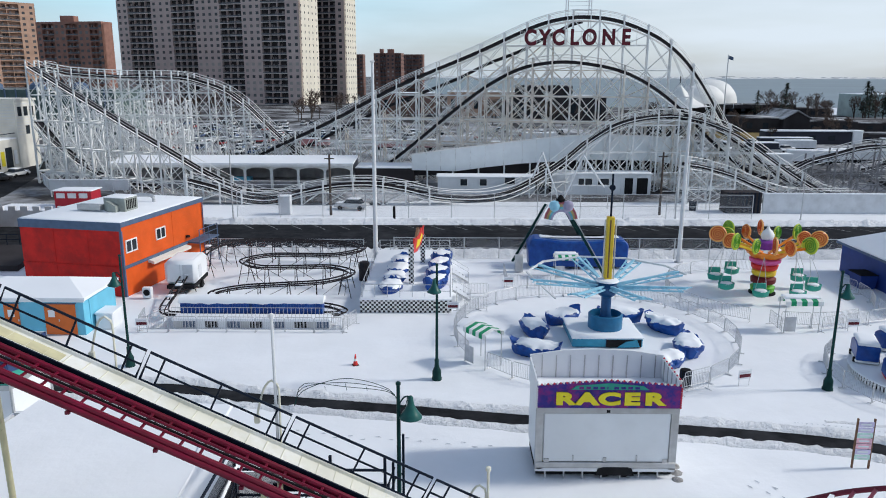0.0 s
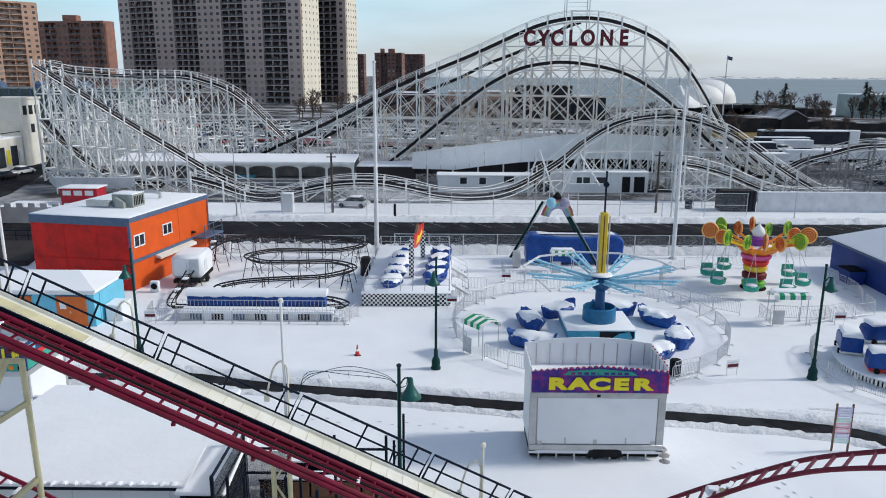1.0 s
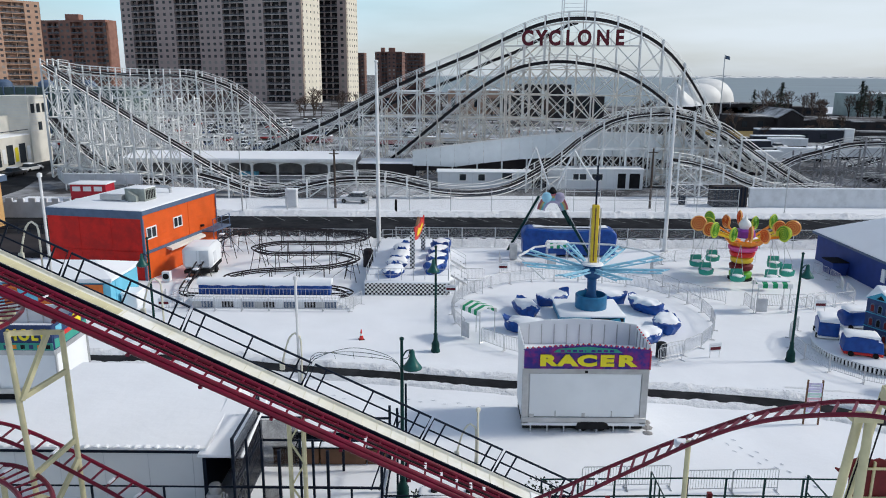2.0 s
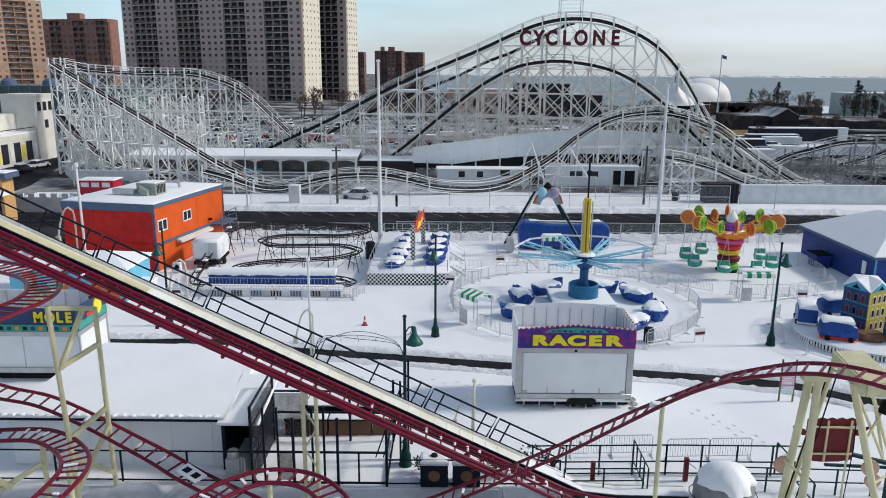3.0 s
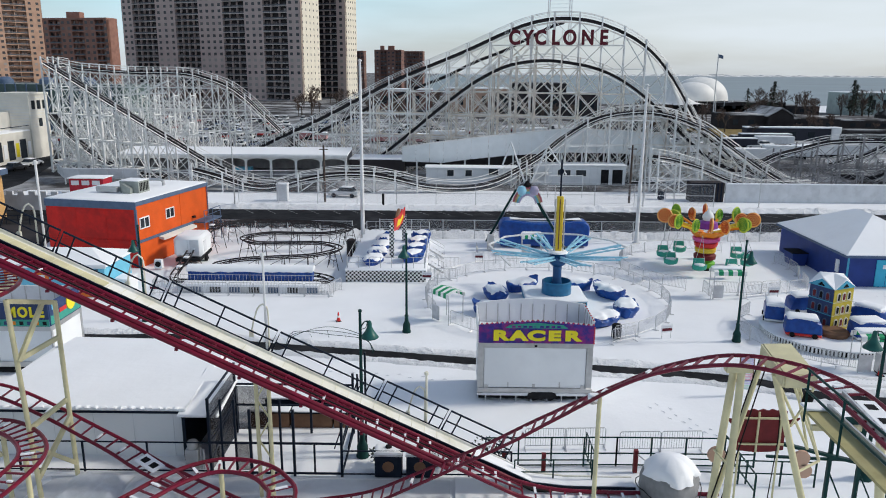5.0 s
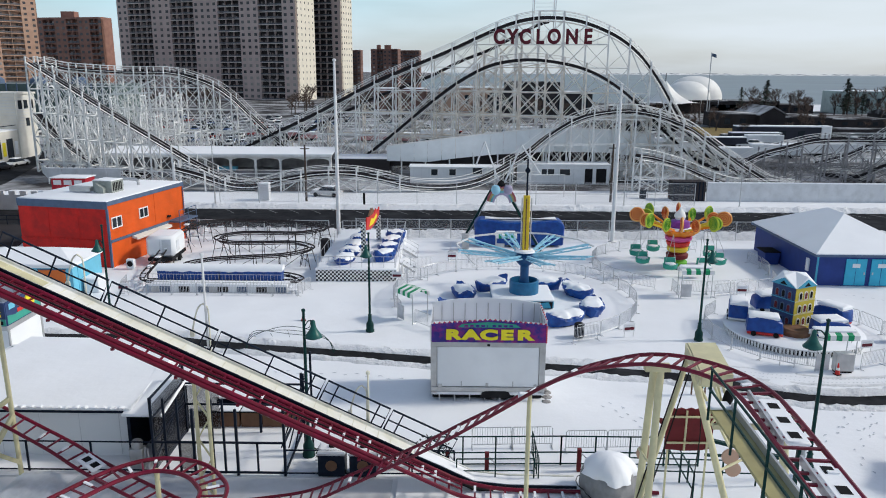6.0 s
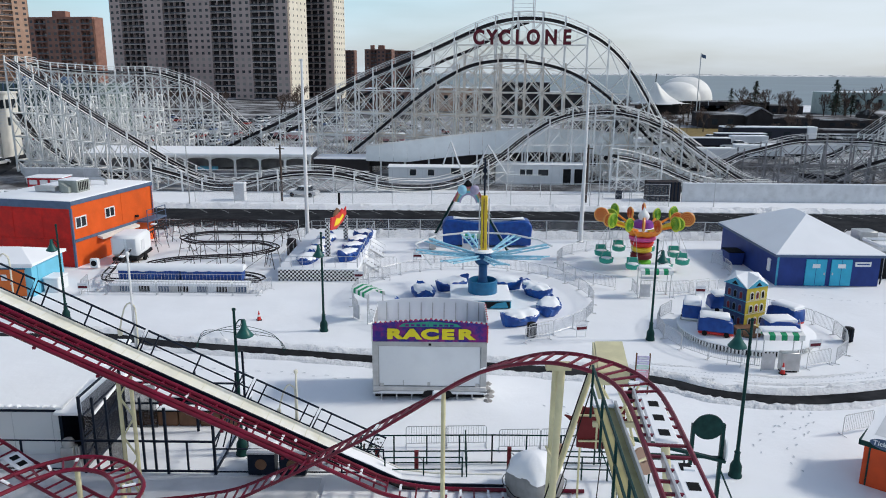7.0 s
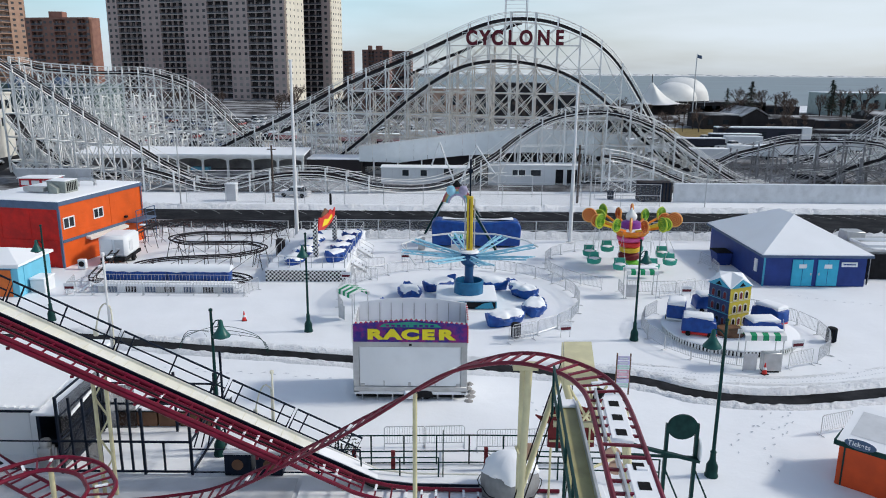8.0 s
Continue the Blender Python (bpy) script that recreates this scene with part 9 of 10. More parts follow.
# added dark sheet that stands for the shade in the open gap below the panels
part("gap_shade", Geo().wall_prism([(RT[0][0], 1.6)] + [(RT[-1][0], 2.2)] + [(x, b + 0.3) for x, _, b in reversed(RT)], 125.0, 125.2), DARK_WALL_AND_GAP, rp, "dark sheet for the shaded gap under the ramp", world_space=True)
part("end_wall", Geo().box(38.51, 121.55, 3.63, 38.71, 125.0, 7.55), GREY_WALL, rp, world_space=True)
for x in range(-3, 38, 4):
    part("post", Geo().box(x - 0.12, 121.6, 0, x + 0.12, 121.85, 5), WHITE_TIMBER, rp, world_space=True)
ub = thing("coaster_workshop", 13.4, 118, 0, label="low white building with small windows under the ramp", category="building")
for x0, x1, h in ((-1.3, 13.3, 2.52), (15.8, 30.5, 3.1)):
    part("wall", Geo().box(x0, 116.2, 0, x1, 116.6, h), WHITE_PANEL, ub, "white boarded wall", world_space=True)
    part("body", Geo().box(x0, 116.6, 0, x1, 119.6, h - 0.1), DARK_WALL_AND_GAP, ub, world_space=True)
    part("roof", snow_cap([(x0 - 0.2, 116.0), (x1 + 0.2, 116.0), (x1 + 0.2, 119.7), (x0 - 0.2, 119.7)], h, h + 0.14), SNOW_ROOF, ub, world_space=True)
    for k in range(int((x1 - x0) / 1.2)):
        part("board_joint", Geo().box(x0 + 0.6 + k * 1.2, 116.185, 0.1, x0 + 0.63 + k * 1.2, 116.2, h - 0.1), GREY_WALL, ub, world_space=True)
for x, z, w in ((2.1, 1.3, 1.0), (5.0, 1.3, 1.0), (8.7, 1.55, 1.5), (19.7, 1.45, 0.8), (20.7, 1.45, 1.0), (22.6, 1.45, 1.6)):
    wdw = part("window", Geo().box(x - 0.1, 116.12, z - 0.1, x + w + 0.1, 116.2, z + 1.05), WHITE_TIMBER, ub, world_space=True)
    part("pane", Geo().box(x, 116.10, z, x + w, 116.13, z + 0.95), GLASS_DARK, wdw)
for x, w in ((26.6, 1.2), (28.4, 1.6)):
    part("opening", Geo().box(x, 116.14, 0.1, x + w, 116.2, 2.5), DARK_INSIDE, ub, world_space=True)
for k in range(3):
    part("roof_pipe", Geo().tube([(16.5 + k * 4.2, 117.6, 3.1), (16.5 + k * 4.2, 117.6, 3.9)], 0.12, 6), GALV, ub, world_space=True)
# white gate frames standing on the pavement before the workshop
gfr = thing("entrance_gates", 27, 104, 0, 0, "row of slim white steel gates on the pavement", "gate")
for x0, x1, h in ((14.0, 16.6, 4.6), (16.6, 21.5, 3.2), (28.4, 34.6, 4.9), (30.5, 33.5, 3.0)):
    part("frame", Geo().tube([(x0, 104, 0), (x0, 104, h), (x1, 104, h), (x1, 104, 0)], 0.06, 6), POLE_WHITE, gfr, world_space=True)
    part("cross_rail", Geo().tube([(x0, 104, h * 0.5), (x1, 104, h * 0.5)], 0.04, 5), POLE_WHITE, gfr, world_space=True)
bn2 = thing("rubbish_bin", 32.6, 103.2, 0, 0, "dark steel rubbish bin on the snowy pavement", "bin", "rubbish bins")
part("body", Geo().lathe([(0.4, 0), (0.48, 0.1), (0.5, 1.2), (0.42, 1.25)], 12), NAVY_STEEL, bn2)

wl_r = thing("boundary_wall", 66, 102, 0, label="pale grey panel wall along the far pavement", category="wall")
for i in range(20):
    x = 41.0 + i * 2.6
    part("panel", Geo().box(x + 0.004, 101.3, 0, x + 2.596, 101.5, 2.55), GREY_WALL, wl_r, world_space=True)
part("coping", Geo().box(41.0, 101.2, 2.55, 93, 101.6, 2.68), SNOW_ROOF, wl_r, world_space=True)
cb = thing("black_container", 38.6, 102.5, 0, label="black slatted enclosure at the wall's end", category="enclosure")
part("body", Geo().box(-2.3, -1.2, 0, 2.2, 1.2, 2.7), DARK_WALL_AND_GAP, cb)
for i in range(9):
    part("slat", Geo().box(-2.3 + i * 0.5, -1.26, 0, -2.1 + i * 0.5, -1.2, 2.75), NAVY_STEEL, cb)
bx = thing("utility_cabinet", -20.5, 99.4, 0, 0, "grey steel utility cabinet with snow", "cabinet")
part("body", Geo().box(-0.75, -0.6, 0, 0.75, 0.6, 2.3), GREY_WALL, bx, bevel=0.04)
part("door", Geo().box(-0.65, -0.64, 0.1, 0.65, -0.6, 2.15), GREY_WALL, bx)
part("snow_cover", snow_cap([(-0.78, -0.63), (0.78, -0.63), (0.78, 0.63), (-0.78, 0.63)], 2.3, 2.45), SNOW_ROOF, bx)
bl = thing("bollard", -6.4, 96.4, 0, 0, "black steel bollard by the kerb", "bollard")
part("body", Geo().lathe([(0.16, 0), (0.16, 1.5), (0.1, 1.6), (0.02, 1.62)], 10), BLACK, bl)
rbh = thing("ticket_booth", -49.5, 104.5, 0, 0, "red ticket booth with snowy roof and pale windows", "booth")
part("body", Geo().box(-2.4, -1.4, 0, 2.5, 1.4, 2.25), BOOTH_RED, rbh)
part("roof", snow_cap([(-2.6, -1.6), (2.7, -1.6), (2.7, 1.6), (-2.6, 1.6)], 2.25, 2.38), SNOW_ROOF, rbh)
for i in range(3):
    part("window", Geo().box(-2.1 + i * 1.5, -1.46, 1.3, -1.0 + i * 1.5, -1.4, 1.95), GREY_WALL, rbh)
bw = thing("battlement_wall", -42, 90.8, 0, 0, "pale grey wall with notched top beside the street", "wall")
part("wall", Geo().box(-16, -0.15, 0, 9.5, 0.15, 1.9), GREY_WALL, bw)
for i in range(18):
    part("merlon", Geo().box(-15.8 + i * 1.42, -0.16, 1.9, -15.0 + i * 1.42, 0.16, 2.4), GREY_WALL, bw)
ol = thing("shop_building", -55, 85, 0, 0, "apricot shop with blue fascia and snowy canopy", "building")
part("wall", Geo().box(-66.1, 83.9, 0, -51.1, 86.2, 5.3), APRICOT, ol, world_space=True)
part("fascia", Geo().box(-66.3, 83.5, 5.2, -50.4, 86.4, 5.85), SLATE_TRIM, ol, "blue flat fascia", world_space=True)
part("roof_snow", snow_cap([(-66.2, 83.6), (-50.5, 83.6), (-50.5, 86.3), (-66.2, 86.3)], 5.85, 5.95), SNOW_ROOF, ol, world_space=True)
part("canopy", snow_cap([(-66.1, 81.8), (-50.1, 81.8), (-50.1, 83.9), (-66.1, 83.9)], 3.45, 3.75), SNOW_ROOF, ol, "flat snowy canopy", world_space=True)
for x in (-63.1, -59.1, -55.1, -50.4):
    part("canopy_post", Geo().box(x - 0.08, 81.9, 0, x + 0.08, 82.05, 3.45), NAVY_STEEL, ol, world_space=True)
for x in (-62.6, -58.1, -53.7):
    part("door", Geo().box(x, 83.82, 0, x + 1.1, 83.9, 2.6), BROWN_BOARD, ol, world_space=True)
for x in (-60.1, -52.9):
    part("window", Geo().box(x, 83.82, 4.2, x + 0.9, 83.9, 4.9), GLASS_DARK, ol, world_space=True)
dn = thing("dark_deck", -44, 76, 0, 0, "low black decked platform with rails beside the street", "platform")
part("deck", Geo().prism([(-51, 71), (-38.6, 71), (-40.4, 79.4), (-51, 79.4)], 0, 0.5), DARK_WALL_AND_GAP, dn, world_space=True)
for i in range(9):
    part("rail_post", Geo().box(-50.9 + i * 1.3, 79.3, 0.5, -50.84 + i * 1.3, 79.36, 1.6), NAVY_STEEL, dn, world_space=True)
for z in (1.05, 1.55):
    part("rail", Geo().tube([(-51, 79.33, z), (-40.4, 79.33, z)], 0.04, 5), NAVY_STEEL, dn, world_space=True)
hd = thing("hoarding", -55, 112.6, 0, 0, "pale board hoarding round the coaster's foot with snow", "hoarding")
for i in range(5):
    part("board", Geo().box(-57.2 + i * 2.3, 111.9, 1.0, -54.95 + i * 2.3, 112.0, 2.45), GREY_WALL, hd, world_space=True)
for i in range(3):
    part("board", Geo().beam((-57.2 - i * 1.5, 112.0 + i * 2.2, 1.7), (-58.6 - i * 1.5, 114.1 + i * 2.2, 1.7), 0.1, 1.5), GREY_WALL, hd, world_space=True)
for i in range(6):
    part("post", Geo().box(-57.2 + i * 2.3, 112.02, 0, -57.05 + i * 2.3, 112.15, 2.5), GREY_WALL, hd, world_space=True)
part("top_snow", Geo().box(-57.2, 111.85, 2.45, -45.7, 112.2, 2.56), SNOW_ROOF, hd, world_space=True)

# ---------------------------------------------------------------- vehicles
car_first = {}


def parked_car(x, y, rz, k, snow=True):
    """A saloon car with snow on its roof; k picks the paint."""
    if k in car_first:
        return copy_thing(car_first[k], pose(x, y, 0, 0, 0, rz))
    paint = CAR_PAINTS[k % len(CAR_PAINTS)]
    colour = ("silver", "black", "red", "dark blue", "white")[k % 5]
    c = thing("car", x, y, 0, rz, colour + " saloon car parked under patchy snow", "car", "parked cars")
    car_first[k] = c
    body = [(-2.2, 0.35), (-2.25, 0.7), (-2.1, 0.85), (-1.3, 0.92), (1.0, 0.92), (2.0, 0.8), (2.2, 0.65), (2.2, 0.35)]
    part("body", Geo().wall_prism(body, -0.86, 0.86), paint, c, colour + " painted body", bevel=0.08)
    cab = Geo().add([(-1.6, -0.76, 0.92), (1.0, -0.76, 0.92), (1.0, 0.76, 0.92), (-1.6, 0.76, 0.92), (-1.1, -0.6, 1.42), (0.35, -0.6, 1.42), (0.35, 0.6, 1.42), (-1.1, 0.6, 1.42)],
                    [(3, 2, 1, 0), (4, 5, 6, 7), (0, 1, 5, 4), (1, 2, 6, 5), (2, 3, 7, 6), (3, 0, 4, 7)])
    part("cabin", cab, GLASS_DARK, c, "dark windows")
    part("roof", Geo().box(-1.12, -0.62, 1.41, 0.36, 0.62, 1.46), paint, c)
    part("snow_cover", snow_cap([(-1.2, -0.62), (0.4, -0.62), (0.4, 0.62), (-1.2, 0.62)], 1.45, 1.55, 0.2), SNOW_ROOF, c)
    part("bonnet_snow", snow_cap([(1.05, -0.75), (1.95, -0.75), (1.95, 0.75), (1.05, 0.75)], 0.88, 0.98, 0.2), SNOW_ROOF, c)
    for i in (-1.35, 1.35):
        for j in (-0.82, 0.82):
            w = part("wheel", Geo().lathe([(0.15, -0.1), (0.31, -0.1), (0.33, 0), (0.31, 0.1), (0.15, 0.1)], 14).turned(pose(i, j, 0.33, 90, 0, 0)), BLACK, c)
    return c


parked_car(-12.5, 102.9, 170, 0)
parked_car(-74, 133, 80, 0)
parked_car(-73.5, 127, 82, 1)
rnd = random.Random(21)
for row, y in enumerate((172, 180, 192, 200, 214, 222, 238, 250, 266)):
    for i in range(26):
        x = -118 + i * 3.1 + rnd.uniform(-0.3, 0.3) + row * 1.5
        if rnd.random() < 0.62 and x < -22:
            parked_car(x, y + rnd.uniform(-0.4, 0.4), 90 + rnd.uniform(-3, 3), rnd.choice((0, 0, 1, 1, 3, 4, 1, 1, 0, 3, 4, 2)))
for i in range(30):
    parked_car(rnd.uniform(-20, 34), rnd.uniform(172, 240), rnd.choice((0, 90)) + rnd.uniform(-4, 4), rnd.choice((0, 1, 2, 4, 4)))
for i in range(14):
    parked_car(60 + rnd.uniform(0, 60), rnd.uniform(160, 215), rnd.choice((0, 90, 20)), rnd.choice((0, 4, 4, 1)))
lot = Geo()
for (x0, y0, x1, y1) in ((-125, 166, -20, 275), (-20, 160, 40, 255), (48, 150, 135, 222)):
    lot.box(x0, y0, -0.06, x1, y1, 0.03)
solid("pavement_car_park", lot, material("slushy car park", (0.11, 0.112, 0.118), 0.7, vary=0.4, scale=0.3, bump=0, dirt=(0.80, 0.82, 0.85), dirt_amount=1.0, dirt_scale=0.11), "slushy asphalt car park with drifted snow", "car park", "structure")


def box_trailer(x, y, rz, l, h, mat, colour):
    h = h * 0.84
    s = thing("trailer", x, y, 0, rz, colour + " box trailer with snow on top", "trailer", "parked trailers")
    part("body", Geo().box(-l / 2, -1.25, 0.7, l / 2, 1.25, h), mat, s, bevel=0.04)
    part("chassis", Geo().box(-l / 2 + 0.3, -1.0, 0.45, l / 2 - 0.3, 1.0, 0.7), DARK_INSIDE, s)
    for i in (-1, 1):
        for j in (-1.0, 1.0):
            part("wheel", Geo().lathe([(0.1, -0.12), (0.42, -0.12), (0.42, 0.12), (0.1, 0.12)], 12).turned(pose(i * l * 0.3, j, 0.42, 90, 0, 0)), BLACK, s)
    part("snow_cover", snow_cap([(-l / 2, -1.25), (l / 2, -1.25), (l / 2, 1.25), (-l / 2, 1.25)], h, h + 0.2), SNOW_ROOF, s)
    for i in range(int(l / 1.6)):
        part("panel_rib", Geo().box(-l / 2 + 0.8 + i * 1.6, -1.28, 0.8, -l / 2 + 0.86 + i * 1.6, -1.25, h - 0.1), mat, s)


for x, y, rz, l, h, m, col in ((81, 159.5, 6, 9, 3.1, WHITE_PANEL, "white"), (95, 168, -3, 8, 2.9, WHITE_PANEL, "white"), (83, 184, 0, 9, 2.8, GREY_WALL, "grey"), (73.7, 181, 8, 7, 2.4, WHITE_PANEL, "white"), (62, 150, 4, 9, 3.1, WHITE_PANEL, "white"), (74, 156, -8, 10, 3.2, WHITE_PANEL, "white"), (88, 160, 2, 11, 3.0, GREY_WALL, "grey"), (57, 163, 12, 8, 2.8, WHITE_PANEL, "white"), (100, 170, 0, 10, 3.2, WHITE_PANEL, "white"),
                               (70, 178, 0, 12, 2.8, NAVY_TRAILER, "navy"), (112, 152, -4, 9, 3.0, WHITE_PANEL, "white"), (50, 172, 3, 9, 3.0, GREY_WALL, "grey"), (84, 192, 0, 13, 2.8, NAVY_TRAILER, "navy"), (2, 190, 5, 9, 3, WHITE_PANEL, "white"), (14, 176, 0, 8, 2.8, FADED_ROSE, "faded rose"), (-6, 182, 0, 7, 2.8, FADED_ROSE, "faded rose"), (-14, 182.5, 0, 7, 2.7, FADED_ROSE, "faded rose"), (-32, 186, 0, 7, 2.6, FADED_ROSE, "faded rose"), (24, 200, 10, 9, 3.2, GREY_WALL, "grey")):
    box_trailer(x, y, rz, l, h, m, col)

# ---------------------------------------------------------------- distant town
def slab_tower(name, corner, yaw, width, depth, storeys, bays, label, wall=TOWER, storey=2.95, lit_windows=True, side_cols=5, base=0.0):
    """A housing slab: wall piers with window columns between recessed balcony bays. corner: front right corner; bays: (start, end, kind)."""
    t = thing(name, corner[0], corner[1], base, yaw, label, "apartment building")
    H = storeys * storey
    # beige towers get a near-black core, painting in the shade deep in the balcony bays
    part("core", Geo().box(-width + 0.3, 1.8, 0, -0.3, depth - 0.3, H), DARK_WALL_AND_GAP if wall is TOWER else wall, t)
    for a, b, kind in bays:
        if kind == "wall":
            pier = part("wall", Geo().box(-width + a, 0, 0, -width + b, 1.9, H), wall, t)
            n = max(1, round((b - a) / (4.6 if wall is TOWER else 3.4)))
            hw, hh = (0.95, 1.6) if wall is TOWER else (0.75, 1.3)
            for c in range(n):
                x = -width + a + (b - a) * (c + 0.5) / n
                g = Geo()
                for s in range(storeys):
                    z = s * storey + 1.0
                    g.box(x - hw, -0.05, z, x + hw, 0.04, z + hh)
                tagged(part("window_column", g, PANES, pier, "column of dark windows"), kind="stuff")
        else:
            g, rail = Geo(), Geo()
            for s in range(storeys):
                z = s * storey
                g.box(-width + a, 0.0, z - 0.1, -width + b, 1.8, z + 0.28)
                rail.box(-width + a, 0.05, z + 0.45, -width + b, 0.12, z + 1.05)
            bal = part("balcony_bay", g, SLAB if wall is TOWER else wall, t, "stack of balcony slabs")
            tagged(bal, kind="stuff")
            tagged(part("balcony_rail", rail, BALCONY_GREY, bal), kind="stuff")
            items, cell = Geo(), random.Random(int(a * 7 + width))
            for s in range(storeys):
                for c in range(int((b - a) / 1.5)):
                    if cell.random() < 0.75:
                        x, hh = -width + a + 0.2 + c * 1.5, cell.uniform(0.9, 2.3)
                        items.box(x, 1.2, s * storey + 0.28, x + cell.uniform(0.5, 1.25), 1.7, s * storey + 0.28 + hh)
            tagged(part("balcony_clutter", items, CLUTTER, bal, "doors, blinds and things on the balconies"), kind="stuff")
            for k in range(1, max(2, round((b - a) / 5))):
                x = -width + a + (b - a) * k / max(2, round((b - a) / 5))
                part("divider", Geo().box(x - 0.15, 0.2, 0, x + 0.15, 1.8, H), wall, bal)
    side = part("side_wall", Geo().box(-0.3, 0, 0, 0.0, depth, H), TOWER_END_LIT if wall is TOWER else wall, t, "tower end wall lightened for sun" if wall is TOWER else "")
    for c in range(side_cols):
        y = depth * (c + 0.5) / side_cols
        g = Geo()
        for s in range(storeys):
            z = s * storey + 1.0
            g.box(-0.02, y - 0.34, z + 0.1, 0.06, y + 0.34, z + 1.3)
        tagged(part("window_column", g, PANES, side), kind="stuff")
    part("end_wall", Geo().box(-width, 0, 0, -width + 0.3, depth, H), wall, t)
    part("roof", Geo().box(-width, 0, H, 0, depth, H + 1.0), wall, t)
    return t


B1 = [(0, 8.6, "wall"), (8.6, 26.9, "bay"), (26.9, 42, "wall"), (42, 59.5, "bay"), (59.5, 77.2, "wall"), (77.2, 92.6, "bay"), (92.6, 105.7, "wall"), (105.7, 122, "bay"), (122, 131, "wall")]
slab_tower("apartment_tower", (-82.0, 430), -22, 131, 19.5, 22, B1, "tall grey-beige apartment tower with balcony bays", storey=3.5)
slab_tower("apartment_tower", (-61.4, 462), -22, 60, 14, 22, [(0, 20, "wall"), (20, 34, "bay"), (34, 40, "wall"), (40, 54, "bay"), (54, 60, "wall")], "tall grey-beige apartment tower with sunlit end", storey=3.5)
slab_tower("brick_apartment_block", (-170.9, 384.2), -12, 37.4, 8.5, 14, [(0, 3.4, "wall"), (3.4, 10.2, "bay"), (10.2, 17, "wall"), (17, 23.8, "bay"), (23.8, 30.6, "wall"), (30.6, 35.7, "bay"), (35.7, 37.4, "wall")], "red brick apartment block with balconies", BRICK, side_cols=0)
slab_tower("brick_apartment_block", (-224.8, 425), 48, 44, 16, 18, [(0, 6, "wall"), (6, 14, "bay"), (14, 24, "wall"), (24, 36, "bay"), (36, 44, "wall")], "tan brick apartment block with balconies", BRICK_PALE, side_cols=3)
slab_tower("brick_apartment_block", (-36.5, 600), -10, 22, 10, 11, [(0, 5, "wall"), (5, 10, "bay"), (10, 17, "wall"), (17, 22, "bay")], "dark red brick apartment block", BRICK_DARK, side_cols=3)
slab_tower("brick_apartment_block", (-21, 636), -10, 17, 8, 11, [(0, 3, "wall"), (3, 14, "bay"), (14, 17, "wall")], "red brick apartment block", BRICK_DARK, side_cols=2)
slab_tower("brick_apartment_block", (-71, 640), -10, 10, 8, 11, [(0, 3, "wall"), (3, 7, "bay"), (7, 10, "wall")], "dark red brick apartment block", BRICK_DARK, side_cols=2)
for x, y, z, w in ((-191.7, 392.7, 41.3, 7), (-45, 606, 32.4, 5), (-52, 604, 32.4, 3)):
    rh = solid("roof_house", Geo().box(x - w / 2, y, z, x + w / 2, y + 5, z + 4.2), BRICK, "brick lift house on the apartment roof", "roof house", bevel=0.1)
cb2 = thing("corner_building", -87.0, 140, 0, 0, "cream stucco corner building with square tower", "building")
part("tower_block", Geo().box(1.0, 4.0, 0, 7.5, 11, 12.4), STUCCO, cb2)
for i in range(11):
    part("siding_line", Geo().box(1.2, 3.96, 6.2 + i * 0.56, 7.3, 4.0, 6.26 + i * 0.56), GREY_WALL, cb2)
    part("siding_line", Geo().box(7.5, 4.1, 6.2 + i * 0.56, 7.54, 10.9, 6.26 + i * 0.56), GREY_WALL, cb2)
part("cornice", Geo().box(0.8, 3.8, 12.4, 7.7, 11.2, 12.8), STUCCO, cb2)
part("wing", Geo().box(-14, -26, 0, 7.2, 4.0, 5.6), STUCCO, cb2)
part("upper_wing", Geo().box(-14, -20, 5.6, 3.5, 4.0, 9.2), STUCCO, cb2)
part("roof_snow", snow_cap([(-14, -26), (7.2, -26), (7.2, 4.0), (-14, 4.0)], 5.6, 5.8), SNOW_ROOF, cb2)
part("parapet_rail", Geo().tube([(7.0, -26, 6.6), (7.0, 4, 6.6)], 0.08, 4), NAVY_STEEL, cb2)
for i in range(7):
    y = -24 + i * 4.0
    part("shop_window", Geo().box(7.2, y, 0.6, 7.28, y + 2.0, 4.2), GLASS_DARK, cb2)
    part("poster", Geo().box(7.26, y + 2.5, 1.0, 7.32, y + 3.5, 3.6), SIGN_YELLOW if i % 2 else WHITE_PANEL, cb2)
for i in range(3):
    part("window", Geo().box(7.5, 4.9 + i * 2.0, 9.6, 7.58, 6.1 + i * 2.0, 11.3), GLASS_DARK, cb2)
part("window", Geo().box(7.5, 7.0, 6.2, 7.58, 8.2, 7.8), GLASS_DARK, cb2)
gh = thing("glazed_hall", -120, 210, 0, 0, "long green glazed hall with curved roof trusses", "building")
part("hall", Geo().box(-60, 0, 0, 30, 20, 13), GREEN_GLASS, gh)
for i in range(30):
    part("mullion", Geo().box(-60 + i * 3, -0.3, 0, -59.7 + i * 3, 0, 13.2), SLATE_TRIM, gh)
for i in range(7):
    part("roof_hump", Geo().lathe([(2.2, 12.9), (2.0, 14.2), (1.0, 15)], 12, -54 + i * 12, 6), SLATE_TRIM, gh)


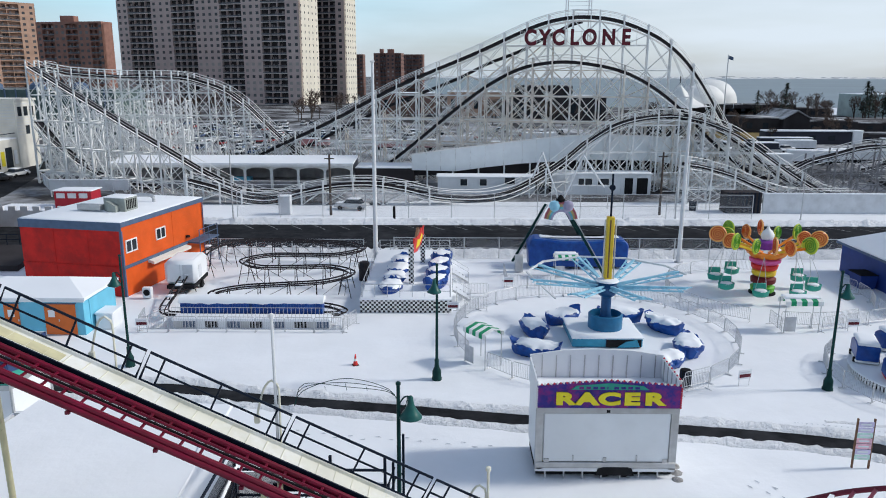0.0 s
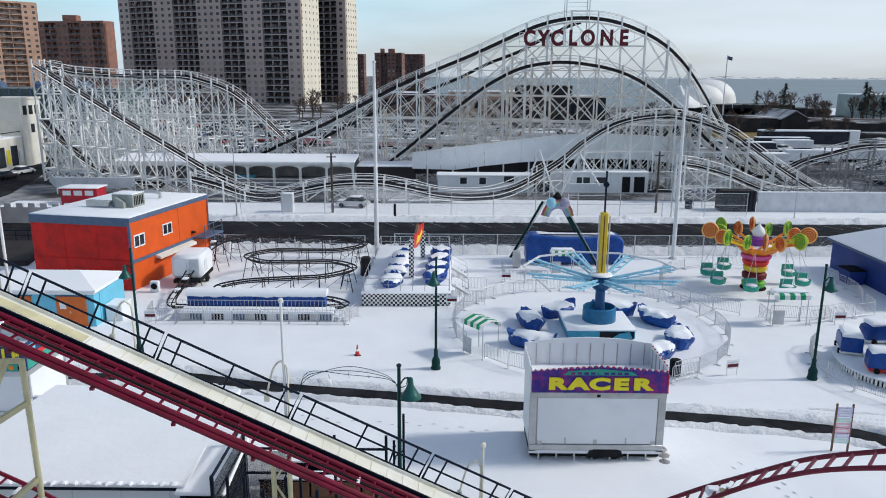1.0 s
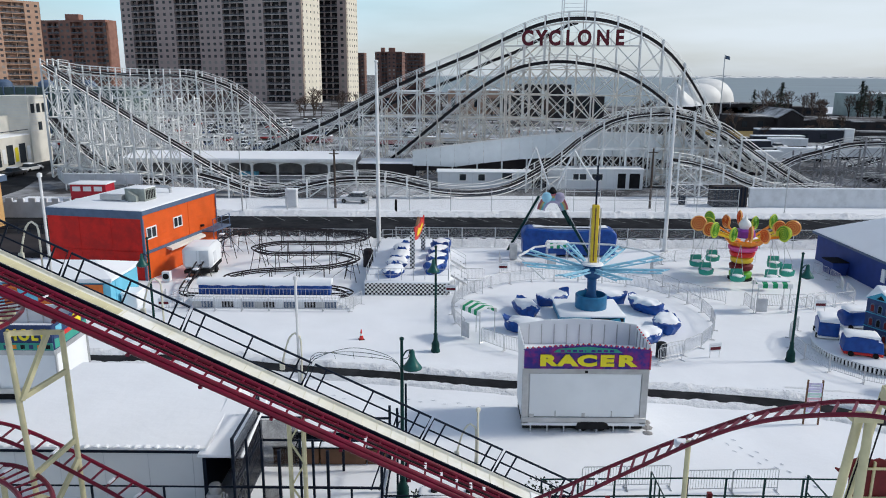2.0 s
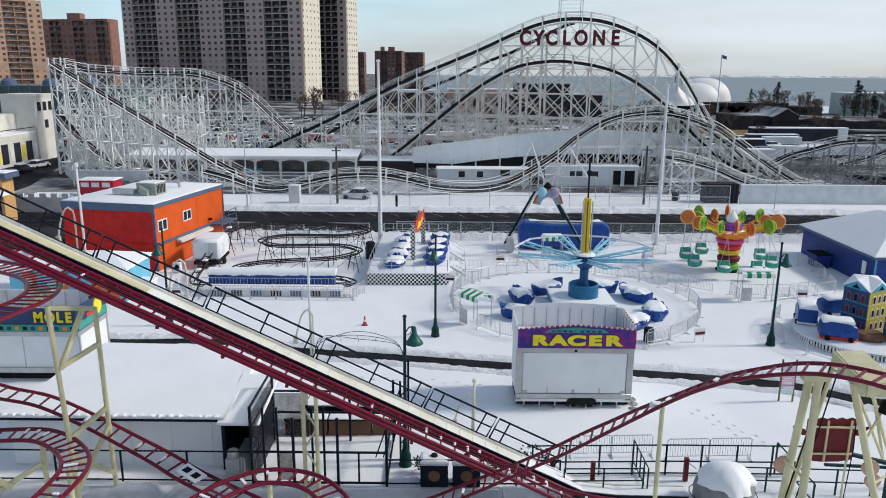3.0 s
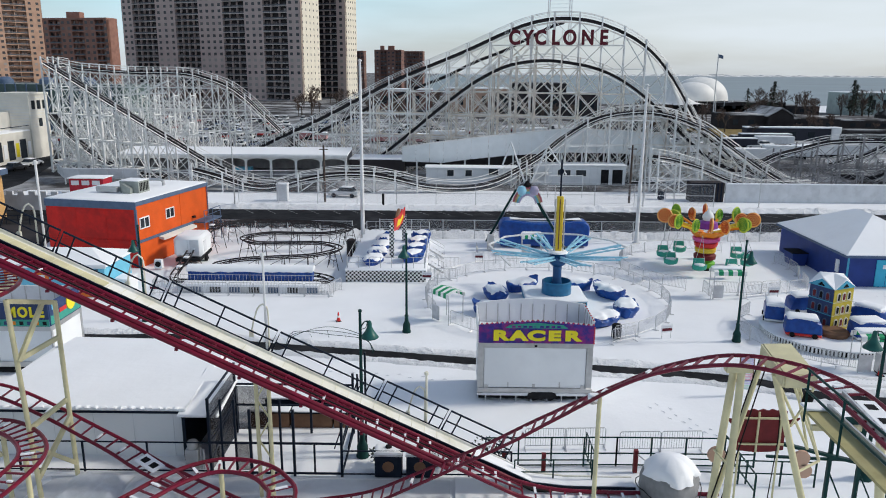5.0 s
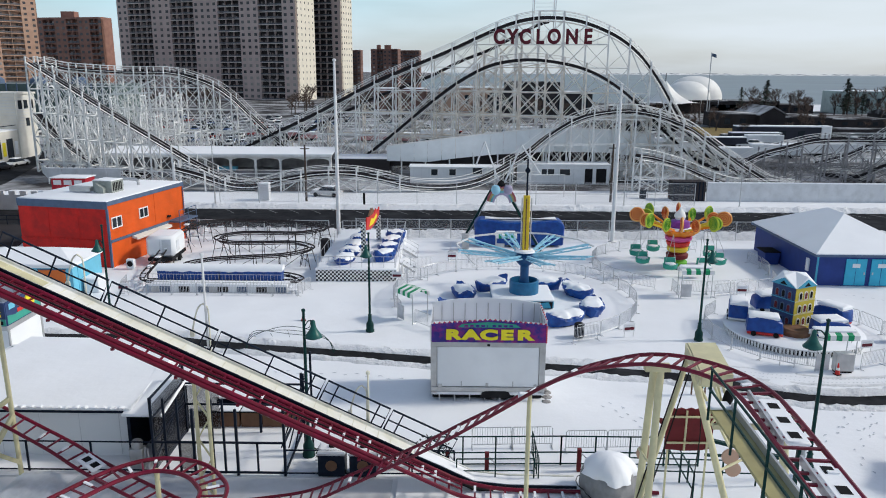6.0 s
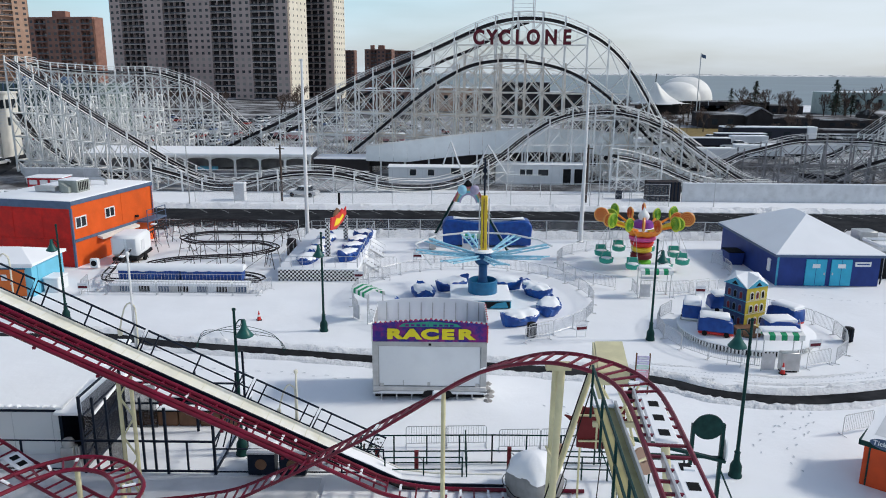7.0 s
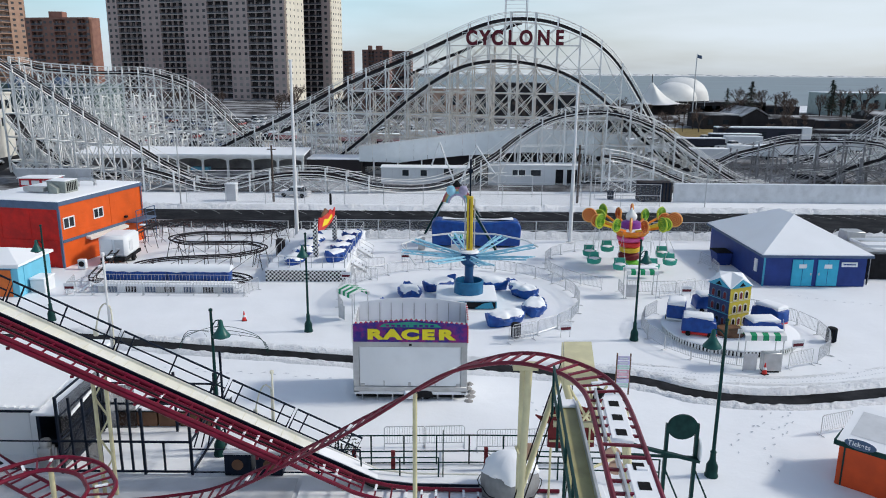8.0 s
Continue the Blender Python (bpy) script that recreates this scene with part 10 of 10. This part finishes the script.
def low_building(x0, y0, x1, y1, h, mat, label, name="low_building", gable=0.0):
    b = thing(name, (x0 + x1) / 2, (y0 + y1) / 2, 0, 0, label, "building")
    part("wall", Geo().box(x0, y0, 0, x1, y1, h), mat, b, world_space=True)
    if gable:
        ym = (y0 + y1) / 2
        part("roof", Geo().add([(x0 - 0.5, y0 - 0.5, h), (x1 + 0.5, y0 - 0.5, h), (x1 + 0.5, y1 + 0.5, h), (x0 - 0.5, y1 + 0.5, h), (x0 - 0.5, ym, h + gable), (x1 + 0.5, ym, h + gable)], [(3, 2, 1, 0), (0, 1, 5, 4), (2, 3, 4, 5), (1, 2, 5), (3, 0, 4)]), PATCHY_ROOF, b, world_space=True, angle=15)
    else:
        part("roof_snow", snow_cap([(x0, y0), (x1, y0), (x1, y1), (x0, y1)], h, h + 0.3), PATCHY_ROOF if mat is DARK_WALL_AND_GAP else SNOW_ROOF, b, "flat roof with snow", world_space=True)
    n = int((x1 - x0) / 5)
    for i in range(n):
        part("window", Geo().box(x0 + 1.5 + i * 5, y0 - 0.08, h * 0.3, x0 + 3.2 + i * 5, y0, h * 0.7), GLASS_DARK, b, world_space=True)


for a in ((92, 240, 104, 256, 4.4, DARK_WALL_AND_GAP, "dark flat-roofed hall with patchy snow"), (112, 240, 128, 262, 3.4, DARK_WALL_AND_GAP, "dark flat-roofed hall with snow"), (128, 246, 150, 270, 2.6, DARK_WALL_AND_GAP, "low dark hall with snowy roof"), (100, 330, 150, 346, 5.0, DARK_WALL_AND_GAP, "long dark beach building"), (160, 262, 200, 278, 3.2, DARK_WALL_AND_GAP, "dark low building with gabled snowy roof", "hall", 2),
          (82.4, 200, 105, 203.5, 3.3, NAVY_TRAILER, "long navy trailer building with snow"), (109, 204, 132, 209, 2.4, DARK_WALL_AND_GAP, "long dark shed with snow on its roof"), (60, 225, 74, 236, 3, DARK_WALL_AND_GAP, "dark low shed among bare shrubs"),
          (0, 330, 34, 350, 10, BRICK_PALE, "tan brick building beyond the car park"), (-30, 345, -6, 362, 9, BRICK_DARK, "brown brick building beyond the car park"), (22, 300, 62, 322, 9, DARK_WALL_AND_GAP, "dark building with stepped roof"), (28, 308, 50, 320, 13, DARK_WALL_AND_GAP, "dark building with stepped roof"),
          (176, 330, 206, 346, 9.6, PALE_GREEN, "pale grey-green pavilion near the beach"), (206, 332, 238, 346, 7.4, PALE_GREEN, "pale grey-green pavilion near the beach"), (120, 330, 165, 345, 3.5, DARK_WALL_AND_GAP, "dark low building near the shore")):
    low_building(*a)
gable = thing("hall", 108, 247, 0, 0, "dark timber hall with a front gable and bare roof", "building")
part("wall", Geo().wall_prism([(104, 0), (112, 0), (112, 4.4), (108, 6.6), (104, 4.4)], 238, 258), DARK_WALL_AND_GAP, gable, world_space=True)
part("roof", Geo().add([(103.4, 237.4, 4.2), (108, 237.4, 6.8), (112.6, 237.4, 4.2), (103.4, 258.6, 4.2), (108, 258.6, 6.8), (112.6, 258.6, 4.2), (103.4, 237.4, 4.5), (108, 237.4, 7.1), (112.6, 237.4, 4.5), (103.4, 258.6, 4.5), (108, 258.6, 7.1), (112.6, 258.6, 4.5)],
     [(0, 3, 4, 1), (1, 4, 5, 2), (6, 7, 10, 9), (7, 8, 11, 10), (0, 1, 7, 6), (1, 2, 8, 7), (3, 9, 10, 4), (4, 10, 11, 5), (0, 6, 9, 3), (2, 5, 11, 8)]), PATCHY_ROOF, gable, "gabled roof with patches of snow", world_space=True, angle=15)
white_unit = thing("white_container", 106.6, 201.6, 0, 4, "tall white container with snow at the trailer's end", "container")
part("body", Geo().box(-1.4, -1.3, 0, 1.4, 1.3, 3.4), WHITE_PANEL, white_unit, bevel=0.15)
part("snow_cover", snow_cap([(-1.4, -1.3), (1.4, -1.3), (1.4, 1.3), (-1.4, 1.3)], 3.4, 3.65), SNOW_ROOF, white_unit)
solid("ground_dry_grass", Geo().box(77, 206, -0.05, 98, 243, 0.05), DRY_GRASS, "dry yellow winter grass", "grass", "structure")
solid("ground_beach", Geo().prism([(120, 352), (330, 346), (420, 424), (152, 424)], -0.05, 0.06), SNOW_ROUGH, "snow-covered beach before the sea", "beach", "structure")
# white stage tent: a ribbed shell behind a peaked canopy
dome = thing("tent_dome", 114, 338, 0, 0, "white shell-shaped stage tent with a peaked canopy", "tent")
for k, (cx, rad, h) in enumerate(((0.5, 12.5, 15.8), (-4.0, 10.5, 13.6))):
    part("shell", Geo().lathe([(rad * math.cos(radians(e)) ** 0.85, 5.6 + (h - 5.6) * math.sin(radians(e))) for e in range(0, 90, 8)] + [(0.3, h)], 32).turned(pose(cx, -5.0 * k, 0) @ Matrix.Diagonal((1, 0.75, 1, 1))), DOME, dome, "white stretched shell", angle=60)
for i in range(7):
    part("prop", Geo().tube([(-11 + i * 4, -9.5 + abs(i - 3) * 0.8, 0), (-11 + i * 4, -9.5 + abs(i - 3) * 0.8, 6.0)], 0.2, 6), POLE_WHITE, dome)
part("stage_wall", Geo().box(-12, -4, 0, 12, 6, 5.6), DARK_WALL_AND_GAP, dome)
tent = thing("peaked_tent", 97, 322, 0, 0, "white peaked canopy tent with dark spire", "tent")
skin_v, skin_f, rings, nn = [], [], 9, 28
for i in range(rings):
    f = i / (rings - 1)
    for k in range(nn):
        a = k * math.tau / nn
        r = (0.5 + f * (15.5 if math.cos(a) > 0 else 9.0) * (1 + 0.10 * math.cos(4 * a)))
        skin_v.append((r * math.cos(a), 0.6 * r * math.sin(a), 4.3 + 9.2 * (1 - f) ** 2.3 + 0.5 * f * abs(math.sin(2 * a))))
for i in range(rings - 1):
    skin_f += [(i * nn + k, (i + 1) * nn + k, (i + 1) * nn + (k + 1) % nn, i * nn + (k + 1) % nn) for k in range(nn)]
skin_f.append(tuple(range(nn)))
part("canopy", Geo().add(skin_v, skin_f), DOME, tent, "white stretched canopy", angle=80)
part("spire", Geo().tube([(0, 0, 0), (0, 0, 13.6), (0, 0, 17)], 0.18, 6), DARK_WALL_AND_GAP, tent, "dark spire")
part("back_wall", Geo().box(-7, 2, 0, 13, 5, 3.6), DARK_WALL_AND_GAP, tent)
fl = thing("flag_mast", 108, 300, 0, 0, "tall mast with yardarm and small flag", "flagpole")
part("mast", Geo().tube([(0, 0, 0), (0, 0, 25)], 0.2, 6), POLE_WHITE, fl)
part("yard", Geo().tube([(-3, 0, 17), (3, 0, 17)], 0.1, 5), POLE_WHITE, fl)
fg = Geo()
for i in range(6):
    for j in range(2):
        fg.v.append((0.2 + i * 0.36, 0.18 * math.sin(i * 1.3), 24.8 - j * 1.3 - i * 0.12))
fg.f = [(i * 2, i * 2 + 1, i * 2 + 3, i * 2 + 2) for i in range(5)]
part("flag", fg, SLATE_TRIM, fl, "weathered flag")

# ---------------------------------------------------------------- bare trees
def tree_meshes(seed, h, spread, pine=False):
    rnd = random.Random(seed)
    wood, fine = Geo(), Geo()
    if pine:
        wood.tube([(0, 0, 0), (0.1, 0, h * 0.5), (0, 0, h * 0.95)], 0.16, 6)
        for i in range(420):
            u = rnd.random()
            z = h * (0.22 + 0.78 * u)
            r = spread * (1 - u) ** 0.8 * (0.5 + 0.6 * rnd.random()) * (0.75 + 0.35 * math.sin(u * 26))
            a = rnd.random() * math.tau
            p = Vector((r * math.cos(a), r * math.sin(a), z))
            d = Vector((math.cos(a), math.sin(a), rnd.uniform(-0.5, 0.2))).normalized() * rnd.uniform(0.5, 1.0)
            s = d.cross(Vector((0, 0, 1))).normalized() * 0.28
            fine.add([p - d * 0.4, p + s, p + d, p - s], [(0, 1, 2, 3)])
        return wood, fine

    def grow(p, d, length, r, level):
        q = p + d * length
        (wood if level < 3 else fine).tube([p, (p + q) / 2 + Vector((rnd.uniform(-1, 1), rnd.uniform(-1, 1), 0)) * length * 0.05, q], max(r, 0.036), 5 if level < 2 else 3)
        if level >= 5:
            return
        for k in range(3):
            nd = (d + Vector((rnd.uniform(-1, 1), rnd.uniform(-1, 1), rnd.uniform(-0.35, 0.55))) * spread).normalized()
            grow(p + d * length * rnd.uniform(0.55, 1.0), nd, length * rnd.uniform(0.62, 0.82), r * 0.58, level + 1)

    grow(Vector((0, 0, 0)), Vector((0, 0, 1)), h * 0.3, h * 0.022, 0)
    return wood, fine


tree_kinds = []
for k in range(4):
    wood, fine = tree_meshes(50 + k, (9, 11, 8, 10)[k], 0.75)
    tree_kinds.append((wood.mesh("trunk", BARK), fine.mesh("crown", TWIG), "bare leafless tree with fine brown twigs"))
for k in range(2):
    wood, fine = tree_meshes(80 + k, (11, 8)[k], 3.0, True)
    tree_kinds.append((wood.mesh("trunk", BARK), fine.mesh("crown", PINE), "dark ragged pine tree"))


def tree(x, y, k, s=1.0):
    t = thing("tree", x, y, 0, (x * 37 + y * 11) % 360, tree_kinds[k][2], "tree", "trees beyond the coaster")
    t.scale = (s, s, s)
    for nme, me in (("trunk", tree_kinds[k][0]), ("crown", tree_kinds[k][1])):
        part(nme, me, None, t)


rnd = random.Random(9)
for i in range(46):
    tree(rnd.uniform(-70, 0), rnd.uniform(285, 420), rnd.randrange(4), rnd.uniform(0.6, 1.15))
for i in range(16):
    tree(rnd.uniform(-20, 60), rnd.uniform(262, 330), rnd.randrange(4), rnd.uniform(0.7, 1.2))
for x, y, k, s in ((140, 320, 0, 1.5), (146, 325, 3, 1.4), (134, 322, 1, 1.3), (163, 300, 4, 1.4), (170, 305, 3, 1.5), (176, 300, 1, 1.5), (168, 296, 5, 1.2), (200, 300, 4, 1.6), (206, 292, 0, 1.3), (212, 298, 4, 1.5), (196, 280, 2, 1.2), (118, 262, 2, 0.9), (104, 255, 1, 0.9), (128, 258, 0, 1.0), (90, 258, 3, 0.9), (98, 262, 0, 0.8), (152, 255, 1, 1.0),
                   (84, 200, 2, 0.7), (120, 230, 2, 0.9), (185, 268, 3, 1.1), (222, 290, 5, 1.5), (231, 300, 1, 1.5), (76, 262, 3, 0.9), (70, 270, 1, 1.0)):
    tree(x, y, k, s)
for i in range(46):
    tree(rnd.uniform(60, 135), rnd.choice((rnd.uniform(214, 238), rnd.uniform(262, 300))), rnd.randrange(4), rnd.uniform(0.45, 0.75))
for i in range(22):
    tree(rnd.uniform(120, 215), rnd.uniform(270, 330), rnd.choice((0, 1, 2, 3, 3, 4)), rnd.uniform(0.9, 1.4))
for i in range(14):
    tree(rnd.uniform(-150, -80), rnd.uniform(290, 360), rnd.randrange(4), rnd.uniform(0.8, 1.3))
